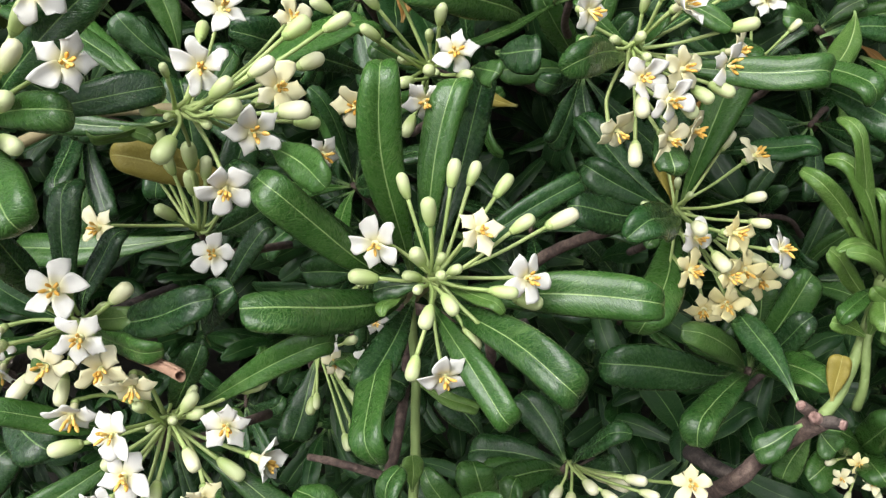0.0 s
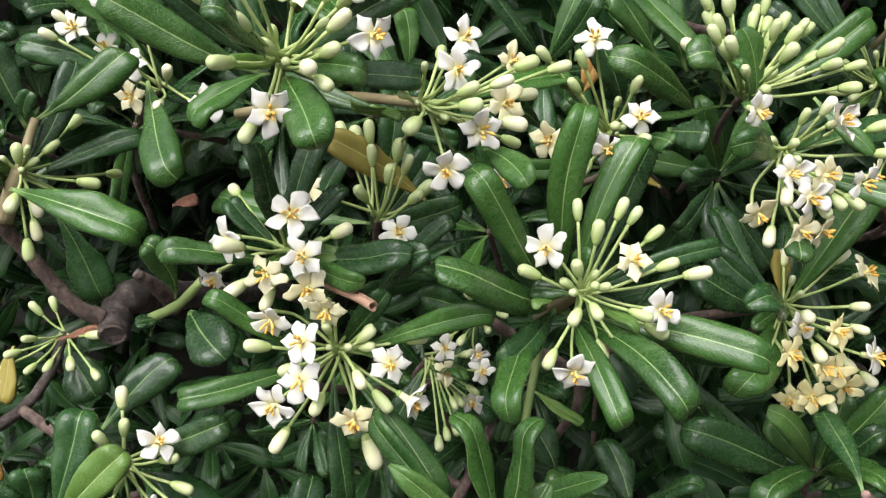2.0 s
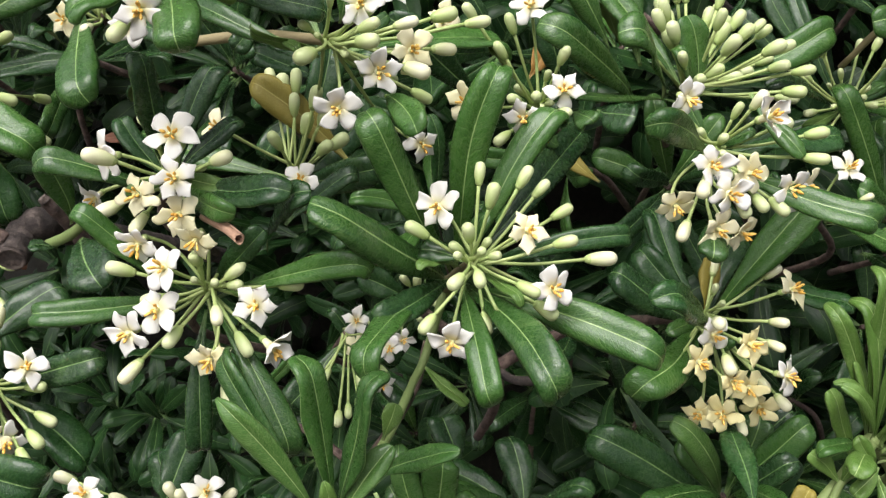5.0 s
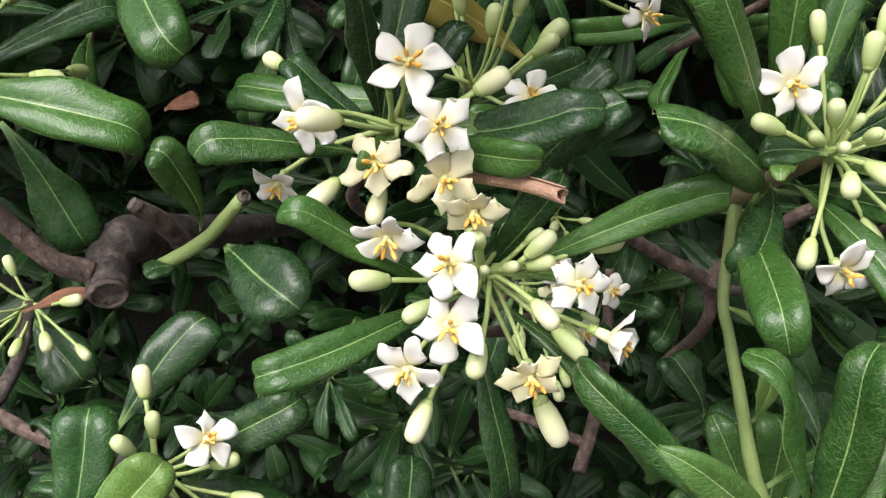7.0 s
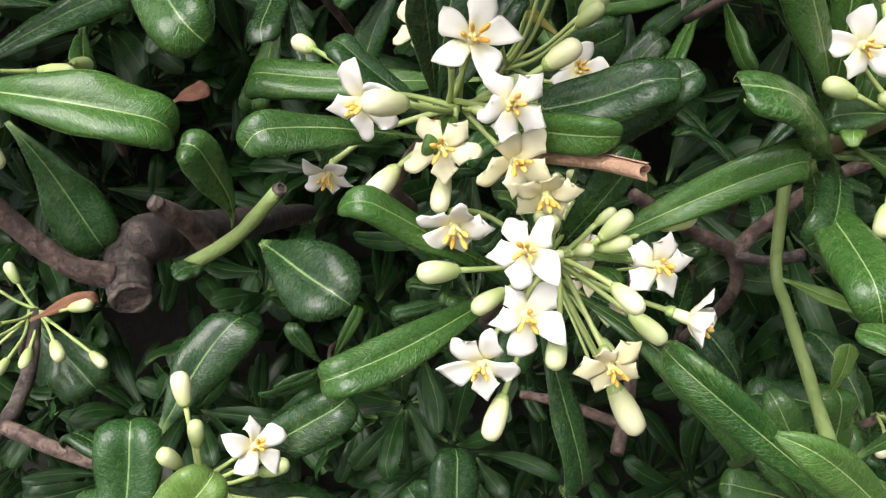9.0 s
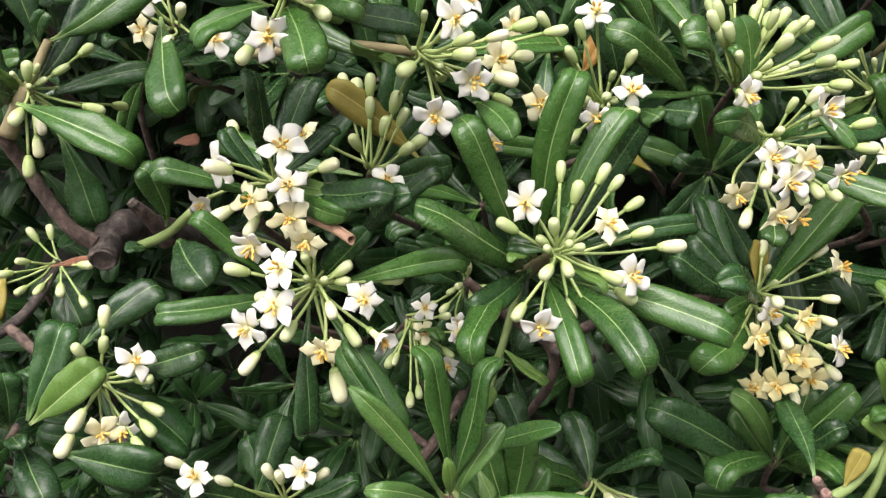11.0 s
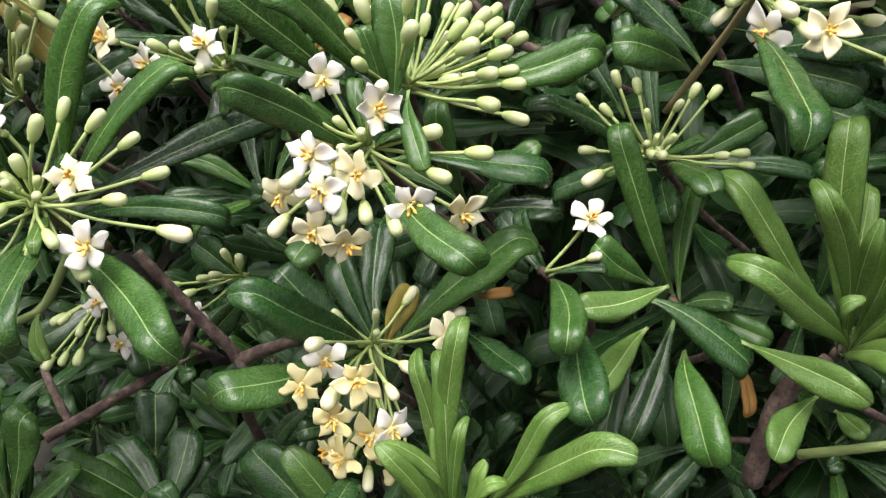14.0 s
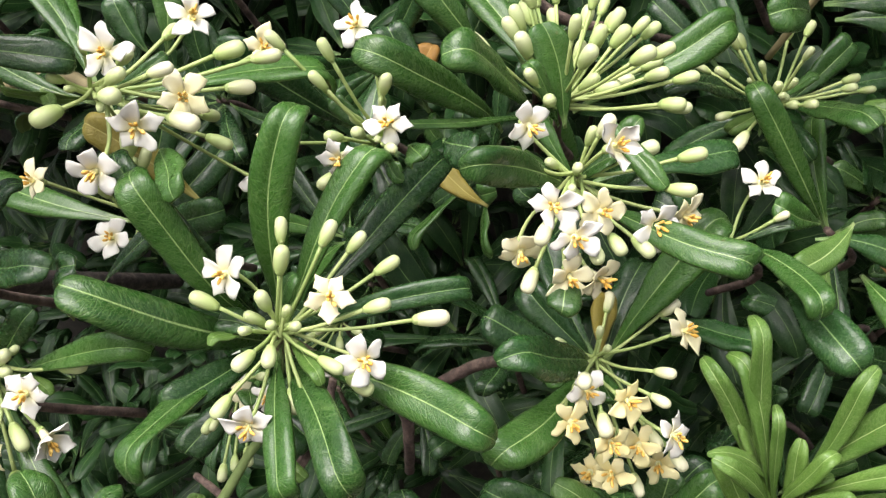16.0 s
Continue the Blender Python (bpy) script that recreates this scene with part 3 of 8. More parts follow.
def backing_sheet():
    """Added lumpy dark sheet behind and over the leaves, in place of deep shade."""
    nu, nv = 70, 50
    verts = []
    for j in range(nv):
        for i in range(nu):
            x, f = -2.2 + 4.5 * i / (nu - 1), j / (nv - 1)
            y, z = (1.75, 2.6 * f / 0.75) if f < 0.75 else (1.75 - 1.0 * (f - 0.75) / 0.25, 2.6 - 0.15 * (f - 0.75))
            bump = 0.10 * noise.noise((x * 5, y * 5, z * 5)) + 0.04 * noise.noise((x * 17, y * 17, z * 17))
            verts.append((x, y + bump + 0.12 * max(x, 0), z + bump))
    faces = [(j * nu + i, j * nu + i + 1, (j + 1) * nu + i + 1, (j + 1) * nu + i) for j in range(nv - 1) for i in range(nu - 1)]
    return mesh_from("backdrop", verts, faces, (DARK_BACKING,))


# added sheet: blocks sky and bright ground, reads as shade in the gaps
tagged(new("backdrop", backing_sheet()), "added dark sheet behind the shrub, standing in for deep shade", "thicket", kind="structure")
# canopy stays out of view; added to block overhead light from the interior
many_leaves("canopy_foliage", "unseen leaf canopy added above the shoots to shade the interior", 3800, scatter(-1.5, 1.6, 0.46, 1.6, 1.53, 2.2, 1.3), FAR_SHADED, 24)
# inner, deep and back leaves carry their shade in the darker leaf colour
many_leaves("inner_foliage", "dense glossy leaves inside the shrub, coloured darker for shade", 2500, scatter(-1.0, 1.0, 0.76, 0.95, 0.5, 1.7, 1.2), FAR_SHADED, 21)
many_leaves("deep_foliage", "leaves deep in the shrub, coloured darker for shade", 4600, scatter(-1.3, 1.4, 0.92, 1.3, 0.1, 1.95, 1.25), FAR_SHADED, 22)
many_leaves("hedge_foliage", "thick mass of leaves at the shrub's back, coloured darker for shade", 5200, scatter(-2.2, 2.2, 1.25, 1.65, 0.0, 2.55, 1.6), FAR_SHADED, 23)


def roll_leaf(parent, start, end, r0, r1):
    """A dry leaf rolled into an open tube with walls of its own thickness."""
    o = Vector(parent.location)
    line = spline([Vector(start) - o, Vector(start).lerp(Vector(end), 0.5) - o + Vector((0, 0, 0.0012)), Vector(end) - o], 8)
    x, y, z = frame_of(line[-1] - line[0])
    turns, n = 8.2, 26
    verts, uvs = [], []
    rows = len(line)
    for layer in (0.0, 0.00035):
        for i, p in enumerate(line):
            f = i / (rows - 1)
            for k in range(n):
                a = turns * k / (n - 1)
                r = (r0 + (r1 - r0) * f) * (0.68 + 0.32 * k / (n - 1)) * (1 + 0.05 * math.sin(9 * f + a)) - layer
                verts.append(p + (x * math.cos(a) + y * math.sin(a)) * r + z * 0.0009 * math.sin(a * 1.7) * f)
                uvs.append((k / (n - 1), f))
    quads, slots = leaf_faces(rows, n)
    me = mesh_from("blade", verts, quads, (DEAD, DEAD), slots, uvs)
    return part("blade", me, parent)


# ---- shoots of the shrub ----
shoot_a = thing("flowering_shoot", (-0.0565, 0.4184, 1.1505), "open whorl of glossy leaves round white flowers and green buds", "shoot", "flowering shoots of the shrub")
leaf(shoot_a, (-0.0719, 0.4542, 1.1380), (-0.0447, 0.4390, 1.2529), 0.0222, (0.09, -0.91, 0.41), MID, curl=1.25, hook=1.62)
leaf(shoot_a, (-0.0663, 0.4456, 1.1417), (-0.0154, 0.4670, 1.2260), 0.0192, (0.07, -0.91, 0.42), MID, curl=1.2)
leaf(shoot_a, (-0.0715, 0.4596, 1.1294), (0.0440, 0.4210, 1.0989), 0.0246, (0.03, -0.87, 0.49), MID, curl=1.2, hook=1.62)
leaf(shoot_a, (-0.0685, 0.4476, 1.1332), (-0.0081, 0.3732, 1.0916), 0.0213, (0.06, -0.87, 0.49), MID, curl=1.1, hook=1.62)
leaf(shoot_a, (-0.0654, 0.4380, 1.1370), (-0.0405, 0.3821, 1.0833), 0.0168, (0.08, -0.87, 0.50), MID, hook=1.98)
leaf(shoot_a, (-0.0752, 0.4528, 1.1309), (-0.0971, 0.3516, 1.1022), 0.0204, (0.12, -0.86, 0.49), MID, hook=1.98)
leaf(shoot_a, (-0.0720, 0.4442, 1.1357), (-0.1045, 0.3899, 1.1197), 0.0183, (0.12, -0.87, 0.48), OLD_AND_SHADED)
leaf(shoot_a, (-0.0790, 0.4594, 1.1316), (-0.1277, 0.3609, 1.1866), 0.0236, (0.14, -0.88, 0.45), MID, curl=2.0, hook=0.3, slim=0.0)
leaf(shoot_a, (-0.0741, 0.4516, 1.1380), (-0.1205, 0.4067, 1.2375), 0.0145, (-0.12, -0.89, 0.43), OLD_AND_SHADED)
leaf(shoot_a, (-0.0694, 0.4412, 1.1426), (-0.1074, 0.3932, 1.2308), 0.0198, (0.12, -0.90, 0.42), MID, curl=1.1)
leaf(shoot_a, (-0.0603, 0.4095, 1.1522), (-0.0845, 0.4118, 1.1562), 0.0146, (0.10, -0.89, 0.45), MID)
leaf(shoot_a, (-0.0666, 0.4503, 1.1368), (0.0240, 0.4668, 1.1567), 0.0139, (0.04, -0.89, 0.45), OLD_AND_SHADED)
leaf(shoot_a, (-0.0643, 0.4419, 1.1426), (-0.0079, 0.5521, 1.2105), 0.0213, (0.27, -0.87, 0.40), OLD_AND_SHADED)
flower(shoot_a, (-0.0565, 0.4184, 1.1505), (-0.0731, 0.4004, 1.1813), (-0.13, -0.98, 0.13), "white", shape=0)
flower(shoot_a, (-0.0565, 0.4184, 1.1505), (-0.0264, 0.4095, 1.1690), (0.45, -0.86, 0.23), "cream")
flower(shoot_a, (-0.0565, 0.4184, 1.1505), (-0.0639, 0.3906, 1.1120), (0.14, -0.97, -0.21), "white")
flower(shoot_a, (-0.0565, 0.4184, 1.1505), (-0.0126, 0.4112, 1.1380), (0.51, -0.85, 0.09), "white")
bud(shoot_a, (-0.0565, 0.4184, 1.1505), (-0.0541, 0.4252, 1.1969), (0.06, 0.11, 0.99), 0.0132, "green")
bud(shoot_a, (-0.0565, 0.4184, 1.1505), (-0.0446, 0.4022, 1.1876), (0.25, -0.13, 0.96), 0.0132, "green")
bud(shoot_a, (-0.0565, 0.4184, 1.1505), (-0.0301, 0.4231, 1.1954), (0.49, 0.12, 0.86), 0.0132, "green")
bud(shoot_a, (-0.0565, 0.4184, 1.1505), (-0.0222, 0.4382, 1.1881), (0.63, 0.30, 0.72), 0.0132, "green")
bud(shoot_a, (-0.0565, 0.4184, 1.1505), (-0.0111, 0.4481, 1.1744), (0.78, 0.45, 0.44), 0.0132, "green")
bud(shoot_a, (-0.0565, 0.4184, 1.1505), (-0.0076, 0.4196, 1.1619), (0.97, 0.07, 0.25), 0.0132, "green")
bud(shoot_a, (-0.0565, 0.4184, 1.1505), (0.0111, 0.4425, 1.1498), (0.96, 0.29, 0.02), 0.017, "cream")
bud(shoot_a, (-0.0565, 0.4184, 1.1505), (-0.0833, 0.3998, 1.1692), (-0.78, -0.35, 0.52), 0.0132, "green")
bud(shoot_a, (-0.0565, 0.4184, 1.1505), (-0.0608, 0.3886, 1.1451), (-0.36, -0.87, -0.35), 0.0132, "green")
bud(shoot_a, (-0.0565, 0.4184, 1.1505), (-0.0496, 0.3913, 1.1465), (0.25, -0.90, -0.35), 0.0132, "green")
bud(shoot_a, (-0.0565, 0.4184, 1.1505), (-0.0765, 0.3923, 1.1213), (-0.50, -0.53, -0.69), 0.0132, "green")
bud(shoot_a, (-0.0565, 0.4184, 1.1505), (-0.0479, 0.4075, 1.1193), (0.26, -0.33, -0.91), 0.0132, "green")
bud(shoot_a, (-0.0565, 0.4184, 1.1505), (-0.0387, 0.4020, 1.1219), (0.48, -0.35, -0.80), 0.0132, "green")
bud(shoot_a, (-0.0565, 0.4184, 1.1505), (-0.0254, 0.4019, 1.1395), (0.90, -0.25, -0.35), 0.0132, "green")
bud(shoot_a, (-0.0565, 0.4184, 1.1505), (-0.0169, 0.4139, 1.1262), (0.86, -0.10, -0.50), 0.0132, "green")
tube(shoot_a, "stem", ((-0.0565, 0.4184, 1.1505), (-0.0710, 0.4504, 1.1355), (-0.0790, 0.4680, 1.1270), (-0.0860, 0.5000, 1.1150)), (0.0030, 0.0040, 0.0046, 0.0042), TWIG, 8, 5, 0.08)

shoot_b = thing("flowering_shoot", (-0.2120, 0.3923, 1.1966), "crowded head of white and cream flowers over dark leathery leaves", "shoot", "flowering shoots of the shrub")
tube(shoot_b, "stem", ((-0.2110, 0.3908, 1.1976), (-0.2417, 0.4372, 1.1664), (-0.2444, 0.5145, 1.1346)), (0.0024, 0.0026, 0.0030), RED_BARK, 8, 5, 0.06)
leaf(shoot_b, (-0.2214, 0.4032, 1.1923), (-0.2478, 0.4041, 1.2256), 0.0141, (0.24, -0.90, 0.37), OLD_AND_SHADED)
leaf(shoot_b, (-0.2261, 0.4073, 1.1860), (-0.2797, 0.3729, 1.2019), 0.0167, (0.28, -0.87, 0.40), MID)
leaf(shoot_b, (-0.2160, 0.4036, 1.1879), (-0.1419, 0.3746, 1.1899), 0.0187, (0.13, -0.90, 0.42), OLD_AND_SHADED)
leaf(shoot_b, (-0.2143, 0.3986, 1.1897), (-0.1653, 0.3604, 1.1799), 0.0138, (0.15, -0.89, 0.43), MID)
leaf(shoot_b, (-0.2186, 0.4086, 1.1890), (-0.1800, 0.4121, 1.2233), 0.0144, (0.35, -0.86, 0.37), OLD_AND_SHADED)
leaf(shoot_b, (-0.2193, 0.4018, 1.1931), (-0.2187, 0.3713, 1.2587), 0.0184, (0.39, -0.85, 0.35), OLD_AND_SHADED)
leaf(shoot_b, (-0.2216, 0.4105, 1.1887), (-0.1921, 0.4120, 1.2533), 0.0178, (0.36, -0.86, 0.35), OLD_AND_SHADED)
leaf(shoot_b, (-0.2900, 0.5498, 1.2002), (-0.2765, 0.5524, 1.2021), 0.0075, (0.28, -0.89, 0.37), RUST, curl=0.5, hook=0.3)
flower(shoot_b, (-0.2120, 0.3923, 1.1966), (-0.2014, 0.3695, 1.2183), (0.12, -0.95, 0.28), "white")
flower(shoot_b, (-0.2120, 0.3923, 1.1966), (-0.1949, 0.3574, 1.1976), (0.15, -0.98, 0.10), "white")
flower(shoot_b, (-0.2120, 0.3923, 1.1966), (-0.2185, 0.3634, 1.1887), (-0.03, -1.00, 0.02), "cream")
flower(shoot_b, (-0.2120, 0.3923, 1.1966), (-0.1971, 0.3643, 1.1790), (0.15, -0.99, -0.04), "cream")
flower(shoot_b, (-0.2120, 0.3923, 1.1966), (-0.2402, 0.3716, 1.2065), (-0.49, -0.87, -0.10), "white")
flower(shoot_b, (-0.2120, 0.3923, 1.1966), (-0.2602, 0.3934, 1.1822), (-0.33, -0.79, -0.51), "white", size=0.8)
bud(shoot_b, (-0.2120, 0.3923, 1.1966), (-0.2658, 0.4639, 1.2240), (-0.57, 0.75, 0.32), 0.0135, "cream")
bud(shoot_b, (-0.2120, 0.3923, 1.1966), (-0.1764, 0.3717, 1.2065), (0.93, -0.16, 0.34), 0.0135, "cream")
bud(shoot_b, (-0.2120, 0.3923, 1.1966), (-0.2409, 0.3757, 1.1797), (-0.74, -0.53, -0.41), 0.017, "cream")
bud(shoot_b, (-0.2120, 0.3923, 1.1966), (-0.2224, 0.3724, 1.1732), (-0.37, -0.59, -0.72), 0.0135, "cream")
bud(shoot_b, (-0.2120, 0.3923, 1.1966), (-0.2309, 0.3527, 1.2077), (-0.60, -0.75, 0.28), 0.017, "cream")

shoot_c = thing("flowering_shoot", (-0.1920, 0.3865, 1.1380), "long drooping head of white flowers and creamy buds above dark leaves", "shoot", "flowering shoots of the shrub")
tube(shoot_c, "stem", ((-0.1911, 0.3851, 1.1391), (-0.2213, 0.4299, 1.1039), (-0.1950, 0.5058, 1.0687)), (0.0024, 0.0026, 0.0030), RED_BARK, 8, 5, 0.06)
leaf(shoot_c, (-0.2013, 0.3944, 1.1297), (-0.2742, 0.3569, 1.1259), 0.0163, (0.22, -0.81, 0.55), MID, hook=1.44)
leaf(shoot_c, (-0.2043, 0.4004, 1.1275), (-0.2545, 0.3627, 1.1783), 0.0139, (0.21, -0.84, 0.51), MID)
leaf(shoot_c, (-0.1949, 0.3979, 1.1289), (-0.1041, 0.3853, 1.1485), 0.0150, (0.05, -0.84, 0.54), MID, hook=1.44)
leaf(shoot_c, (-0.1948, 0.3935, 1.1280), (-0.1456, 0.3674, 1.0549), 0.0168, (0.09, -0.79, 0.61), MID)
leaf(shoot_c, (-0.2007, 0.4005, 1.1226), (-0.2038, 0.3922, 1.0469), 0.0164, (0.15, -0.78, 0.60), OLD_AND_SHADED)
leaf(shoot_c, (-0.1952, 0.3960, 1.1323), (-0.1579, 0.3800, 1.1701), 0.0145, (0.10, -0.85, 0.52), OLD_AND_SHADED)
leaf(shoot_c, (-0.1758, 0.4290, 1.1511), (-0.1337, 0.3814, 1.1902), 0.0208, (0.06, -0.87, 0.48), OLD_AND_SHADED)
leaf(shoot_c, (-0.1719, 0.4521, 1.1642), (-0.1275, 0.4504, 1.1917), 0.0141, (0.07, -0.89, 0.46), OLD_AND_SHADED)
flower(shoot_c, (-0.1920, 0.3865, 1.1380), (-0.2211, 0.3656, 1.1618), (-0.08, -0.90, -0.43), "white")
flower(shoot_c, (-0.1920, 0.3865, 1.1380), (-0.2009, 0.3520, 1.1547), (-0.07, -0.94, 0.34), "white")
flower(shoot_c, (-0.1920, 0.3865, 1.1380), (-0.2053, 0.3528, 1.1329), (0.06, -1.00, 0.06), "white")
flower(shoot_c, (-0.1920, 0.3865, 1.1380), (-0.2232, 0.3547, 1.1191), (-0.21, -0.97, -0.11), "white")
flower(shoot_c, (-0.1920, 0.3865, 1.1380), (-0.1591, 0.3674, 1.1338), (0.30, -0.95, 0.04), "white")
flower(shoot_c, (-0.1920, 0.3865, 1.1380), (-0.1510, 0.3690, 1.1110), (0.78, -0.42, -0.46), "white", shape=3)
flower(shoot_c, (-0.1920, 0.3865, 1.1380), (-0.1821, 0.3602, 1.1057), (0.06, -0.94, -0.32), "cream")
flower(shoot_c, (-0.1920, 0.3865, 1.1380), (-0.1904, 0.3672, 1.1650), (-0.02, -0.89, -0.47), "cream")
bud(shoot_c, (-0.1920, 0.3865, 1.1380), (-0.2293, 0.3637, 1.1506), (-0.79, -0.53, 0.32), 0.0135, "green")
bud(shoot_c, (-0.1920, 0.3865, 1.1380), (-0.1706, 0.3700, 1.1500), (0.79, -0.26, 0.55), 0.0135, "green")
bud(shoot_c, (-0.1920, 0.3865, 1.1380), (-0.1471, 0.3872, 1.1409), (0.98, 0.21, 0.05), 0.0135, "green")
bud(shoot_c, (-0.1920, 0.3865, 1.1380), (-0.1737, 0.3532, 1.1314), (0.41, -0.80, -0.43), 0.0135, "cream")
bud(shoot_c, (-0.1920, 0.3865, 1.1380), (-0.1668, 0.3687, 1.1128), (0.59, -0.29, -0.75), 0.0135, "green")
bud(shoot_c, (-0.1920, 0.3865, 1.1380), (-0.1985, 0.3556, 1.1185), (-0.31, -0.74, -0.59), 0.0135, "green")
bud(shoot_c, (-0.1920, 0.3865, 1.1380), (-0.2225, 0.3566, 1.0995), (-0.51, -0.58, -0.64), 0.017, "cream")
bud(shoot_c, (-0.1920, 0.3865, 1.1380), (-0.1786, 0.3765, 1.0808), (0.26, -0.22, -0.94), 0.019, "cream")
bud(shoot_c, (-0.1920, 0.3865, 1.1380), (-0.2161, 0.3719, 1.1339), (-0.80, -0.59, -0.07), 0.0135, "green")

shoot_d = thing("flowering_shoot", (-0.1910, 0.3590, 1.2964), "broad head of white flowers and fat green buds ringed by leaves", "shoot", "flowering shoots of the shrub")
tube(shoot_d, "stem", ((-0.1900, 0.3574, 1.2971), (-0.2014, 0.3818, 1.2865), (-0.2283, 0.4357, 1.2721)), (0.0024, 0.0026, 0.0030), TWIG, 8, 5, 0.06)
leaf(shoot_d, (-0.2062, 0.3770, 1.2908), (-0.2770, 0.3607, 1.3387), 0.0224, (0.42, -0.87, 0.24), MID)
leaf(shoot_d, (-0.1943, 0.3422, 1.2956), (-0.1994, 0.2869, 1.3181), 0.0162, (0.39, -0.89, 0.25), MID, curl=1.5, hook=2.16)
leaf(shoot_d, (-0.2004, 0.3671, 1.2906), (-0.2332, 0.3377, 1.2718), 0.0196, (0.40, -0.87, 0.28), MID)
leaf(shoot_d, (-0.1876, 0.3494, 1.2879), (-0.1655, 0.3101, 1.2544), 0.0230, (0.36, -0.89, 0.30), MID, hook=2.52)
leaf(shoot_d, (-0.1952, 0.3700, 1.2904), (-0.1462, 0.3444, 1.2839), 0.0158, (0.34, -0.90, 0.27), MID)
leaf(shoot_d, (-0.1930, 0.3692, 1.2921), (-0.1312, 0.3978, 1.2785), 0.0172, (0.32, -0.91, 0.28), OLD_AND_SHADED)
leaf(shoot_d, (-0.1968, 0.3743, 1.2918), (-0.1199, 0.3688, 1.3231), 0.0202, (0.32, -0.91, 0.25), OLD_AND_SHADED)
leaf(shoot_d, (-0.2008, 0.3688, 1.2947), (-0.2382, 0.3453, 1.3393), 0.0117, (0.40, -0.88, 0.23), OLD_AND_SHADED)
leaf(shoot_d, (-0.2038, 0.3778, 1.2927), (-0.2181, 0.3838, 1.3526), 0.0152, (0.39, -0.89, 0.23), OLD_AND_SHADED)
flower(shoot_d, (-0.1910, 0.3590, 1.2964), (-0.1866, 0.3166, 1.2722), (0.23, -0.95, -0.21), "white")
flower(shoot_d, (-0.1910, 0.3590, 1.2964), (-0.1392, 0.3420, 1.3007), (0.58, -0.81, -0.10), "white")
flower(shoot_d, (-0.1910, 0.3590, 1.2964), (-0.1785, 0.3626, 1.3287), (0.51, -0.55, 0.66), "cream")
flower(shoot_d, (-0.1910, 0.3590, 1.2964), (-0.2218, 0.3318, 1.3451), (0.09, -0.96, 0.25), "white")
flower(shoot_d, (-0.1910, 0.3590, 1.2964), (-0.1399, 0.3449, 1.3270), (0.49, -0.86, 0.15), "white")
bud(shoot_d, (-0.1910, 0.3590, 1.2964), (-0.2197, 0.3385, 1.3289), (-0.54, -0.48, 0.69), 0.014, "green")
bud(shoot_d, (-0.1910, 0.3590, 1.2964), (-0.1903, 0.3054, 1.3119), (-0.26, -0.85, 0.46), 0.014, "green")
bud(shoot_d, (-0.1910, 0.3590, 1.2964), (-0.1883, 0.3315, 1.3014), (-0.17, -0.90, 0.40), 0.014, "green")
bud(shoot_d, (-0.1910, 0.3590, 1.2964), (-0.2023, 0.3077, 1.2963), (-0.49, -0.87, 0.08), 0.014, "green")
bud(shoot_d, (-0.1910, 0.3590, 1.2964), (-0.1666, 0.3170, 1.2899), (0.45, -0.89, -0.09), 0.014, "cream")
bud(shoot_d, (-0.1910, 0.3590, 1.2964), (-0.1618, 0.3222, 1.2823), (0.65, -0.64, -0.41), 0.014, "green")
bud(shoot_d, (-0.1910, 0.3590, 1.2964), (-0.1562, 0.3198, 1.2960), (0.77, -0.61, 0.17), 0.014, "green")
bud(shoot_d, (-0.1910, 0.3590, 1.2964), (-0.1537, 0.3347, 1.3092), (0.83, -0.24, 0.51), 0.014, "cream")
bud(shoot_d, (-0.1910, 0.3590, 1.2964), (-0.1565, 0.3415, 1.3248), (0.65, -0.15, 0.75), 0.014, "green")
bud(shoot_d, (-0.1910, 0.3590, 1.2964), (-0.2007, 0.3233, 1.3388), (-0.23, -0.56, 0.80), 0.014, "green")
bud(shoot_d, (-0.1910, 0.3590, 1.2964), (-0.1844, 0.3080, 1.3347), (-0.06, -0.64, 0.76), 0.014, "green")
bud(shoot_d, (-0.1910, 0.3590, 1.2964), (-0.2009, 0.3239, 1.2648), (-0.39, -0.61, -0.69), 0.014, "green")
bud(shoot_d, (-0.1910, 0.3590, 1.2964), (-0.1518, 0.3531, 1.3210), (0.78, 0.04, 0.62), 0.014, "green")

shoot_e = thing("flowering_shoot", (-0.3461, 0.5620, 1.2957), "small head of white flowers set among dark leaves", "shoot", "flowering shoots of the shrub")
tube(shoot_e, "stem", ((-0.3451, 0.5605, 1.2964), (-0.3877, 0.6086, 1.2715), (-0.3533, 0.6874, 1.2452)), (0.0024, 0.0026, 0.0030), RED_BARK, 8, 5, 0.06)
leaf(shoot_e, (-0.3413, 0.5298, 1.3005), (-0.3064, 0.4731, 1.2337), 0.0291, (0.44, -0.84, 0.31), MID)
leaf(shoot_e, (-0.3564, 0.5635, 1.3198), (-0.4143, 0.5559, 1.3826), 0.0270, (0.49, -0.85, 0.22), MID)
leaf(shoot_e, (-0.3653, 0.5530, 1.3072), (-0.4298, 0.5280, 1.3383), 0.0246, (0.49, -0.83, 0.25), OLD_AND_SHADED)
leaf(shoot_e, (-0.3531, 0.5751, 1.2878), (-0.2691, 0.5171, 1.2771), 0.0168, (0.42, -0.86, 0.28), OLD_AND_SHADED)
flower(shoot_e, (-0.3461, 0.5620, 1.2957), (-0.3699, 0.5360, 1.3655), (0.25, -0.91, 0.32), "white")
flower(shoot_e, (-0.3461, 0.5620, 1.2957), (-0.3896, 0.5323, 1.3436), (0.13, -0.96, 0.25), "white")
flower(shoot_e, (-0.3461, 0.5620, 1.2957), (-0.3843, 0.5630, 1.3299), (0.06, -0.94, 0.33), "white")
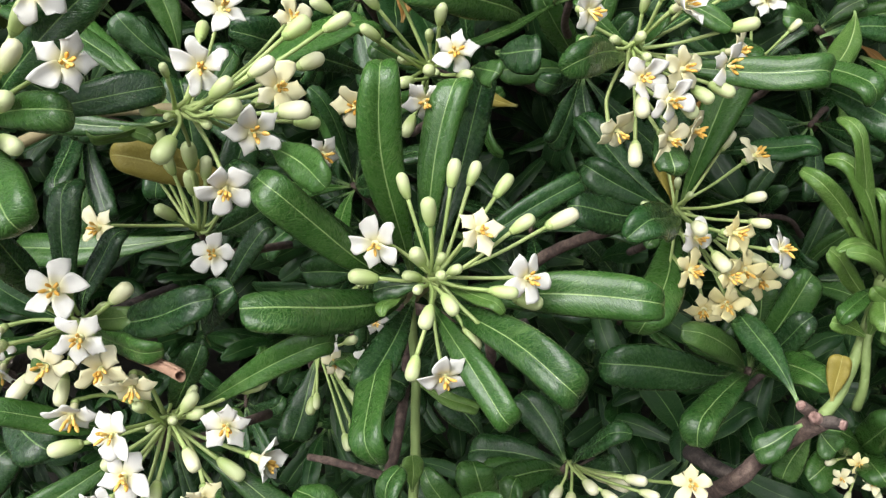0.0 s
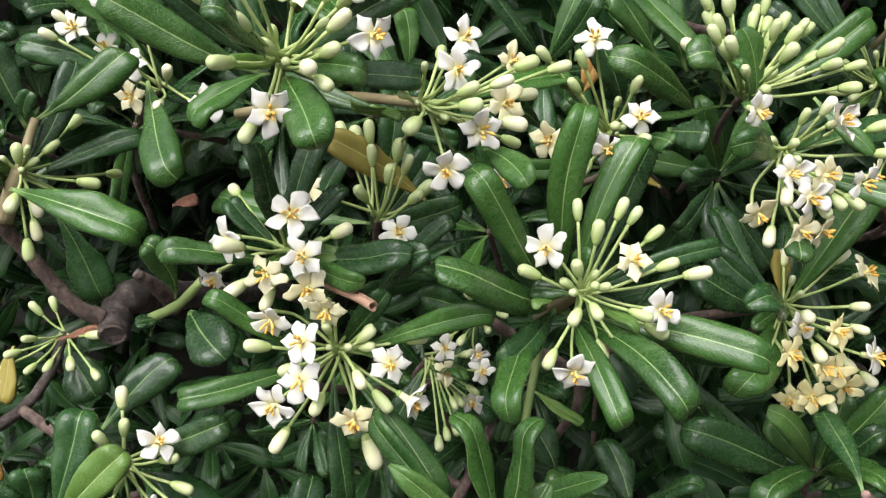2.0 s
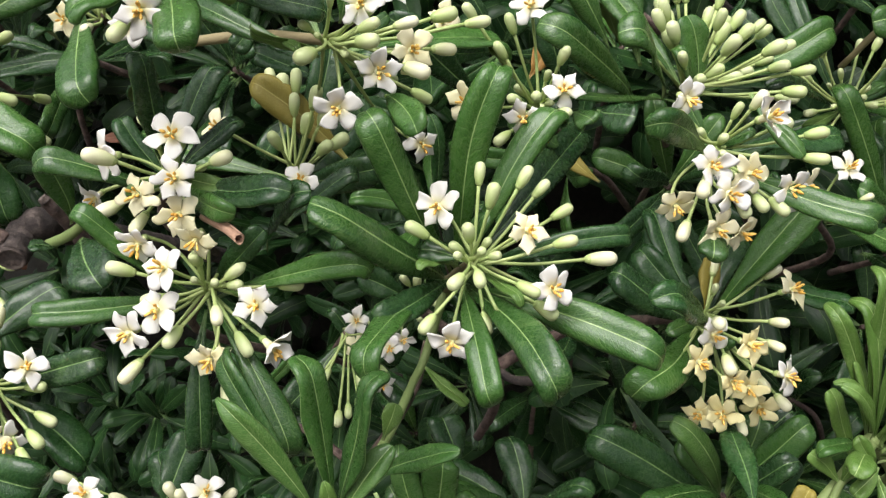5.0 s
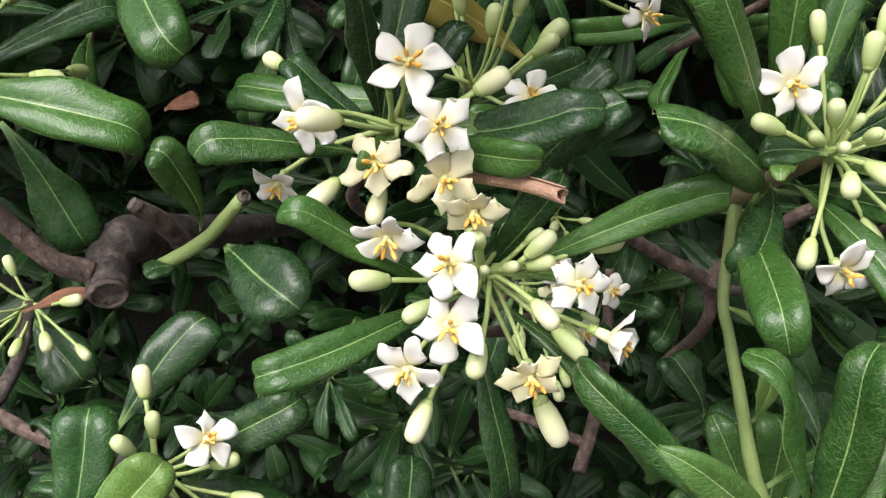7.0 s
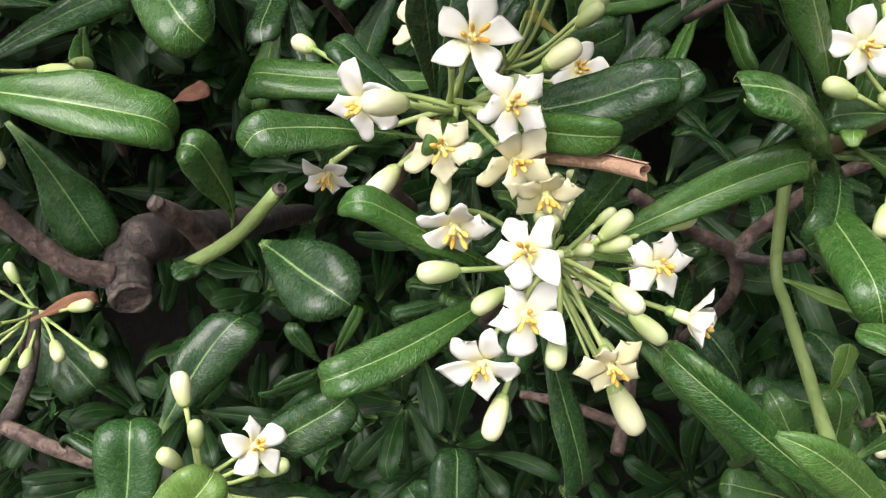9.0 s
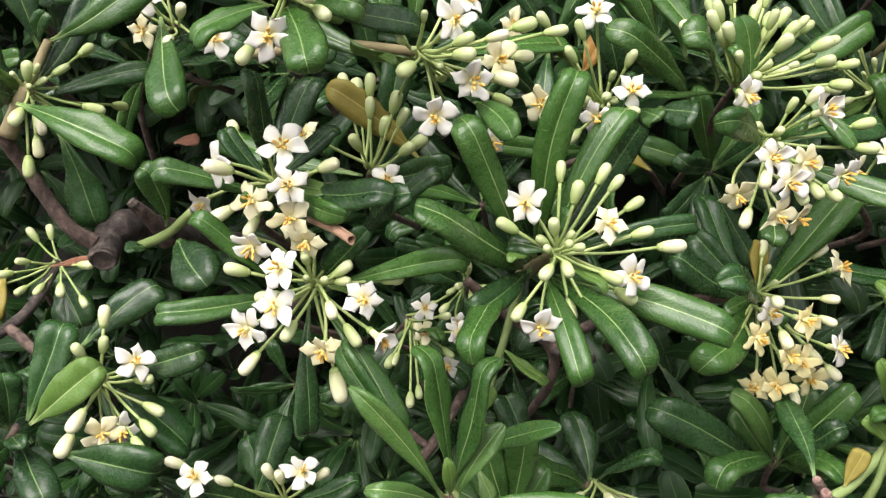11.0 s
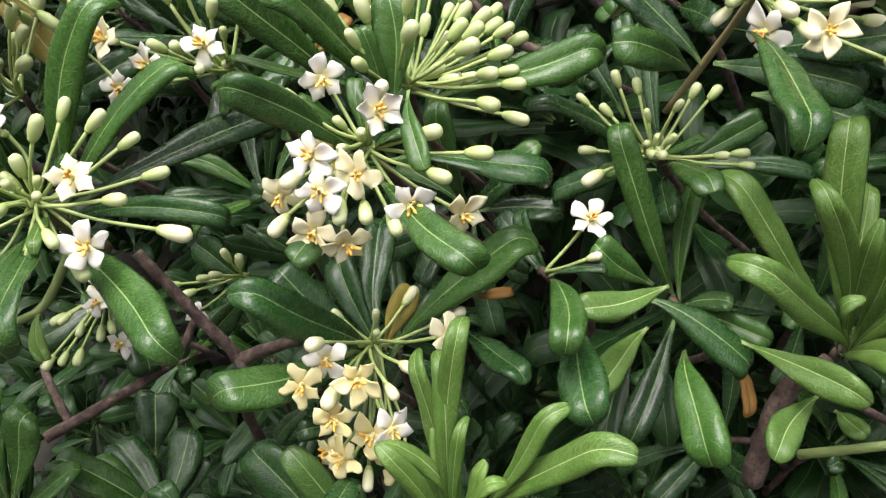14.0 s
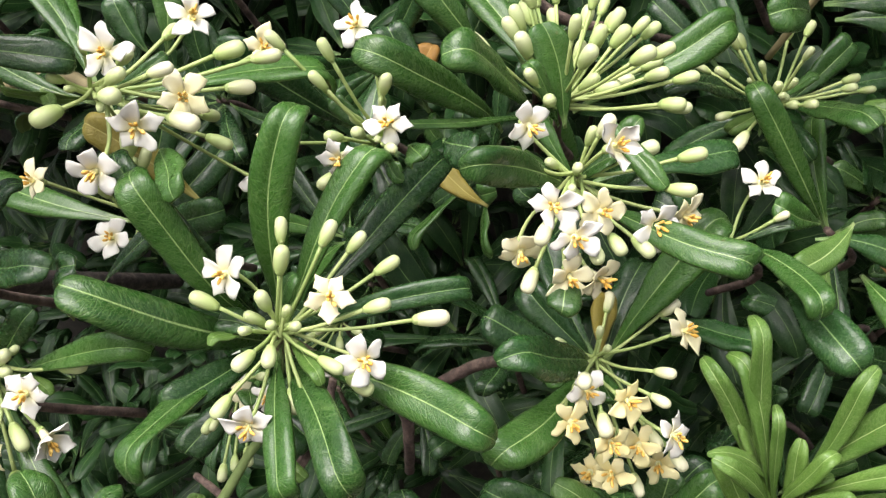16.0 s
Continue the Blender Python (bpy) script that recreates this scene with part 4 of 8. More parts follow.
flower(shoot_e, (-0.3461, 0.5620, 1.2957), (-0.3506, 0.5289, 1.3140), (0.26, -0.95, 0.16), "white")
flower(shoot_e, (-0.3461, 0.5620, 1.2957), (-0.3548, 0.5270, 1.2909), (0.22, -0.98, -0.04), "cream")
flower(shoot_e, (-0.3461, 0.5620, 1.2957), (-0.2773, 0.4714, 1.2803), (0.45, -0.89, -0.03), "white")
bud(shoot_e, (-0.3461, 0.5620, 1.2957), (-0.3980, 0.5339, 1.3510), (-0.61, -0.38, 0.70), 0.0135, "cream")
bud(shoot_e, (-0.3461, 0.5620, 1.2957), (-0.3280, 0.5350, 1.3047), (0.45, -0.68, 0.58), 0.0135, "cream")
bud(shoot_e, (-0.3461, 0.5620, 1.2957), (-0.3267, 0.5091, 1.2831), (0.09, -0.95, -0.30), 0.0135, "cream")
bud(shoot_e, (-0.3461, 0.5620, 1.2957), (-0.3480, 0.5469, 1.3631), (-0.01, -0.24, 0.97), 0.0135, "cream")
bud(shoot_e, (-0.3461, 0.5620, 1.2957), (-0.4029, 0.5206, 1.3395), (-0.65, -0.53, 0.54), 0.0135, "cream")

shoot_f = thing("flowering_shoot", (-0.1322, 0.4106, 1.2651), "loose head of white flowers and cream buds on long green stalks", "shoot", "flowering shoots of the shrub")
tube(shoot_f, "stem", ((-0.1314, 0.4089, 1.2659), (-0.1989, 0.4777, 1.2744), (-0.2690, 0.4984, 1.2705)), (0.003, 0.0033, 0.0037), TWIG, 8, 5, 0.06)
leaf(shoot_f, (-0.1347, 0.4261, 1.2592), (-0.0516, 0.4928, 1.2585), 0.0241, (0.19, -0.94, 0.27), MID)
leaf(shoot_f, (-0.1021, 0.4102, 1.2379), (-0.0776, 0.3761, 1.2190), 0.0176, (0.19, -0.93, 0.31), MID)
leaf(shoot_f, (-0.1601, 0.4098, 1.2681), (-0.1424, 0.3935, 1.2581), 0.0069, (0.27, -0.93, 0.26), FRESH)
leaf(shoot_f, (-0.1541, 0.4945, 1.2832), (-0.1688, 0.4892, 1.3150), 0.0172, (0.34, -0.90, 0.28), OLD_AND_SHADED)
leaf(shoot_f, (-0.1558, 0.5150, 1.2840), (-0.1554, 0.5146, 1.3232), 0.0179, (0.32, -0.91, 0.27), MID)
leaf(shoot_f, (-0.1407, 0.4261, 1.2611), (-0.2120, 0.4632, 1.3263), 0.0185, (0.51, -0.82, 0.25), MID)
leaf(shoot_f, (-0.1383, 0.4222, 1.2632), (-0.2019, 0.4828, 1.3329), 0.0186, (0.50, -0.83, 0.24), MID)
leaf(shoot_f, (-0.1426, 0.4287, 1.2586), (-0.2171, 0.4501, 1.2861), 0.0153, (0.52, -0.81, 0.27), MID, hook=2.16)
leaf(shoot_f, (-0.1984, 0.4780, 1.2789), (-0.2046, 0.4609, 1.2648), 0.0145, (0.52, -0.81, 0.27), OLD_AND_SHADED, hook=2.16)
flower(shoot_f, (-0.1322, 0.4106, 1.2651), (-0.1078, 0.3843, 1.2810), (0.33, -0.94, 0.10), "white")
flower(shoot_f, (-0.1322, 0.4106, 1.2651), (-0.0991, 0.3865, 1.2487), (0.37, -0.92, -0.14), "white")
flower(shoot_f, (-0.1322, 0.4106, 1.2651), (-0.0866, 0.4078, 1.2604), (0.54, -0.84, 0.06), "cream")
flower(shoot_f, (-0.1322, 0.4106, 1.2651), (-0.1196, 0.3832, 1.2305), (0.14, -0.94, -0.31), "white")
flower(shoot_f, (-0.1322, 0.4106, 1.2651), (-0.1101, 0.4659, 1.2997), (0.57, -0.74, 0.35), "white")
flower(shoot_f, (-0.1322, 0.4106, 1.2651), (-0.0850, 0.4916, 1.2824), (0.63, -0.76, 0.18), "cream")
flower(shoot_f, (-0.1322, 0.4106, 1.2651), (-0.1005, 0.5060, 1.2079), (0.55, -0.83, -0.13), "white")
bud(shoot_f, (-0.1322, 0.4106, 1.2651), (-0.1033, 0.3835, 1.2707), (0.86, -0.40, 0.31), 0.014, "green")
bud(shoot_f, (-0.1322, 0.4106, 1.2651), (-0.1021, 0.3759, 1.2629), (0.85, -0.53, 0.00), 0.014, "green")
bud(shoot_f, (-0.1322, 0.4106, 1.2651), (-0.0767, 0.4446, 1.2629), (0.88, 0.47, -0.01), 0.014, "cream")
bud(shoot_f, (-0.1322, 0.4106, 1.2651), (-0.0832, 0.4002, 1.2501), (0.96, 0.02, -0.28), 0.014, "cream")
bud(shoot_f, (-0.1322, 0.4106, 1.2651), (-0.0883, 0.4398, 1.2377), (0.78, 0.44, -0.45), 0.014, "green")
bud(shoot_f, (-0.1322, 0.4106, 1.2651), (-0.0863, 0.3913, 1.2722), (0.97, -0.10, 0.23), 0.014, "cream")
bud(shoot_f, (-0.1322, 0.4106, 1.2651), (-0.1327, 0.3751, 1.2563), (-0.31, -0.90, -0.30), 0.014, "green")
bud(shoot_f, (-0.1322, 0.4106, 1.2651), (-0.0742, 0.4321, 1.2799), (0.93, 0.28, 0.25), 0.014, "green")
bud(shoot_f, (-0.1322, 0.4106, 1.2651), (-0.0565, 0.4331, 1.2760), (0.96, 0.24, 0.15), 0.014, "green")
bud(shoot_f, (-0.1322, 0.4106, 1.2651), (-0.1630, 0.4877, 1.2375), (-0.35, 0.88, -0.31), 0.014, "green")
bud(shoot_f, (-0.1322, 0.4106, 1.2651), (-0.1264, 0.4718, 1.2927), (0.11, 0.89, 0.45), 0.014, "green")
bud(shoot_f, (-0.1322, 0.4106, 1.2651), (-0.1325, 0.4887, 1.2529), (0.01, 0.99, -0.14), 0.014, "green")
bud(shoot_f, (-0.1322, 0.4106, 1.2651), (-0.1160, 0.4825, 1.2492), (0.24, 0.95, -0.20), 0.014, "green")

shoot_g = thing("flowering_shoot", (-0.1879, 0.5138, 1.1907), "cluster of closed green buds with one yellowing leaf", "shoot", "flowering shoots of the shrub")
tube(shoot_g, "stem", ((-0.1872, 0.5122, 1.1917), (-0.1995, 0.5618, 1.1608), (-0.1793, 0.6417, 1.1293)), (0.0024, 0.0026, 0.0030), RED_BARK, 8, 5, 0.06)
leaf(shoot_g, (-0.1559, 0.5363, 1.1942), (-0.2191, 0.5187, 1.2456), 0.0240, (0.27, -0.90, 0.34), YELLOW, curl=1.5, slim=0.9)
leaf(shoot_g, (-0.1960, 0.5242, 1.1855), (-0.3059, 0.5425, 1.2079), 0.0252, (0.50, -0.77, 0.38), MID)
leaf(shoot_g, (-0.1945, 0.5316, 1.1844), (-0.1746, 0.5501, 1.2681), 0.0242, (0.27, -0.90, 0.34), OLD_AND_SHADED)
leaf(shoot_g, (-0.1893, 0.5259, 1.1836), (-0.1304, 0.5150, 1.1938), 0.0233, (0.24, -0.90, 0.37), OLD_AND_SHADED)
leaf(shoot_g, (-0.1945, 0.5356, 1.1811), (-0.1552, 0.5740, 1.2267), 0.0246, (0.25, -0.90, 0.36), OLD_AND_SHADED)
bud(shoot_g, (-0.1879, 0.5138, 1.1907), (-0.2075, 0.5282, 1.2497), (-0.28, 0.17, 0.94), 0.015, "green")
bud(shoot_g, (-0.1879, 0.5138, 1.1907), (-0.1964, 0.5207, 1.2459), (-0.12, 0.06, 0.99), 0.015, "green")
bud(shoot_g, (-0.1879, 0.5138, 1.1907), (-0.1857, 0.5151, 1.2486), (0.05, -0.00, 1.00), 0.015, "green")
bud(shoot_g, (-0.1879, 0.5138, 1.1907), (-0.1603, 0.4756, 1.2374), (0.34, -0.29, 0.89), 0.015, "green")
bud(shoot_g, (-0.1879, 0.5138, 1.1907), (-0.1707, 0.4892, 1.2215), (0.32, -0.30, 0.90), 0.015, "green")
bud(shoot_g, (-0.1879, 0.5138, 1.1907), (-0.1908, 0.4879, 1.2110), (-0.29, -0.57, 0.77), 0.015, "green")
bud(shoot_g, (-0.1879, 0.5138, 1.1907), (-0.1468, 0.4771, 1.2111), (0.80, -0.31, 0.51), 0.015, "green")
bud(shoot_g, (-0.1879, 0.5138, 1.1907), (-0.1516, 0.4637, 1.2078), (0.68, -0.57, 0.45), 0.015, "green")
bud(shoot_g, (-0.1879, 0.5138, 1.1907), (-0.1574, 0.4820, 1.2273), (0.49, -0.26, 0.83), 0.015, "green")
bud(shoot_g, (-0.1879, 0.5138, 1.1907), (-0.1845, 0.5070, 1.2336), (0.05, -0.08, 1.00), 0.015, "green")

shoot_h = thing("flowering_shoot", (-0.0304, 0.5137, 1.2319), "few white flowers and small buds between overlapping leaves", "shoot", "flowering shoots of the shrub")
tube(shoot_h, "stem", ((-0.0302, 0.5119, 1.2328), (-0.0184, 0.5658, 1.2043), (-0.0664, 0.6494, 1.1749)), (0.0024, 0.0026, 0.0030), RED_BARK, 8, 5, 0.06)
leaf(shoot_h, (0.0062, 0.5018, 1.2297), (0.0287, 0.4814, 1.2262), 0.0226, (-0.02, -0.95, 0.32), OLD_AND_SHADED)
leaf(shoot_h, (-0.0077, 0.4877, 1.2287), (0.0049, 0.4695, 1.2224), 0.0163, (0.00, -0.95, 0.32), MID)
leaf(shoot_h, (-0.0404, 0.5215, 1.2242), (-0.0225, 0.5101, 1.1864), 0.0233, (0.24, -0.92, 0.32), OLD_AND_SHADED)
leaf(shoot_h, (-0.0722, 0.5903, 1.2311), (-0.1247, 0.5146, 1.2876), 0.0262, (0.49, -0.82, 0.30), OLD_AND_SHADED)
leaf(shoot_h, (-0.0314, 0.5315, 1.2221), (-0.0178, 0.5491, 1.2013), 0.0219, (0.23, -0.92, 0.31), OLD_AND_SHADED)
leaf(shoot_h, (0.0095, 0.5960, 1.1790), (-0.0226, 0.5999, 1.2061), 0.0175, (0.19, -0.92, 0.33), YELLOW)
flower(shoot_h, (-0.0304, 0.5137, 1.2319), (-0.0120, 0.4672, 1.2415), (0.09, -0.99, 0.08), "white")
flower(shoot_h, (-0.0304, 0.5137, 1.2319), (-0.0337, 0.4534, 1.2249), (0.08, -0.97, -0.24), "white")
flower(shoot_h, (-0.0304, 0.5137, 1.2319), (-0.0336, 0.4925, 1.2908), (-0.03, -0.94, 0.34), "white")
flower(shoot_h, (-0.0304, 0.5137, 1.2319), (-0.0672, 0.4552, 1.2343), (-0.16, -0.99, 0.03), "cream")
bud(shoot_h, (-0.0304, 0.5137, 1.2319), (-0.0489, 0.4738, 1.2638), (-0.47, -0.49, 0.74), 0.012, "green")
bud(shoot_h, (-0.0304, 0.5137, 1.2319), (-0.0431, 0.4732, 1.2786), (-0.28, -0.41, 0.87), 0.012, "green")
bud(shoot_h, (-0.0304, 0.5137, 1.2319), (-0.0130, 0.4712, 1.2606), (0.38, -0.51, 0.77), 0.012, "green")
bud(shoot_h, (-0.0304, 0.5137, 1.2319), (-0.0399, 0.4658, 1.2360), (-0.47, -0.86, 0.17), 0.012, "green")
bud(shoot_h, (-0.0304, 0.5137, 1.2319), (-0.0274, 0.4677, 1.2372), (-0.02, -0.96, 0.27), 0.012, "green")
bud(shoot_h, (-0.0304, 0.5137, 1.2319), (-0.0472, 0.4709, 1.2138), (-0.56, -0.66, -0.50), 0.012, "green")
bud(shoot_h, (-0.0304, 0.5137, 1.2319), (-0.0116, 0.4679, 1.2291), (0.60, -0.79, -0.09), 0.012, "green")
bud(shoot_h, (-0.0304, 0.5137, 1.2319), (-0.0651, 0.4624, 1.2844), (-0.52, -0.43, 0.74), 0.012, "green")

shoot_i = thing("flowering_shoot", (0.0744, 0.4974, 1.2080), "dense hanging bunch of white and cream flowers with orange stamens", "shoot", "flowering shoots of the shrub")
tube(shoot_i, "stem", ((0.0743, 0.4956, 1.2089), (0.0931, 0.5490, 1.1787), (0.1175, 0.6321, 1.1479)), (0.0024, 0.0026, 0.0030), RED_BARK, 8, 5, 0.06)
leaf(shoot_i, (0.0732, 0.5074, 1.2015), (0.0312, 0.4316, 1.2218), 0.0200, (0.35, -0.86, 0.37), MID, hook=1.44)
leaf(shoot_i, (0.0722, 0.4822, 1.1695), (0.0704, 0.4577, 1.1477), 0.0182, (0.31, -0.84, 0.44), MID)
leaf(shoot_i, (0.0827, 0.5038, 1.1923), (0.1574, 0.4712, 1.1665), 0.0199, (0.25, -0.88, 0.41), MID, hook=1.44)
leaf(shoot_i, (0.0786, 0.5111, 1.2017), (0.1564, 0.5488, 1.2066), 0.0221, (0.23, -0.90, 0.37), OLD_AND_SHADED)
leaf(shoot_i, (0.0930, 0.4958, 1.2394), (0.1203, 0.4762, 1.2049), 0.0123, (0.28, -0.89, 0.35), MID, hook=0.2)
leaf(shoot_i, (0.0654, 0.4956, 1.2099), (0.0458, 0.4718, 1.2220), 0.0142, (0.34, -0.87, 0.36), MID)
flower(shoot_i, (0.0744, 0.4974, 1.2080), (0.0696, 0.4556, 1.2002), (0.35, -0.94, 0.01), "white")
flower(shoot_i, (0.0744, 0.4974, 1.2080), (0.0913, 0.4639, 1.1956), (0.49, -0.87, -0.03), "cream")
flower(shoot_i, (0.0744, 0.4974, 1.2080), (0.0795, 0.4550, 1.1850), (0.41, -0.91, -0.07), "white")
flower(shoot_i, (0.0744, 0.4974, 1.2080), (0.0519, 0.4641, 1.1764), (0.30, -0.85, -0.43), "cream")
flower(shoot_i, (0.0744, 0.4974, 1.2080), (0.0751, 0.4624, 1.1641), (0.36, -0.85, -0.40), "cream")
flower(shoot_i, (0.0744, 0.4974, 1.2080), (0.0892, 0.4727, 1.1611), (0.74, -0.59, -0.34), "cream")
flower(shoot_i, (0.0744, 0.4974, 1.2080), (0.1159, 0.4783, 1.1862), (0.65, -0.75, -0.10), "white")
flower(shoot_i, (0.0744, 0.4974, 1.2080), (0.1297, 0.5090, 1.1846), (0.83, -0.53, -0.18), "cream")
flower(shoot_i, (0.0744, 0.4974, 1.2080), (0.0574, 0.4743, 1.2357), (0.58, -0.75, -0.32), "white")
flower(shoot_i, (0.0744, 0.4974, 1.2080), (0.0990, 0.4598, 1.2272), (0.61, -0.75, 0.27), "white", shape=3, size=1.1)
bud(shoot_i, (0.0744, 0.4974, 1.2080), (0.0647, 0.4529, 1.1882), (-0.26, -0.71, -0.65), 0.0135, "cream")
bud(shoot_i, (0.0744, 0.4974, 1.2080), (0.0504, 0.4616, 1.2238), (-0.71, -0.51, 0.49), 0.0135, "green")
bud(shoot_i, (0.0744, 0.4974, 1.2080), (0.1102, 0.4928, 1.2213), (0.91, -0.15, 0.38), 0.0135, "green")
bud(shoot_i, (0.0744, 0.4974, 1.2080), (0.1270, 0.4771, 1.2036), (0.95, -0.29, -0.06), 0.0135, "green")
bud(shoot_i, (0.0744, 0.4974, 1.2080), (0.1327, 0.5051, 1.2166), (0.98, 0.07, 0.18), 0.0135, "green")
bud(shoot_i, (0.0744, 0.4974, 1.2080), (0.0971, 0.4693, 1.1792), (0.57, -0.44, -0.69), 0.0135, "green")
bud(shoot_i, (0.0744, 0.4974, 1.2080), (0.1089, 0.4776, 1.1763), (0.71, -0.32, -0.62), 0.0135, "green")
bud(shoot_i, (0.0744, 0.4974, 1.2080), (0.0560, 0.4618, 1.1635), (-0.33, -0.41, -0.85), 0.0135, "cream")
bud(shoot_i, (0.0744, 0.4974, 1.2080), (0.0933, 0.4672, 1.2356), (0.53, -0.41, 0.74), 0.0135, "cream")
bud(shoot_i, (0.0744, 0.4974, 1.2080), (0.0873, 0.4631, 1.1770), (0.35, -0.51, -0.78), 0.0135, "green")

shoot_j = thing("flowering_shoot", (0.0791, 0.5380, 1.0996), "drooping bunch of yellowed old flowers with orange stamens", "shoot", "flowering shoots of the shrub")
tube(shoot_j, "stem", ((0.0789, 0.5364, 1.1008), (0.0631, 0.5860, 1.0647), (0.0560, 0.6660, 1.0288)), (0.0024, 0.0026, 0.0030), RED_BARK, 8, 5, 0.06)
leaf(shoot_j, (0.0785, 0.5499, 1.0891), (0.0391, 0.4536, 1.1243), 0.0249, (0.30, -0.79, 0.53), OLD_AND_SHADED)
leaf(shoot_j, (0.0778, 0.5462, 1.0896), (0.0311, 0.4670, 1.0636), 0.0263, (0.29, -0.78, 0.56), MID)
leaf(shoot_j, (0.0767, 0.5553, 1.0877), (0.0169, 0.5272, 1.1265), 0.0275, (0.29, -0.81, 0.52), OLD_AND_SHADED)
leaf(shoot_j, (0.0773, 0.5533, 1.0917), (0.0361, 0.5603, 1.1376), 0.0219, (0.27, -0.82, 0.51), OLD_AND_SHADED)
leaf(shoot_j, (0.0782, 0.5500, 1.0952), (0.0448, 0.5876, 1.1615), 0.0221, (0.27, -0.83, 0.49), OLD_AND_SHADED)
leaf(shoot_j, (0.0830, 0.5554, 1.0901), (0.1531, 0.5636, 1.1721), 0.0277, (0.21, -0.84, 0.49), MID)
leaf(shoot_j, (0.0803, 0.5529, 1.0934), (0.0826, 0.5661, 1.1308), 0.0170, (0.25, -0.82, 0.51), YELLOW)
leaf(shoot_j, (0.0816, 0.5603, 1.0872), (0.1048, 0.6109, 1.1377), 0.0236, (0.22, -0.83, 0.50), OLD_AND_SHADED)
flower(shoot_j, (0.0791, 0.5380, 1.0996), (0.0792, 0.4904, 1.0969), (0.57, -0.82, -0.07), "white")
flower(shoot_j, (0.0791, 0.5380, 1.0996), (0.0998, 0.4885, 1.0933), (0.62, -0.79, -0.04), "gold")
flower(shoot_j, (0.0791, 0.5380, 1.0996), (0.0713, 0.4846, 1.0818), (0.50, -0.86, -0.07), "gold")
flower(shoot_j, (0.0791, 0.5380, 1.0996), (0.0912, 0.4882, 1.0694), (0.55, -0.83, -0.02), "gold")
flower(shoot_j, (0.0791, 0.5380, 1.0996), (0.0753, 0.5184, 1.0380), (-0.26, -0.96, -0.07), "gold")
flower(shoot_j, (0.0791, 0.5380, 1.0996), (0.0884, 0.5106, 1.0417), (-0.19, -0.98, -0.07), "gold")
flower(shoot_j, (0.0791, 0.5380, 1.0996), (0.1133, 0.5244, 1.0419), (-0.03, -1.00, -0.09), "gold")
flower(shoot_j, (0.0791, 0.5380, 1.0996), (0.1295, 0.5237, 1.1211), (0.81, -0.42, 0.40), "cream")
flower(shoot_j, (0.0791, 0.5380, 1.0996), (0.1233, 0.4921, 1.0738), (0.72, -0.69, 0.04), "white")
flower(shoot_j, (0.0791, 0.5380, 1.0996), (0.1035, 0.5088, 1.0597), (0.01, -1.00, -0.07), "gold")
bud(shoot_j, (0.0791, 0.5380, 1.0996), (0.0790, 0.4769, 1.1083), (0.08, -1.00, 0.03), 0.0135, "cream")
bud(shoot_j, (0.0791, 0.5380, 1.0996), (0.1181, 0.5045, 1.1036), (0.89, -0.45, 0.04), 0.0135, "cream")
bud(shoot_j, (0.0791, 0.5380, 1.0996), (0.1154, 0.4977, 1.0909), (0.81, -0.54, -0.25), 0.0135, "cream")
bud(shoot_j, (0.0791, 0.5380, 1.0996), (0.1203, 0.5470, 1.1271), (0.80, 0.11, 0.59), 0.0135, "cream")
bud(shoot_j, (0.0791, 0.5380, 1.0996), (0.1019, 0.5194, 1.0321), (0.31, -0.30, -0.90), 0.0135, "cream")
bud(shoot_j, (0.0791, 0.5380, 1.0996), (0.0518, 0.4868, 1.0725), (-0.51, -0.60, -0.62), 0.0135, "cream")
bud(shoot_j, (0.0791, 0.5380, 1.0996), (0.0874, 0.4868, 1.0808), (0.25, -0.76, -0.60), 0.0135, "cream")
bud(shoot_j, (0.0791, 0.5380, 1.0996), (0.1116, 0.5133, 1.0632), (0.61, -0.42, -0.67), 0.0135, "cream")
bud(shoot_j, (0.0791, 0.5380, 1.0996), (0.1243, 0.5116, 1.0514), (0.64, -0.39, -0.66), 0.0135, "cream")
bud(shoot_j, (0.0791, 0.5380, 1.0996), (0.0854, 0.5609, 1.1266), (0.17, 0.55, 0.82), 0.0135, "cream")

shoot_k = thing("flowering_shoot", (0.0627, 0.5533, 1.2434), "full dome of unopened pale green buds between long leaves", "shoot", "flowering shoots of the shrub")
tube(shoot_k, "stem", ((0.0626, 0.5515, 1.2442), (0.0542, 0.6062, 1.2165), (0.0642, 0.6904, 1.1878)), (0.0024, 0.0026, 0.0030), RED_BARK, 8, 5, 0.06)
leaf(shoot_k, (0.0292, 0.5511, 1.2286), (-0.0277, 0.4701, 1.2779), 0.0221, (0.38, -0.87, 0.30), MID)
leaf(shoot_k, (0.0471, 0.5503, 1.2369), (0.0167, 0.4687, 1.2725), 0.0255, (0.36, -0.89, 0.29), MID)
leaf(shoot_k, (0.0668, 0.5326, 1.2306), (0.0584, 0.5204, 1.2858), 0.0236, (0.31, -0.91, 0.29), MID, hook=0.2, arch=0.1)
leaf(shoot_k, (0.0631, 0.5362, 1.2314), (0.0500, 0.5108, 1.2662), 0.0133, (0.32, -0.90, 0.30), MID, hook=2.16)
leaf(shoot_k, (0.0669, 0.5724, 1.2366), (0.1576, 0.5928, 1.2792), 0.0244, (0.23, -0.93, 0.28), MID)
leaf(shoot_k, (0.0133, 0.5878, 1.2711), (-0.0214, 0.5600, 1.3194), 0.0253, (0.35, -0.90, 0.25), MID)
leaf(shoot_k, (0.0353, 0.6122, 1.2603), (0.0200, 0.6187, 1.3385), 0.0261, (0.30, -0.92, 0.25), MID)
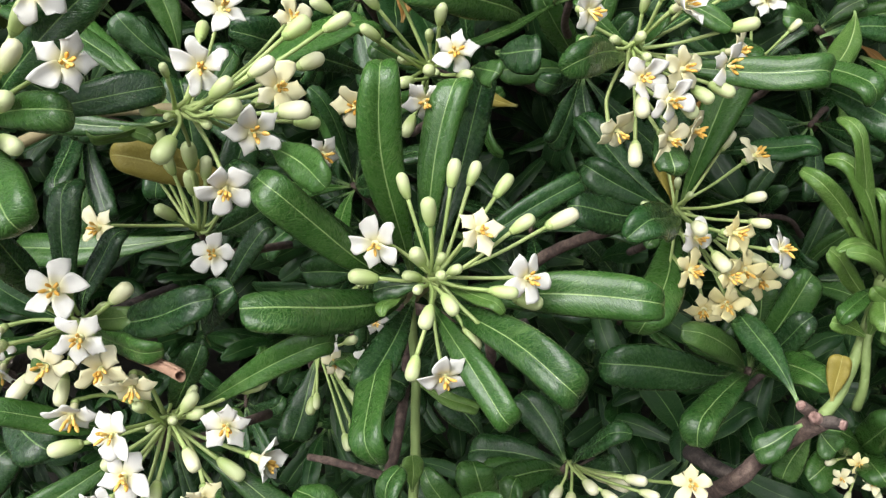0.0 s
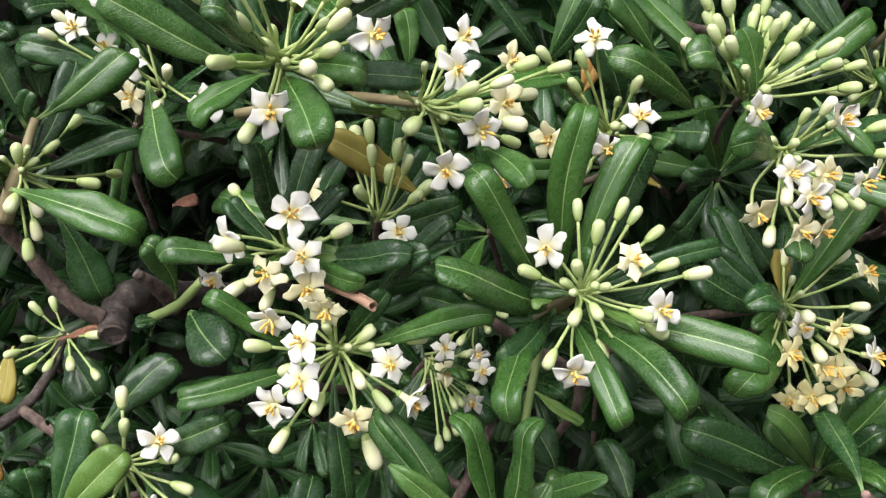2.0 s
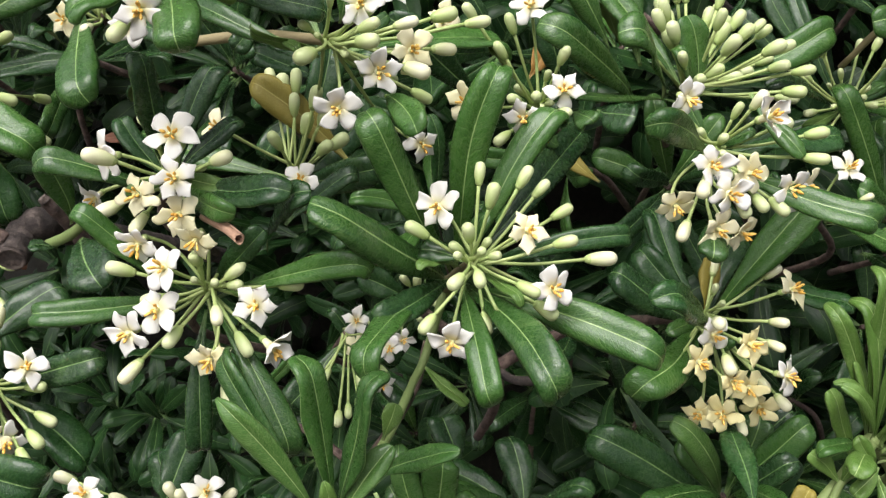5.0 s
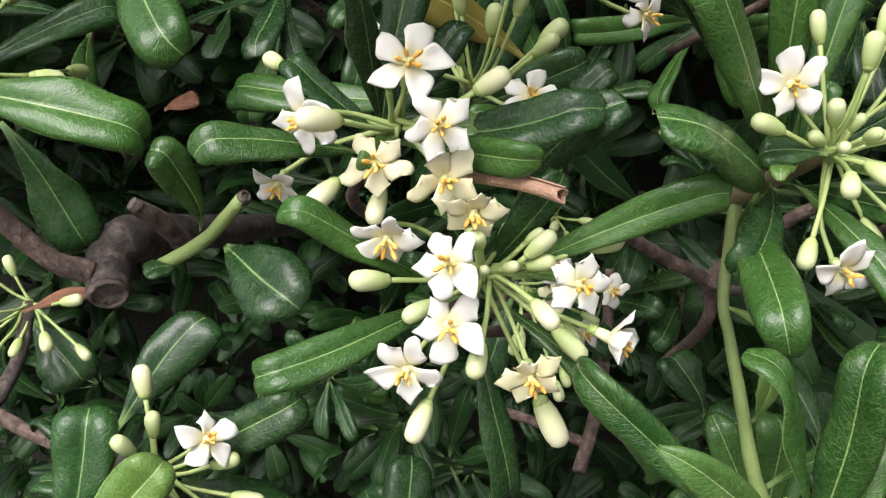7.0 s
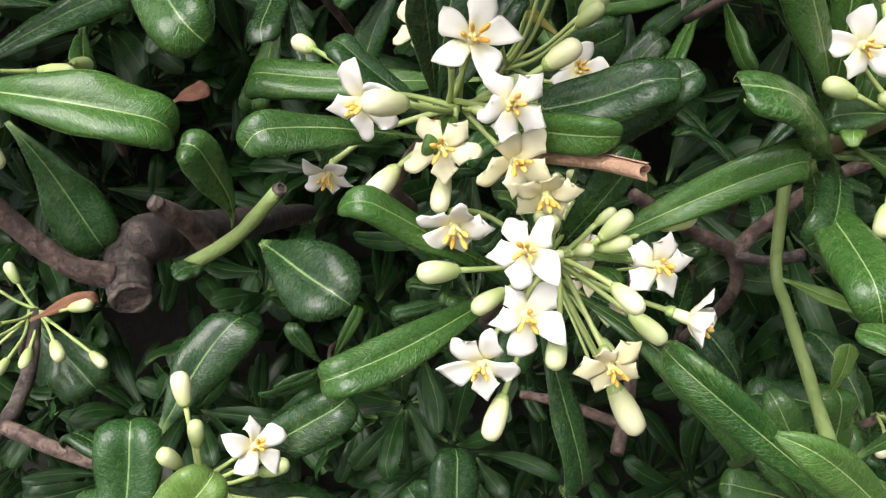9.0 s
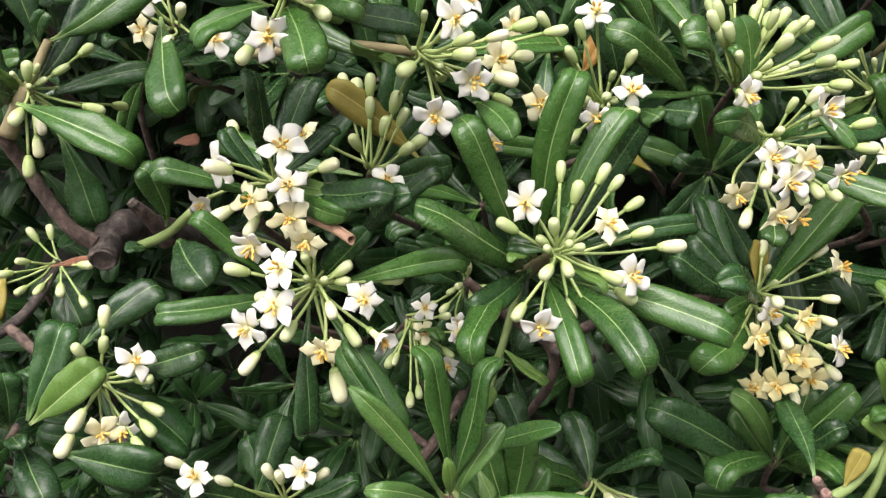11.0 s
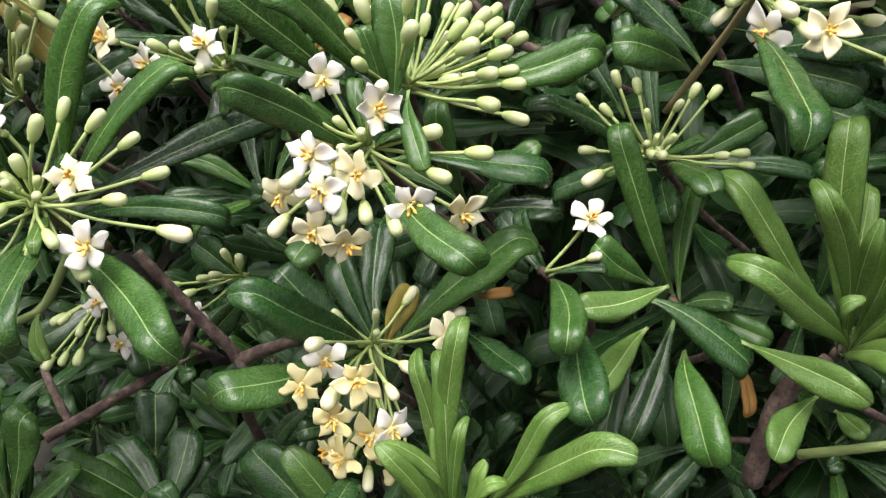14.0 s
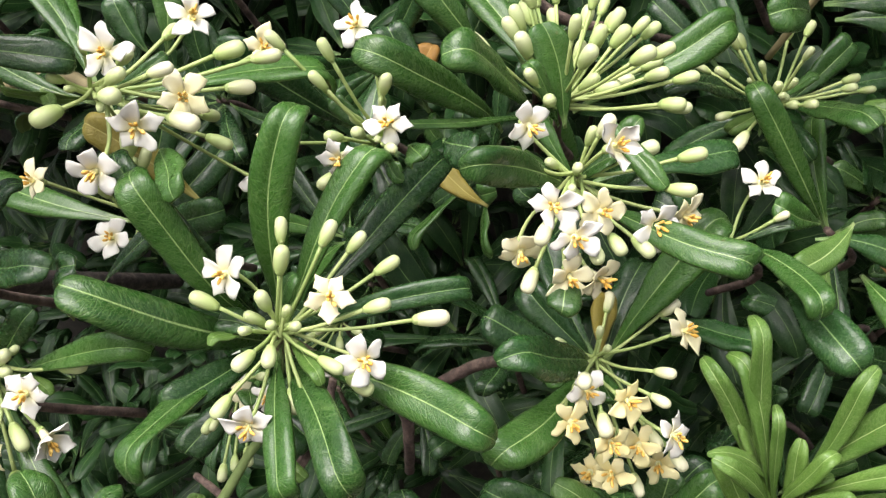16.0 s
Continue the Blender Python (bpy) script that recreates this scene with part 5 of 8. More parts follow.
leaf(shoot_k, (-0.0150, 0.5582, 1.2414), (-0.0321, 0.5434, 1.2908), 0.0228, (0.38, -0.88, 0.28), OLD_AND_SHADED)
leaf(shoot_k, (0.0608, 0.5661, 1.2410), (-0.0090, 0.6035, 1.3278), 0.0215, (0.32, -0.91, 0.26), MID)
leaf(shoot_k, (0.0600, 0.5700, 1.2343), (-0.0232, 0.5015, 1.2334), 0.0064, (0.35, -0.88, 0.32), MID)
leaf(shoot_k, (-0.0433, 0.6115, 1.2521), (-0.0268, 0.6213, 1.2818), 0.0176, (0.35, -0.89, 0.28), AMBER)
bud(shoot_k, (0.0627, 0.5533, 1.2434), (0.0549, 0.4988, 1.2592), (-0.21, -0.80, 0.55), 0.014, "green")
bud(shoot_k, (0.0627, 0.5533, 1.2434), (0.0499, 0.5113, 1.2757), (-0.29, -0.50, 0.82), 0.014, "green")
bud(shoot_k, (0.0627, 0.5533, 1.2434), (0.0452, 0.5237, 1.2897), (-0.32, -0.31, 0.90), 0.014, "green")
bud(shoot_k, (0.0627, 0.5533, 1.2434), (0.0641, 0.4953, 1.2470), (0.10, -0.98, 0.18), 0.014, "green")
bud(shoot_k, (0.0627, 0.5533, 1.2434), (0.0516, 0.5264, 1.3004), (-0.17, -0.27, 0.95), 0.014, "green")
bud(shoot_k, (0.0627, 0.5533, 1.2434), (0.0474, 0.5724, 1.3028), (-0.24, 0.24, 0.94), 0.014, "green")
bud(shoot_k, (0.0627, 0.5533, 1.2434), (0.0603, 0.5632, 1.3043), (-0.04, 0.10, 0.99), 0.014, "green")
bud(shoot_k, (0.0627, 0.5533, 1.2434), (0.0535, 0.6017, 1.2920), (-0.14, 0.66, 0.74), 0.014, "green")
bud(shoot_k, (0.0627, 0.5533, 1.2434), (0.0760, 0.5100, 1.2825), (0.29, -0.46, 0.84), 0.014, "green")
bud(shoot_k, (0.0627, 0.5533, 1.2434), (0.0824, 0.5055, 1.2674), (0.51, -0.58, 0.63), 0.014, "green")
bud(shoot_k, (0.0627, 0.5533, 1.2434), (0.0790, 0.5494, 1.2538), (0.79, -0.20, 0.58), 0.014, "green")
bud(shoot_k, (0.0627, 0.5533, 1.2434), (0.0818, 0.5612, 1.2992), (0.31, 0.07, 0.95), 0.014, "green")
bud(shoot_k, (0.0627, 0.5533, 1.2434), (0.0930, 0.5634, 1.2867), (0.55, 0.12, 0.82), 0.014, "green")
bud(shoot_k, (0.0627, 0.5533, 1.2434), (0.0963, 0.5501, 1.2775), (0.68, -0.12, 0.72), 0.014, "green")
bud(shoot_k, (0.0627, 0.5533, 1.2434), (0.1090, 0.5191, 1.2662), (0.83, -0.36, 0.43), 0.014, "green")
bud(shoot_k, (0.0627, 0.5533, 1.2434), (0.1062, 0.5674, 1.2826), (0.72, 0.17, 0.68), 0.014, "green")
bud(shoot_k, (0.0627, 0.5533, 1.2434), (0.1117, 0.5764, 1.2800), (0.75, 0.30, 0.59), 0.014, "green")
bud(shoot_k, (0.0627, 0.5533, 1.2434), (0.1181, 0.5407, 1.2678), (0.89, -0.20, 0.42), 0.014, "green")
bud(shoot_k, (0.0627, 0.5533, 1.2434), (0.1154, 0.5356, 1.2562), (0.94, -0.24, 0.25), 0.014, "green")
bud(shoot_k, (0.0627, 0.5533, 1.2434), (0.1302, 0.5376, 1.2536), (0.96, -0.21, 0.17), 0.014, "green")
bud(shoot_k, (0.0627, 0.5533, 1.2434), (0.1232, 0.5260, 1.2409), (0.95, -0.30, -0.02), 0.014, "green")
bud(shoot_k, (0.0627, 0.5533, 1.2434), (0.1260, 0.5617, 1.2373), (0.99, 0.07, -0.07), 0.014, "green")
bud(shoot_k, (0.0627, 0.5533, 1.2434), (0.0258, 0.5122, 1.2773), (-0.66, -0.38, 0.65), 0.017, "cream")
bud(shoot_k, (0.0627, 0.5533, 1.2434), (0.0889, 0.5499, 1.2502), (0.94, -0.16, 0.30), 0.014, "green")
bud(shoot_k, (0.0627, 0.5533, 1.2434), (0.0419, 0.5222, 1.2838), (-0.41, -0.34, 0.85), 0.014, "green")
bud(shoot_k, (0.0627, 0.5533, 1.2434), (0.0835, 0.5573, 1.2780), (0.50, 0.01, 0.87), 0.014, "green")
bud(shoot_k, (0.0627, 0.5533, 1.2434), (0.0626, 0.5579, 1.2779), (-0.01, 0.03, 1.00), 0.014, "green")
bud(shoot_k, (0.0627, 0.5533, 1.2434), (0.0838, 0.6002, 1.2963), (0.29, 0.59, 0.75), 0.014, "green")
bud(shoot_k, (0.0627, 0.5533, 1.2434), (0.0486, 0.5272, 1.2734), (-0.37, -0.37, 0.85), 0.014, "green")
bud(shoot_k, (0.0627, 0.5533, 1.2434), (0.0447, 0.5580, 1.2939), (-0.33, 0.02, 0.94), 0.014, "green")
bud(shoot_k, (0.0627, 0.5533, 1.2434), (0.0725, 0.5635, 1.2707), (0.31, 0.21, 0.93), 0.014, "green")
bud(shoot_k, (0.0627, 0.5533, 1.2434), (0.0761, 0.5750, 1.2899), (0.25, 0.34, 0.91), 0.014, "green")
bud(shoot_k, (0.0627, 0.5533, 1.2434), (0.0887, 0.5922, 1.2867), (0.41, 0.56, 0.72), 0.014, "green")
bud(shoot_k, (0.0627, 0.5533, 1.2434), (0.1120, 0.5710, 1.2617), (0.90, 0.26, 0.36), 0.014, "green")
bud(shoot_k, (0.0627, 0.5533, 1.2434), (0.0965, 0.5535, 1.2529), (0.94, -0.10, 0.31), 0.014, "green")
bud(shoot_k, (0.0627, 0.5533, 1.2434), (0.0430, 0.5555, 1.3073), (-0.29, -0.02, 0.96), 0.014, "green")

shoot_l = thing("flowering_shoot", (0.1835, 0.6563, 1.2335), "shaded head of small green buds on long stalks", "shoot", "flowering shoots of the shrub")
tube(shoot_l, "stem", ((0.1831, 0.6546, 1.2343), (0.2056, 0.7080, 1.2062), (0.2399, 0.7913, 1.1770)), (0.0024, 0.0026, 0.0030), RED_BARK, 8, 5, 0.06)
leaf(shoot_l, (0.1839, 0.6685, 1.2268), (0.1180, 0.5952, 1.2455), 0.0185, (0.11, -0.94, 0.31), OLD_AND_SHADED, curl=1.3)
leaf(shoot_l, (0.1881, 0.6634, 1.2278), (0.2330, 0.5877, 1.2202), 0.0208, (0.05, -0.94, 0.32), MID, curl=1.3)
leaf(shoot_l, (0.1894, 0.6725, 1.2217), (0.2068, 0.6385, 1.1968), 0.0196, (0.05, -0.94, 0.34), OLD_AND_SHADED, curl=1.3)
leaf(shoot_l, (0.1545, 0.6803, 1.2522), (0.1097, 0.6851, 1.3021), 0.0176, (0.12, -0.95, 0.27), OLD_AND_SHADED, curl=1.3)
leaf(shoot_l, (0.1675, 0.6834, 1.2588), (0.1328, 0.7012, 1.3171), 0.0170, (0.10, -0.96, 0.26), OLD_AND_SHADED, curl=1.3)
leaf(shoot_l, (0.1860, 0.6743, 1.2290), (0.1527, 0.7154, 1.3302), 0.0155, (0.08, -0.96, 0.27), OLD_AND_SHADED, curl=1.3)
leaf(shoot_l, (0.1896, 0.6694, 1.2280), (0.2714, 0.6988, 1.2342), 0.0145, (0.01, -0.95, 0.31), OLD_AND_SHADED, curl=1.3)
leaf(shoot_l, (0.1905, 0.6772, 1.2262), (0.2360, 0.6954, 1.2679), 0.0198, (0.03, -0.95, 0.30), MID, curl=1.3)
leaf(shoot_l, (0.1835, 0.6720, 1.2245), (0.1188, 0.6881, 1.1903), 0.0185, (0.10, -0.94, 0.34), OLD_AND_SHADED, curl=1.3)
bud(shoot_l, (0.1835, 0.6563, 1.2335), (0.1856, 0.6179, 1.2377), (0.29, -0.92, 0.25), 0.0105, "green")
bud(shoot_l, (0.1835, 0.6563, 1.2335), (0.1992, 0.5983, 1.2336), (0.58, -0.81, 0.03), 0.0105, "green")
bud(shoot_l, (0.1835, 0.6563, 1.2335), (0.1938, 0.6423, 1.2440), (0.59, -0.50, 0.63), 0.0105, "green")
bud(shoot_l, (0.1835, 0.6563, 1.2335), (0.1992, 0.6125, 1.2619), (0.46, -0.56, 0.68), 0.0105, "green")
bud(shoot_l, (0.1835, 0.6563, 1.2335), (0.1413, 0.6243, 1.2565), (-0.81, -0.27, 0.52), 0.0105, "green")
bud(shoot_l, (0.1835, 0.6563, 1.2335), (0.1588, 0.6228, 1.2717), (-0.44, -0.32, 0.84), 0.0105, "green")
bud(shoot_l, (0.1835, 0.6563, 1.2335), (0.1525, 0.6171, 1.2279), (-0.84, -0.53, -0.15), 0.0105, "green")
bud(shoot_l, (0.1835, 0.6563, 1.2335), (0.1955, 0.6704, 1.2763), (0.24, 0.22, 0.95), 0.0105, "green")
bud(shoot_l, (0.1835, 0.6563, 1.2335), (0.2255, 0.6338, 1.2402), (0.90, -0.39, 0.17), 0.0105, "green")
bud(shoot_l, (0.1835, 0.6563, 1.2335), (0.2384, 0.6497, 1.2378), (0.98, -0.18, 0.11), 0.0105, "green")
bud(shoot_l, (0.1835, 0.6563, 1.2335), (0.1619, 0.6087, 1.2131), (-0.48, -0.65, -0.59), 0.016, "cream")
bud(shoot_l, (0.1835, 0.6563, 1.2335), (0.1911, 0.6119, 1.2330), (0.47, -0.88, 0.02), 0.0105, "green")
bud(shoot_l, (0.1835, 0.6563, 1.2335), (0.1526, 0.6382, 1.2534), (-0.79, -0.19, 0.59), 0.0105, "green")
bud(shoot_l, (0.1835, 0.6563, 1.2335), (0.2074, 0.6705, 1.2772), (0.44, 0.20, 0.87), 0.0105, "green")
bud(shoot_l, (0.1835, 0.6563, 1.2335), (0.1646, 0.6513, 1.2719), (-0.42, -0.06, 0.91), 0.0105, "green")
bud(shoot_l, (0.1835, 0.6563, 1.2335), (0.2317, 0.6650, 1.2443), (0.96, 0.10, 0.26), 0.0105, "green")

shoot_m = thing("flowering_shoot", (0.2302, 0.5881, 1.3226), "spreading head of cream flowers and buds on green stalks", "shoot", "flowering shoots of the shrub")
tube(shoot_m, "stem", ((0.2296, 0.5863, 1.3232), (0.2121, 0.6235, 1.3024), (0.1820, 0.6662, 1.2605)), (0.002, 0.0022, 0.0025), TWIG, 8, 5, 0.06)
leaf(shoot_m, (0.2229, 0.5895, 1.3040), (0.2746, 0.5137, 1.2457), 0.0259, (-0.02, -0.97, 0.22), MID, curl=1.3, hook=0.4, arch=0.2)
leaf(shoot_m, (0.2003, 0.6179, 1.2819), (0.1716, 0.5538, 1.2832), 0.0235, (0.05, -0.97, 0.22), MID, curl=1.3)
leaf(shoot_m, (0.2094, 0.6293, 1.2897), (0.2892, 0.6281, 1.2870), 0.0283, (-0.04, -0.98, 0.21), OLD_AND_SHADED)
leaf(shoot_m, (0.2282, 0.6419, 1.2978), (0.3044, 0.6157, 1.3124), 0.0276, (-0.06, -0.98, 0.19), OLD_AND_SHADED)
leaf(shoot_m, (0.2188, 0.5871, 1.3163), (0.1656, 0.5707, 1.3381), 0.0277, (0.04, -0.99, 0.16), MID)
leaf(shoot_m, (0.2264, 0.5878, 1.3205), (0.1843, 0.5474, 1.3211), 0.0179, (0.03, -0.99, 0.17), OLD_AND_SHADED)
leaf(shoot_m, (0.2404, 0.6082, 1.3168), (0.3028, 0.5894, 1.3485), 0.0219, (-0.06, -0.99, 0.15), OLD_AND_SHADED)
leaf(shoot_m, (0.2037, 0.6387, 1.2864), (0.1437, 0.6302, 1.3224), 0.0225, (0.05, -0.98, 0.20), OLD_AND_SHADED)
leaf(shoot_m, (0.2258, 0.6934, 1.2820), (0.2883, 0.6991, 1.2736), 0.0295, (-0.05, -0.97, 0.23), OLD_AND_SHADED)
flower(shoot_m, (0.2302, 0.5881, 1.3226), (0.2405, 0.5641, 1.3002), (-0.32, -0.87, -0.37), "white")
flower(shoot_m, (0.2302, 0.5881, 1.3226), (0.2695, 0.5628, 1.3048), (0.27, -0.96, -0.09), "cream")
flower(shoot_m, (0.2302, 0.5881, 1.3226), (0.2125, 0.5429, 1.3267), (0.01, -1.00, -0.09), "cream")
bud(shoot_m, (0.2302, 0.5881, 1.3226), (0.2000, 0.5411, 1.3206), (-0.73, -0.67, 0.10), 0.014, "cream")
bud(shoot_m, (0.2302, 0.5881, 1.3226), (0.2300, 0.5569, 1.3251), (0.23, -0.92, 0.31), 0.014, "cream")
bud(shoot_m, (0.2302, 0.5881, 1.3226), (0.2185, 0.5680, 1.3059), (-0.44, -0.49, -0.75), 0.014, "cream")
bud(shoot_m, (0.2302, 0.5881, 1.3226), (0.2482, 0.5616, 1.3121), (0.73, -0.63, -0.27), 0.014, "cream")
bud(shoot_m, (0.2302, 0.5881, 1.3226), (0.2608, 0.5622, 1.3033), (0.78, -0.48, -0.40), 0.014, "cream")
bud(shoot_m, (0.2302, 0.5881, 1.3226), (0.2774, 0.5966, 1.3267), (0.99, 0.11, 0.12), 0.014, "cream")
bud(shoot_m, (0.2302, 0.5881, 1.3226), (0.2867, 0.6102, 1.3202), (0.95, 0.32, -0.02), 0.014, "cream")
bud(shoot_m, (0.2302, 0.5881, 1.3226), (0.2403, 0.5567, 1.3346), (0.48, -0.70, 0.53), 0.014, "cream")
bud(shoot_m, (0.2302, 0.5881, 1.3226), (0.2802, 0.5705, 1.3373), (0.88, -0.38, 0.29), 0.014, "cream")
bud(shoot_m, (0.2302, 0.5881, 1.3226), (0.3027, 0.5972, 1.2984), (0.95, 0.07, -0.30), 0.014, "cream")
bud(shoot_m, (0.2302, 0.5881, 1.3226), (0.2928, 0.5822, 1.3321), (0.97, -0.15, 0.17), 0.014, "cream")

shoot_n = thing("leafy_shoot", (0.3112, 0.6612, 1.1463), "upright whorl of fresh bright green leaves", "shoot", "leafy shoots of the shrub")
tube(shoot_n, "stem", ((0.3105, 0.6596, 1.1473), (0.3090, 0.7089, 1.1152), (0.3750, 0.7886, 1.0826)), (0.0024, 0.0026, 0.0030), RED_BARK, 8, 5, 0.06)
leaf(shoot_n, (0.3134, 0.6674, 1.1413), (0.2520, 0.5411, 1.1903), 0.0189, (-0.09, -0.90, 0.42), FRESH, slim=0.6, stalk=0.08, hook=2.16)
leaf(shoot_n, (0.3114, 0.6666, 1.1445), (0.2294, 0.6140, 1.2308), 0.0218, (-0.07, -0.92, 0.40), FRESH, slim=0.6, stalk=0.08)
leaf(shoot_n, (0.3150, 0.6716, 1.1428), (0.2870, 0.6351, 1.2704), 0.0229, (-0.11, -0.92, 0.37), FRESH, slim=0.6, stalk=0.08, hook=1.62)
leaf(shoot_n, (0.3137, 0.6673, 1.1437), (0.2795, 0.5851, 1.2373), 0.0157, (-0.10, -0.91, 0.39), FRESH, slim=0.6, stalk=0.08)
leaf(shoot_n, (0.3136, 0.6645, 1.1455), (0.3125, 0.5955, 1.2245), 0.0125, (-0.12, -0.91, 0.40), FRESH, slim=0.6, stalk=0.08)
leaf(shoot_n, (0.3156, 0.6680, 1.1418), (0.3150, 0.6002, 1.1843), 0.0127, (-0.12, -0.90, 0.42), FRESH, slim=0.6, stalk=0.08, hook=2.34)
leaf(shoot_n, (0.3149, 0.6673, 1.1450), (0.3291, 0.6195, 1.2482), 0.0215, (-0.13, -0.91, 0.38), FRESH, slim=0.6, stalk=0.08)
leaf(shoot_n, (0.3172, 0.6709, 1.1417), (0.3403, 0.6083, 1.2218), 0.0144, (-0.14, -0.91, 0.40), FRESH, slim=0.6, stalk=0.08)
leaf(shoot_n, (0.3168, 0.6677, 1.1427), (0.3494, 0.6057, 1.1952), 0.0144, (-0.14, -0.90, 0.41), FRESH, slim=0.6, stalk=0.08)
leaf(shoot_n, (0.3165, 0.6650, 1.1434), (0.3586, 0.6119, 1.1703), 0.0162, (-0.15, -0.89, 0.42), FRESH, slim=0.6, stalk=0.08)
leaf(shoot_n, (0.3170, 0.6683, 1.1395), (0.3460, 0.5690, 1.1516), 0.0212, (-0.14, -0.89, 0.44), FRESH, slim=0.6, stalk=0.08, hook=1.8)
leaf(shoot_n, (0.2596, 0.6177, 1.1427), (0.3301, 0.5869, 1.1347), 0.0196, (-0.10, -0.89, 0.45), FRESH, slim=0.6, stalk=0.08)
leaf(shoot_n, (0.3073, 0.6263, 1.1253), (0.2939, 0.5767, 1.0956), 0.0205, (-0.11, -0.87, 0.48), FRESH, slim=0.6, stalk=0.08)
leaf(shoot_n, (0.3165, 0.6345, 1.1166), (0.3339, 0.6122, 1.1125), 0.0126, (-0.13, -0.87, 0.47), FRESH, slim=0.6, stalk=0.08)
leaf(shoot_n, (0.3139, 0.6692, 1.1456), (0.3065, 0.6800, 1.2392), 0.0135, (-0.12, -0.91, 0.39), FRESH, slim=0.6, stalk=0.08)

shoot_o = thing("flowering_shoot", (0.1524, 0.5821, 1.1574), "single white star flower on a leafy shoot", "shoot", "flowering shoots of the shrub")
tube(shoot_o, "stem", ((0.1521, 0.5804, 1.1584), (0.1747, 0.6318, 1.1259), (0.1469, 0.7133, 1.0930)), (0.0024, 0.0026, 0.0030), RED_BARK, 8, 5, 0.06)
leaf(shoot_o, (0.1594, 0.5795, 1.1545), (0.1944, 0.5119, 1.1319), 0.0193, (0.11, -0.88, 0.46), MID, curl=1.4, hook=2.16)
leaf(shoot_o, (0.1799, 0.5711, 1.1370), (0.2149, 0.5161, 1.1017), 0.0275, (0.09, -0.87, 0.49), OLD_AND_SHADED, curl=1.4)
leaf(shoot_o, (0.1151, 0.5758, 1.1131), (0.1702, 0.5420, 1.1040), 0.0200, (0.15, -0.86, 0.49), OLD_AND_SHADED, curl=1.4)
leaf(shoot_o, (0.1539, 0.6039, 1.1476), (0.1262, 0.6053, 1.1866), 0.0113, (0.14, -0.90, 0.42), OLD_AND_SHADED, curl=1.4)
leaf(shoot_o, (0.1575, 0.5792, 1.1557), (0.1890, 0.5790, 1.1645), 0.0078, (0.11, -0.89, 0.43), OLD_AND_SHADED, curl=1.4)
leaf(shoot_o, (0.1514, 0.5953, 1.1519), (0.1120, 0.6095, 1.1758), 0.0156, (0.15, -0.89, 0.43), OLD_AND_SHADED, curl=1.4)
leaf(shoot_o, (0.1045, 0.6084, 1.1269), (0.1258, 0.6181, 1.1348), 0.0076, (0.16, -0.88, 0.46), AMBER, curl=1.4)
flower(shoot_o, (0.1524, 0.5821, 1.1574), (0.1729, 0.5850, 1.1924), (0.44, -0.77, 0.47), "white", shape=0)
bud(shoot_o, (0.1524, 0.5821, 1.1574), (0.1817, 0.5744, 1.1731), (0.84, -0.22, 0.49), 0.009, "cream")

shoot_p = thing("leafy_shoot", (0.2165, 0.6445, 1.1515), "leafy shoot with long dark blades and a few light ones", "shoot", "leafy shoots of the shrub")
tube(shoot_p, "stem", ((0.2160, 0.6428, 1.1525), (0.2399, 0.6937, 1.1202), (0.2114, 0.7747, 1.0876)), (0.0024, 0.0026, 0.0030), RED_BARK, 8, 5, 0.06)
leaf(shoot_p, (0.2181, 0.6557, 1.1473), (0.1687, 0.6179, 1.2469), 0.0183, (0.05, -0.92, 0.39), MID, curl=1.45)
leaf(shoot_p, (0.2189, 0.6554, 1.1493), (0.2138, 0.6719, 1.2208), 0.0163, (0.02, -0.92, 0.39), MID, curl=1.45)
leaf(shoot_p, (0.2218, 0.5863, 1.1667), (0.1852, 0.5472, 1.1469), 0.0183, (0.05, -0.90, 0.44), FRESH, curl=1.45)
leaf(shoot_p, (0.2034, 0.6013, 1.1547), (0.2656, 0.6193, 1.1243), 0.0243, (0.01, -0.89, 0.45), OLD_AND_SHADED, curl=1.45)
leaf(shoot_p, (0.2088, 0.6139, 1.1615), (0.1783, 0.5827, 1.1790), 0.0210, (0.06, -0.91, 0.42), MID, curl=1.45)
leaf(shoot_p, (0.2219, 0.6496, 1.1488), (0.2510, 0.6401, 1.1587), 0.0141, (-0.00, -0.90, 0.43), MID, curl=1.45)
leaf(shoot_p, (0.2327, 0.6218, 1.1284), (0.2673, 0.5714, 1.0840), 0.0256, (-0.01, -0.88, 0.48), MID, curl=1.45)
leaf(shoot_p, (0.2121, 0.6100, 1.1376), (0.2008, 0.5670, 1.1025), 0.0197, (0.04, -0.88, 0.47), FRESH, curl=1.45)
leaf(shoot_p, (0.2236, 0.6566, 1.1434), (0.2754, 0.6491, 1.1406), 0.0188, (-0.02, -0.90, 0.44), MID, curl=1.45)
leaf(shoot_p, (0.2190, 0.6521, 1.1421), (0.2169, 0.6119, 1.0663), 0.0196, (0.02, -0.88, 0.48), OLD_AND_SHADED, curl=1.45)
leaf(shoot_p, (0.2556, 0.6845, 1.1207), (0.2730, 0.6780, 1.0887), 0.0103, (-0.03, -0.89, 0.46), AMBER, curl=1.45)

shoot_q = thing("leafy_shoot", (0.1682, 0.4838, 1.0409), "upright whorl of fresh bright green leaves over brown stubs", "shoot", "leafy shoots of the shrub")
tube(shoot_q, "stem", ((0.1678, 0.4824, 1.0422), (0.1951, 0.5280, 1.0027), (0.2050, 0.6047, 0.9638)), (0.0036, 0.0032, 0.0030), STEM, 8, 5, 0.06)
leaf(shoot_q, (0.1696, 0.4941, 1.0345), (0.1358, 0.4722, 1.1233), 0.0118, (-0.07, -0.84, 0.54), FRESH, slim=0.35, stalk=0.03)
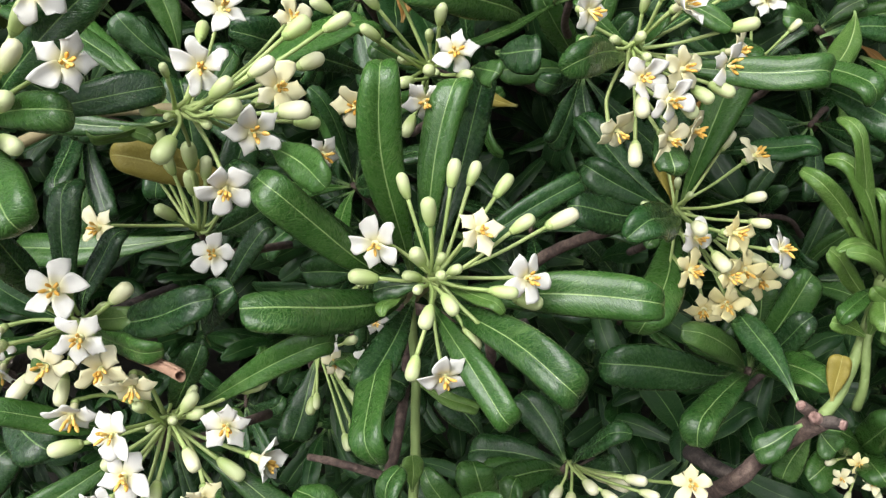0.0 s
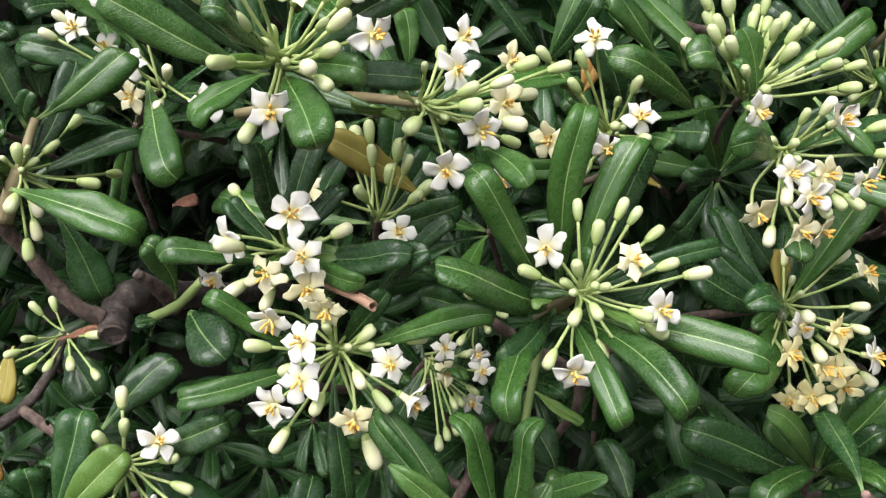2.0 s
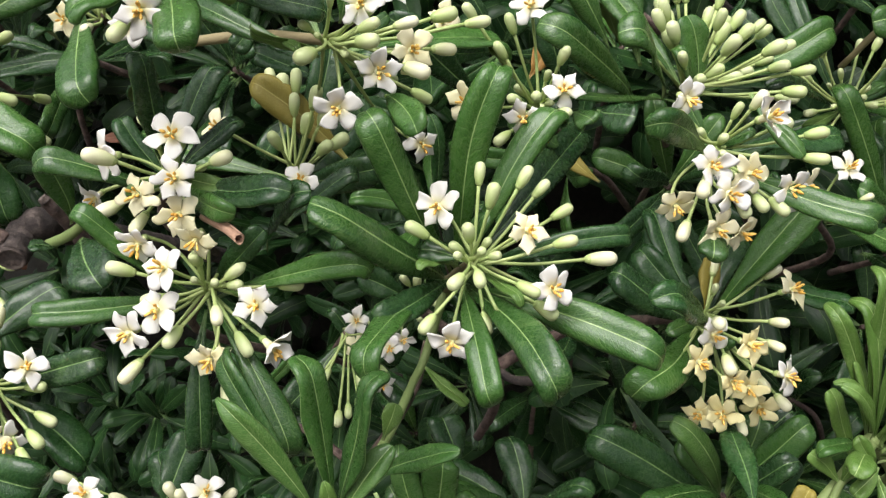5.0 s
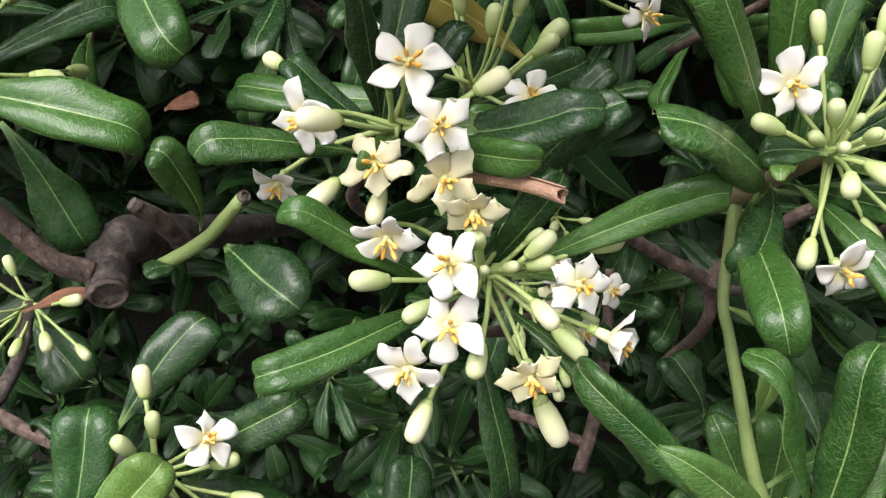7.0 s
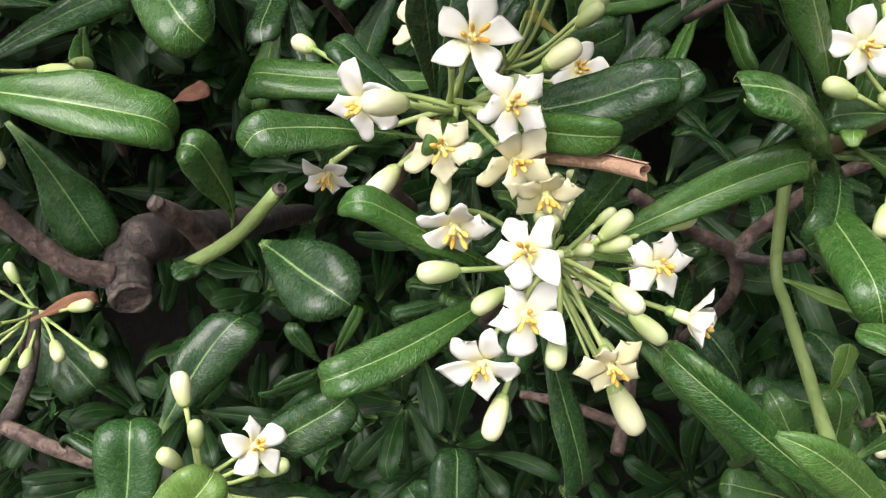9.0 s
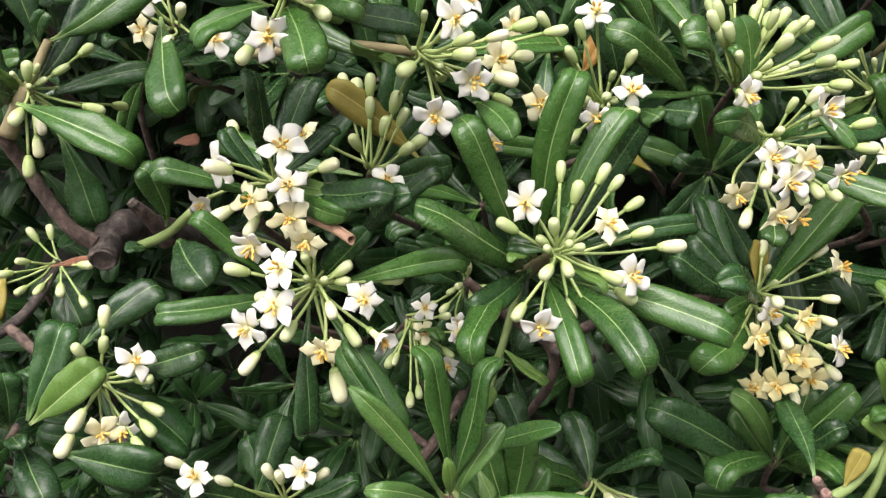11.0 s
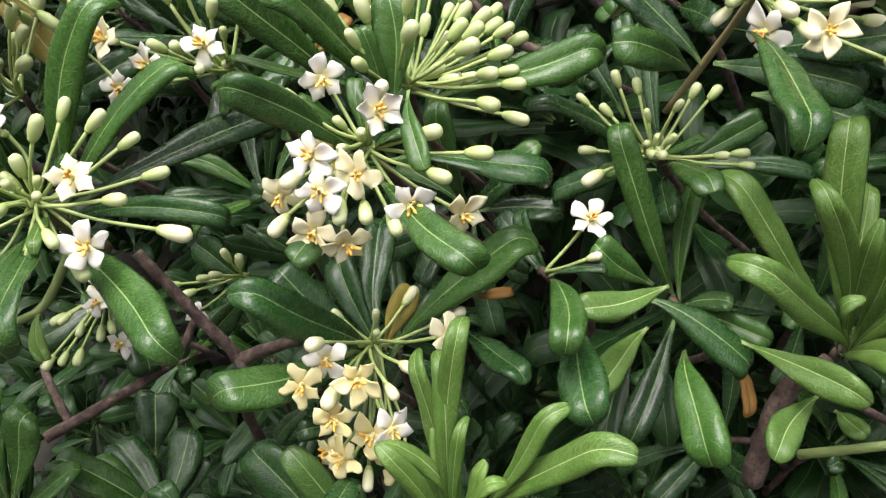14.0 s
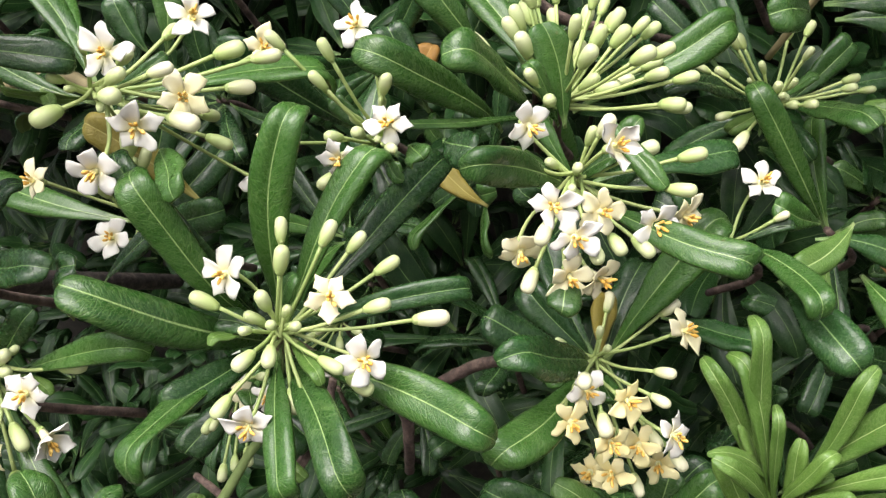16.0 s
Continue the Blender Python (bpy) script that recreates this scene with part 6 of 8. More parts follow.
leaf(shoot_q, (0.1695, 0.4915, 1.0369), (0.1474, 0.4680, 1.1271), 0.0110, (-0.08, -0.84, 0.54), FRESH, slim=0.35, stalk=0.03)
leaf(shoot_q, (0.1694, 0.4891, 1.0392), (0.1576, 0.4663, 1.1462), 0.0119, (-0.08, -0.84, 0.53), FRESH, slim=0.35, stalk=0.03, hook=0.6)
leaf(shoot_q, (0.1708, 0.4926, 1.0355), (0.1682, 0.4672, 1.1025), 0.0072, (-0.09, -0.83, 0.55), FRESH, slim=0.35, stalk=0.12)
leaf(shoot_q, (0.1721, 0.4906, 1.0373), (0.2126, 0.4678, 1.1215), 0.0111, (-0.12, -0.83, 0.54), FRESH, slim=0.35, stalk=0.12)
leaf(shoot_q, (0.1678, 0.4864, 1.0388), (0.1393, 0.4422, 1.0860), 0.0105, (-0.07, -0.82, 0.56), FRESH, slim=0.35, stalk=0.12, hook=0.3)
leaf(shoot_q, (0.1734, 0.4916, 1.0351), (0.2477, 0.4501, 1.1155), 0.0178, (-0.14, -0.83, 0.55), FRESH, slim=0.35, stalk=0.12)
leaf(shoot_q, (0.1732, 0.4887, 1.0363), (0.2543, 0.4397, 1.0824), 0.0142, (-0.14, -0.82, 0.56), FRESH, slim=0.35, stalk=0.12)
leaf(shoot_q, (0.1746, 0.4718, 1.0499), (0.2013, 0.4434, 1.0662), 0.0105, (-0.11, -0.82, 0.57), FRESH, slim=0.35, stalk=0.12, hook=2.34)
leaf(shoot_q, (0.1686, 0.4883, 1.0327), (0.1495, 0.4448, 1.0334), 0.0173, (-0.08, -0.81, 0.59), FRESH, slim=0.35, stalk=0.12)
leaf(shoot_q, (0.1665, 0.4871, 1.0355), (0.1328, 0.4578, 1.0396), 0.0122, (-0.07, -0.81, 0.58), MID, slim=0.35, stalk=0.12)
leaf(shoot_q, (0.1744, 0.4920, 1.0326), (0.2585, 0.4512, 1.0551), 0.0132, (-0.14, -0.81, 0.57), FRESH, slim=0.35, stalk=0.12)
leaf(shoot_q, (0.1721, 0.4892, 1.0372), (0.1954, 0.4598, 1.0826), 0.0098, (-0.11, -0.82, 0.56), FRESH, slim=0.35, stalk=0.12)
leaf(shoot_q, (0.1740, 0.4921, 1.0312), (0.2178, 0.4360, 1.0517), 0.0143, (-0.12, -0.81, 0.58), FRESH, slim=0.35, stalk=0.12)
leaf(shoot_q, (0.1723, 0.4889, 1.0323), (0.1882, 0.4438, 1.0351), 0.0121, (-0.10, -0.81, 0.58), FRESH, slim=0.35, stalk=0.12)
leaf(shoot_q, (0.1691, 0.4896, 1.0390), (0.1618, 0.4803, 1.0741), 0.0083, (-0.08, -0.82, 0.56), FRESH, slim=0.35, stalk=0.12)

shoot_r = thing("leafy_shoot", (-0.1055, 0.3184, 1.0437), "upright whorl of fresh green leaves on a long green stem", "shoot", "leafy shoots of the shrub")
tube(shoot_r, "stem", ((-0.1055, 0.3184, 1.0437), (-0.1080, 0.3500, 1.0400), (-0.1076, 0.3800, 1.0415), (-0.1005, 0.4199, 1.0569), (-0.0960, 0.4466, 1.0715), (-0.0920, 0.4660, 1.0830), (-0.0800, 0.4700, 1.1260)), (0.0034, 0.0031, 0.0029, 0.0027, 0.0026, 0.0026, 0.0030), STEM, 10, 6, 0.05)
leaf(shoot_r, (-0.1100, 0.3241, 1.0411), (-0.1664, 0.3487, 1.1148), 0.0155, (0.22, -0.76, 0.61), MID, slim=0.5, curl=1.2, stalk=0.10)
leaf(shoot_r, (-0.1105, 0.3240, 1.0390), (-0.1508, 0.2985, 1.1083), 0.0135, (0.22, -0.76, 0.61), YOUNG, slim=0.9, curl=1.6, stalk=0.12, hook=0.2)
leaf(shoot_r, (-0.1080, 0.3240, 1.0406), (-0.1206, 0.3151, 1.1242), 0.0195, (0.22, -0.76, 0.61), MID, slim=0.3, curl=1.0, stalk=0.08)
leaf(shoot_r, (-0.1060, 0.3260, 1.0390), (-0.0808, 0.3210, 1.1166), 0.0200, (0.05, -0.80, 0.60), MID, slim=0.4, curl=1.0, stalk=0.08)
leaf(shoot_r, (-0.1050, 0.3264, 1.0388), (-0.0800, 0.3270, 1.0810), 0.0140, (0.30, -0.70, 0.62), YOUNG, slim=0.6, curl=0.7, stalk=0.06, hook=0.1)
leaf(shoot_r, (-0.1060, 0.3780, 1.0380), (-0.0520, 0.3450, 1.0730), 0.0140, (0.10, -0.80, 0.55), MID, slim=0.7, curl=0.5, arch=0.1, hook=0.1, stalk=0.05)
leaf(shoot_r, (-0.1105, 0.3225, 1.0370), (-0.1380, 0.2720, 1.0700), 0.0120, (0.30, -0.60, 0.75), YOUNG, slim=0.5, curl=1.5, stalk=0.10)
leaf(shoot_r, (-0.1105, 0.3220, 1.0360), (-0.1810, 0.2680, 1.0520), 0.0150, (0.30, -0.60, 0.75), MID, slim=0.7, curl=1.2, stalk=0.14)
leaf(shoot_r, (-0.1070, 0.3225, 1.0350), (-0.1120, 0.2880, 1.0110), 0.0200, (0.30, -0.70, 0.60), YOUNG, slim=0.4, curl=0.9, stalk=0.06)
leaf(shoot_r, (-0.1030, 0.3232, 1.0376), (-0.0320, 0.3220, 1.0340), 0.0190, (0.25, -0.67, 0.70), MID, slim=0.5, curl=1.1, stalk=0.06, arch=0.12)
leaf(shoot_r, (-0.1065, 0.3250, 1.0360), (-0.0780, 0.3220, 1.0190), 0.0165, (-0.10, -0.80, 0.55), MID, slim=0.3, curl=1.2, hook=0.2)
leaf(shoot_r, (-0.1075, 0.3210, 1.0430), (-0.1060, 0.3060, 1.0710), 0.0082, (0.43, -0.66, 0.62), FRESH, slim=0.8, curl=0.8, hook=0.1)
leaf(shoot_r, (-0.1000, 0.3720, 1.0370), (-0.0900, 0.3620, 1.0190), 0.0100, (0.30, -0.80, 0.45), FRESH, slim=0.9, curl=0.6, hook=0.1)
leaf(shoot_r, (-0.1020, 0.3980, 1.0550), (-0.0930, 0.3920, 1.0780), 0.0118, (0.39, -0.71, 0.58), FRESH, slim=0.6, curl=0.5, hook=0.0, stalk=0.12)
leaf(shoot_r, (-0.0930, 0.4640, 1.0780), (-0.0629, 0.4451, 1.0617), 0.0098, (0.15, -0.60, 0.78), FRESH, curl=0.7, hook=0.1)
for turn in range(5):
    side = Vector((math.cos(turn * 1.26), -0.5, math.sin(turn * 1.26)))
    hub = Vector((-0.1062, 0.3200, 1.0425))
    tube(shoot_r, "bud_scale", (hub, hub + side * 0.0022 + Vector((0, -0.0012, 0.0010)), hub + side * 0.0034 + Vector((0, -0.0030, 0.0030))), (0.0016, 0.0010, 0.0003), PINK_CUT, 6, 3, 0.1)

shoot_s = thing("flowering_shoot", (-0.4084, 0.4642, 1.2516), "whorl of long-stalked green buds on a pale stem", "shoot", "flowering shoots of the shrub")
tube(shoot_s, "stem", ((-0.4071, 0.4629, 1.2524), (-0.4145, 0.4587, 1.2367), (-0.4224, 0.4575, 1.2210)), (0.005, 0.0055, 0.0063), TWIG, 8, 5, 0.06)
leaf(shoot_s, (-0.3973, 0.4787, 1.2833), (-0.3420, 0.5062, 1.3199), 0.0260, (0.53, -0.80, 0.29), MID)
leaf(shoot_s, (-0.4009, 0.4390, 1.2427), (-0.3204, 0.4375, 1.2036), 0.0284, (0.52, -0.77, 0.37), MID)
leaf(shoot_s, (-0.4208, 0.4828, 1.2422), (-0.3537, 0.5350, 1.2555), 0.0185, (0.53, -0.78, 0.33), OLD_AND_SHADED)
leaf(shoot_s, (-0.4080, 0.4940, 1.2220), (-0.3930, 0.5080, 1.1520), 0.0300, (0.52, -0.76, 0.39), OLD_AND_SHADED)
leaf(shoot_s, (-0.4004, 0.4709, 1.2813), (-0.3876, 0.4614, 1.3007), 0.0128, (0.56, -0.78, 0.30), OLD_AND_SHADED)
leaf(shoot_s, (-0.4039, 0.4745, 1.2777), (-0.4135, 0.4676, 1.3335), 0.0244, (0.57, -0.77, 0.28), OLD_AND_SHADED)
leaf(shoot_s, (-0.4209, 0.4740, 1.2481), (-0.4401, 0.4507, 1.2971), 0.0287, (0.58, -0.75, 0.31), OLD_AND_SHADED)
leaf(shoot_s, (-0.4142, 0.4736, 1.2502), (-0.3826, 0.5101, 1.3191), 0.0207, (0.55, -0.78, 0.30), OLD_AND_SHADED)
leaf(shoot_s, (-0.4217, 0.4731, 1.2438), (-0.4221, 0.4124, 1.2535), 0.0278, (0.58, -0.74, 0.33), OLD_AND_SHADED)
bud(shoot_s, (-0.4084, 0.4642, 1.2516), (-0.3961, 0.5209, 1.2782), (0.24, 0.86, 0.45), 0.0145, "green")
bud(shoot_s, (-0.4084, 0.4642, 1.2516), (-0.3948, 0.4841, 1.2644), (0.58, 0.62, 0.52), 0.0145, "green")
bud(shoot_s, (-0.4084, 0.4642, 1.2516), (-0.3991, 0.5227, 1.2568), (0.20, 0.97, 0.12), 0.0145, "green")
bud(shoot_s, (-0.4084, 0.4642, 1.2516), (-0.3881, 0.5477, 1.2375), (0.27, 0.95, -0.15), 0.0145, "green")
bud(shoot_s, (-0.4084, 0.4642, 1.2516), (-0.3775, 0.4917, 1.2370), (0.75, 0.59, -0.30), 0.0145, "green")
bud(shoot_s, (-0.4084, 0.4642, 1.2516), (-0.3721, 0.5187, 1.2103), (0.51, 0.68, -0.52), 0.0145, "green")
bud(shoot_s, (-0.4084, 0.4642, 1.2516), (-0.3981, 0.4530, 1.2135), (0.17, -0.19, -0.97), 0.0145, "cream")
bud(shoot_s, (-0.4084, 0.4642, 1.2516), (-0.4029, 0.4579, 1.2635), (0.24, -0.29, 0.93), 0.0145, "green")
bud(shoot_s, (-0.4084, 0.4642, 1.2516), (-0.3945, 0.4526, 1.2283), (0.35, -0.24, -0.91), 0.0145, "cream")
bud(shoot_s, (-0.4084, 0.4642, 1.2516), (-0.3949, 0.4293, 1.2344), (0.05, -0.82, -0.57), 0.0145, "green")
bud(shoot_s, (-0.4084, 0.4642, 1.2516), (-0.4117, 0.4612, 1.1997), (-0.02, -0.11, -0.99), 0.0145, "green")
bud(shoot_s, (-0.4084, 0.4642, 1.2516), (-0.3776, 0.4965, 1.2194), (0.62, 0.55, -0.57), 0.0145, "green")
tube(shoot_s, "stem", ((-0.4084, 0.4642, 1.2516), (-0.3985, 0.4780, 1.2836)), (0.0036, 0.0028), TWIG, 8, 5, 0.05)

shoot_t = thing("flowering_shoot", (-0.3514, 0.4201, 1.0641), "low head of white flowers half hidden behind leaves", "shoot", "flowering shoots of the shrub")
tube(shoot_t, "stem", ((-0.3503, 0.4190, 1.0653), (-0.3639, 0.4578, 1.0280), (-0.4126, 0.5287, 0.9911)), (0.0024, 0.0026, 0.0030), RED_BARK, 8, 5, 0.06)
leaf(shoot_t, (-0.3572, 0.4314, 1.0538), (-0.2843, 0.4376, 1.0810), 0.0224, (0.46, -0.71, 0.53), OLD_AND_SHADED)
leaf(shoot_t, (-0.3786, 0.3835, 1.0478), (-0.3337, 0.3959, 1.0828), 0.0247, (0.50, -0.68, 0.53), FRESH)
leaf(shoot_t, (-0.3799, 0.3836, 1.0503), (-0.3606, 0.4039, 1.1074), 0.0273, (0.51, -0.68, 0.52), OLD_AND_SHADED)
leaf(shoot_t, (-0.3565, 0.3792, 1.0327), (-0.3016, 0.3919, 1.0165), 0.0305, (0.47, -0.67, 0.57), OLD_AND_SHADED)
leaf(shoot_t, (-0.3668, 0.4299, 1.0848), (-0.3244, 0.4625, 1.1173), 0.0268, (0.48, -0.72, 0.50), OLD_AND_SHADED)
leaf(shoot_t, (-0.3467, 0.4315, 1.0544), (-0.3015, 0.4375, 1.0100), 0.0299, (0.45, -0.70, 0.56), OLD_AND_SHADED)
leaf(shoot_t, (-0.3628, 0.4283, 1.0556), (-0.4072, 0.4223, 1.0677), 0.0161, (0.50, -0.68, 0.53), OLD_AND_SHADED)
leaf(shoot_t, (-0.3668, 0.4346, 1.0512), (-0.4128, 0.4489, 1.0838), 0.0148, (0.50, -0.69, 0.52), OLD_AND_SHADED)
flower(shoot_t, (-0.3514, 0.4201, 1.0641), (-0.3202, 0.4124, 1.0806), (0.64, -0.67, 0.37), "white")
flower(shoot_t, (-0.3514, 0.4201, 1.0641), (-0.3600, 0.4010, 1.0790), (-0.45, -0.75, 0.46), "white", size=0.9)
flower(shoot_t, (-0.3514, 0.4201, 1.0641), (-0.3246, 0.3947, 1.0402), (0.60, -0.79, -0.14), "white")
flower(shoot_t, (-0.3514, 0.4201, 1.0641), (-0.3319, 0.3861, 1.0418), (0.51, -0.86, 0.06), "cream")
bud(shoot_t, (-0.3514, 0.4201, 1.0641), (-0.3471, 0.4267, 1.1061), (0.05, 0.20, 0.98), 0.0135, "cream")
bud(shoot_t, (-0.3514, 0.4201, 1.0641), (-0.3478, 0.3952, 1.0921), (-0.19, -0.51, 0.84), 0.0135, "green")
bud(shoot_t, (-0.3514, 0.4201, 1.0641), (-0.3129, 0.4164, 1.0477), (0.87, 0.09, -0.49), 0.0135, "green")
bud(shoot_t, (-0.3514, 0.4201, 1.0641), (-0.3418, 0.3753, 1.0545), (-0.05, -0.92, -0.38), 0.017, "cream")
bud(shoot_t, (-0.3514, 0.4201, 1.0641), (-0.3540, 0.3800, 1.0366), (-0.15, -0.77, -0.61), 0.017, "cream")
bud(shoot_t, (-0.3514, 0.4201, 1.0641), (-0.3178, 0.4163, 1.0674), (0.98, 0.19, 0.03), 0.0135, "green")
bud(shoot_t, (-0.3514, 0.4201, 1.0641), (-0.3129, 0.3927, 1.0317), (0.58, -0.34, -0.74), 0.0135, "green")
bud(shoot_t, (-0.3514, 0.4201, 1.0641), (-0.3089, 0.3992, 1.0417), (0.75, -0.21, -0.63), 0.0135, "green")

shoot_u = thing("leafy_shoot", (-0.3903, 0.3866, 1.0439), "small leafy tip beside the low flowers", "shoot", "leafy shoots of the shrub")
tube(shoot_u, "stem", ((-0.3891, 0.3855, 1.0452), (-0.4276, 0.4216, 1.0071), (-0.4432, 0.4902, 0.9695)), (0.0024, 0.0026, 0.0030), RED_BARK, 8, 5, 0.06)
leaf(shoot_u, (-0.3923, 0.3876, 1.0385), (-0.3693, 0.3614, 1.0416), 0.0137, (0.53, -0.64, 0.56), OLD_AND_SHADED)
leaf(shoot_u, (-0.3956, 0.3914, 1.0328), (-0.3546, 0.3550, 1.0077), 0.0244, (0.52, -0.63, 0.58), OLD_AND_SHADED)
leaf(shoot_u, (-0.3960, 0.3878, 1.0367), (-0.3900, 0.3433, 1.0364), 0.0229, (0.54, -0.63, 0.56), OLD_AND_SHADED)
leaf(shoot_u, (-0.3961, 0.3884, 1.0427), (-0.4091, 0.3712, 1.0739), 0.0232, (0.55, -0.64, 0.54), OLD_AND_SHADED)
leaf(shoot_u, (-0.3976, 0.3927, 1.0401), (-0.3936, 0.3852, 1.0803), 0.0210, (0.54, -0.65, 0.54), OLD_AND_SHADED)
leaf(shoot_u, (-0.3519, 0.4030, 1.0227), (-0.3201, 0.3966, 0.9964), 0.0270, (0.48, -0.65, 0.59), OLD_AND_SHADED)

shoot_v = thing("flowering_shoot", (-0.4908, 0.6059, 1.1035), "hanging ring of closed green buds on a woody twig", "shoot", "flowering shoots of the shrub")
tube(shoot_v, "stem", ((-0.4897, 0.6047, 1.1046), (-0.5302, 0.6464, 1.0713), (-0.5744, 0.7198, 1.0377)), (0.0024, 0.0026, 0.0030), RED_BARK, 8, 5, 0.06)
leaf(shoot_v, (-0.5179, 0.5762, 1.1056), (-0.5182, 0.5506, 1.0666), 0.0203, (0.53, -0.70, 0.48), YELLOW)
leaf(shoot_v, (-0.4847, 0.5859, 1.1053), (-0.4500, 0.6050, 1.1030), 0.0100, (0.50, -0.73, 0.47), RUST, curl=1.6)
leaf(shoot_v, (-0.4976, 0.6151, 1.0918), (-0.4698, 0.6011, 1.0484), 0.0397, (0.50, -0.72, 0.49), OLD_AND_SHADED)
leaf(shoot_v, (-0.5004, 0.5286, 1.0918), (-0.5111, 0.5152, 1.0706), 0.0137, (0.52, -0.71, 0.47), YELLOW, curl=1.6)
leaf(shoot_v, (-0.5101, 0.5078, 1.0465), (-0.5021, 0.5034, 1.0209), 0.0128, (0.52, -0.69, 0.50), AMBER, curl=1.6)
bud(shoot_v, (-0.4908, 0.6059, 1.1035), (-0.4962, 0.5659, 1.1131), (-0.41, -0.87, 0.25), 0.014, "green")
bud(shoot_v, (-0.4908, 0.6059, 1.1035), (-0.5077, 0.5578, 1.1043), (-0.52, -0.86, 0.01), 0.014, "green")
bud(shoot_v, (-0.4908, 0.6059, 1.1035), (-0.4915, 0.5527, 1.0920), (-0.29, -0.91, -0.30), 0.014, "green")
bud(shoot_v, (-0.4908, 0.6059, 1.1035), (-0.4825, 0.5631, 1.0902), (-0.09, -0.89, -0.45), 0.014, "green")
bud(shoot_v, (-0.4908, 0.6059, 1.1035), (-0.4674, 0.5697, 1.0882), (0.35, -0.72, -0.60), 0.014, "green")
bud(shoot_v, (-0.4908, 0.6059, 1.1035), (-0.4394, 0.5556, 1.0822), (0.62, -0.52, -0.58), 0.014, "green")
bud(shoot_v, (-0.4908, 0.6059, 1.1035), (-0.4527, 0.5865, 1.1062), (0.99, -0.16, 0.02), 0.014, "green")
bud(shoot_v, (-0.4908, 0.6059, 1.1035), (-0.4965, 0.6094, 1.1306), (-0.14, 0.05, 0.99), 0.014, "green")
bud(shoot_v, (-0.4908, 0.6059, 1.1035), (-0.5083, 0.6015, 1.1296), (-0.47, -0.21, 0.86), 0.014, "green")
bud(shoot_v, (-0.4908, 0.6059, 1.1035), (-0.5250, 0.5541, 1.0914), (-0.59, -0.79, -0.18), 0.014, "green")

shoot_w = thing("flowering_shoot", (-0.1839, 0.6132, 1.0564), "small white flowers low in the shade", "shoot", "flowering shoots of the shrub")
tube(shoot_w, "stem", ((-0.1833, 0.6117, 1.0576), (-0.2055, 0.6587, 1.0210), (-0.1678, 0.7365, 0.9847)), (0.0024, 0.0026, 0.0030), RED_BARK, 8, 5, 0.06)
flower(shoot_w, (-0.1839, 0.6132, 1.0564), (-0.1609, 0.5620, 1.0795), (0.25, -0.92, 0.29), "white", size=0.85)
flower(shoot_w, (-0.1839, 0.6132, 1.0564), (-0.1641, 0.5761, 1.0561), (0.28, -0.94, 0.18), "cream", size=0.85)
flower(shoot_w, (-0.1839, 0.6132, 1.0564), (-0.1329, 0.5467, 1.0642), (0.31, -0.93, 0.22), "white", size=0.85)
flower(shoot_w, (-0.1839, 0.6132, 1.0564), (-0.1493, 0.5919, 1.0235), (0.40, -0.92, -0.02), "white", size=0.9)
bud(shoot_w, (-0.1839, 0.6132, 1.0564), (-0.1883, 0.5751, 1.0337), (-0.23, -0.72, -0.66), 0.0125, "green")
bud(shoot_w, (-0.1839, 0.6132, 1.0564), (-0.1474, 0.5724, 1.0702), (0.85, -0.48, 0.23), 0.0125, "green")
bud(shoot_w, (-0.1839, 0.6132, 1.0564), (-0.1573, 0.5802, 1.0309), (0.53, -0.48, -0.70), 0.0125, "green")
bud(shoot_w, (-0.1839, 0.6132, 1.0564), (-0.1727, 0.5512, 1.0087), (0.06, -0.63, -0.77), 0.0125, "green")
bud(shoot_w, (-0.1839, 0.6132, 1.0564), (-0.1672, 0.5589, 1.0124), (0.17, -0.60, -0.78), 0.0125, "green")
bud(shoot_w, (-0.1839, 0.6132, 1.0564), (-0.1607, 0.5663, 1.0140), (0.30, -0.54, -0.79), 0.0125, "green")
bud(shoot_w, (-0.1839, 0.6132, 1.0564), (-0.1595, 0.5626, 1.0352), (0.39, -0.67, -0.63), 0.0125, "green")
bud(shoot_w, (-0.1839, 0.6132, 1.0564), (-0.1460, 0.5776, 1.0391), (0.75, -0.42, -0.51), 0.0125, "green")
bud(shoot_w, (-0.1839, 0.6132, 1.0564), (-0.1926, 0.5736, 1.0322), (-0.31, -0.70, -0.64), 0.0125, "green")
leaf(shoot_w, (-0.1864, 0.6273, 1.0418), (-0.1362, 0.6121, 1.0016), 0.0272, (0.49, -0.69, 0.54), OLD_AND_SHADED)
leaf(shoot_w, (-0.1898, 0.6221, 1.0449), (-0.2213, 0.5894, 1.0033), 0.0279, (0.51, -0.67, 0.53), OLD_AND_SHADED)
leaf(shoot_w, (-0.1878, 0.6264, 1.0428), (-0.1471, 0.5547, 1.0564), 0.0175, (0.51, -0.69, 0.52), MID)

shoot_shade = thing("flowering_shoot", (-0.1504, 0.7306, 1.0641), "shaded cluster of buds and one white flower", "shoot", "flowering shoots of the shrub")
tube(shoot_shade, "stem", ((-0.1500, 0.7290, 1.0653), (-0.1526, 0.7781, 1.0301), (-0.1353, 0.8577, 0.9949)), (0.0024, 0.0026, 0.0030), RED_BARK, 8, 5, 0.06)
flower(shoot_shade, (-0.1504, 0.7306, 1.0641), (-0.1499, 0.6703, 1.0373), (0.44, -0.90, 0.04), "white", size=0.8)
bud(shoot_shade, (-0.1504, 0.7306, 1.0641), (-0.1751, 0.6689, 1.0542), (-0.60, -0.74, -0.28), 0.0135, "green")
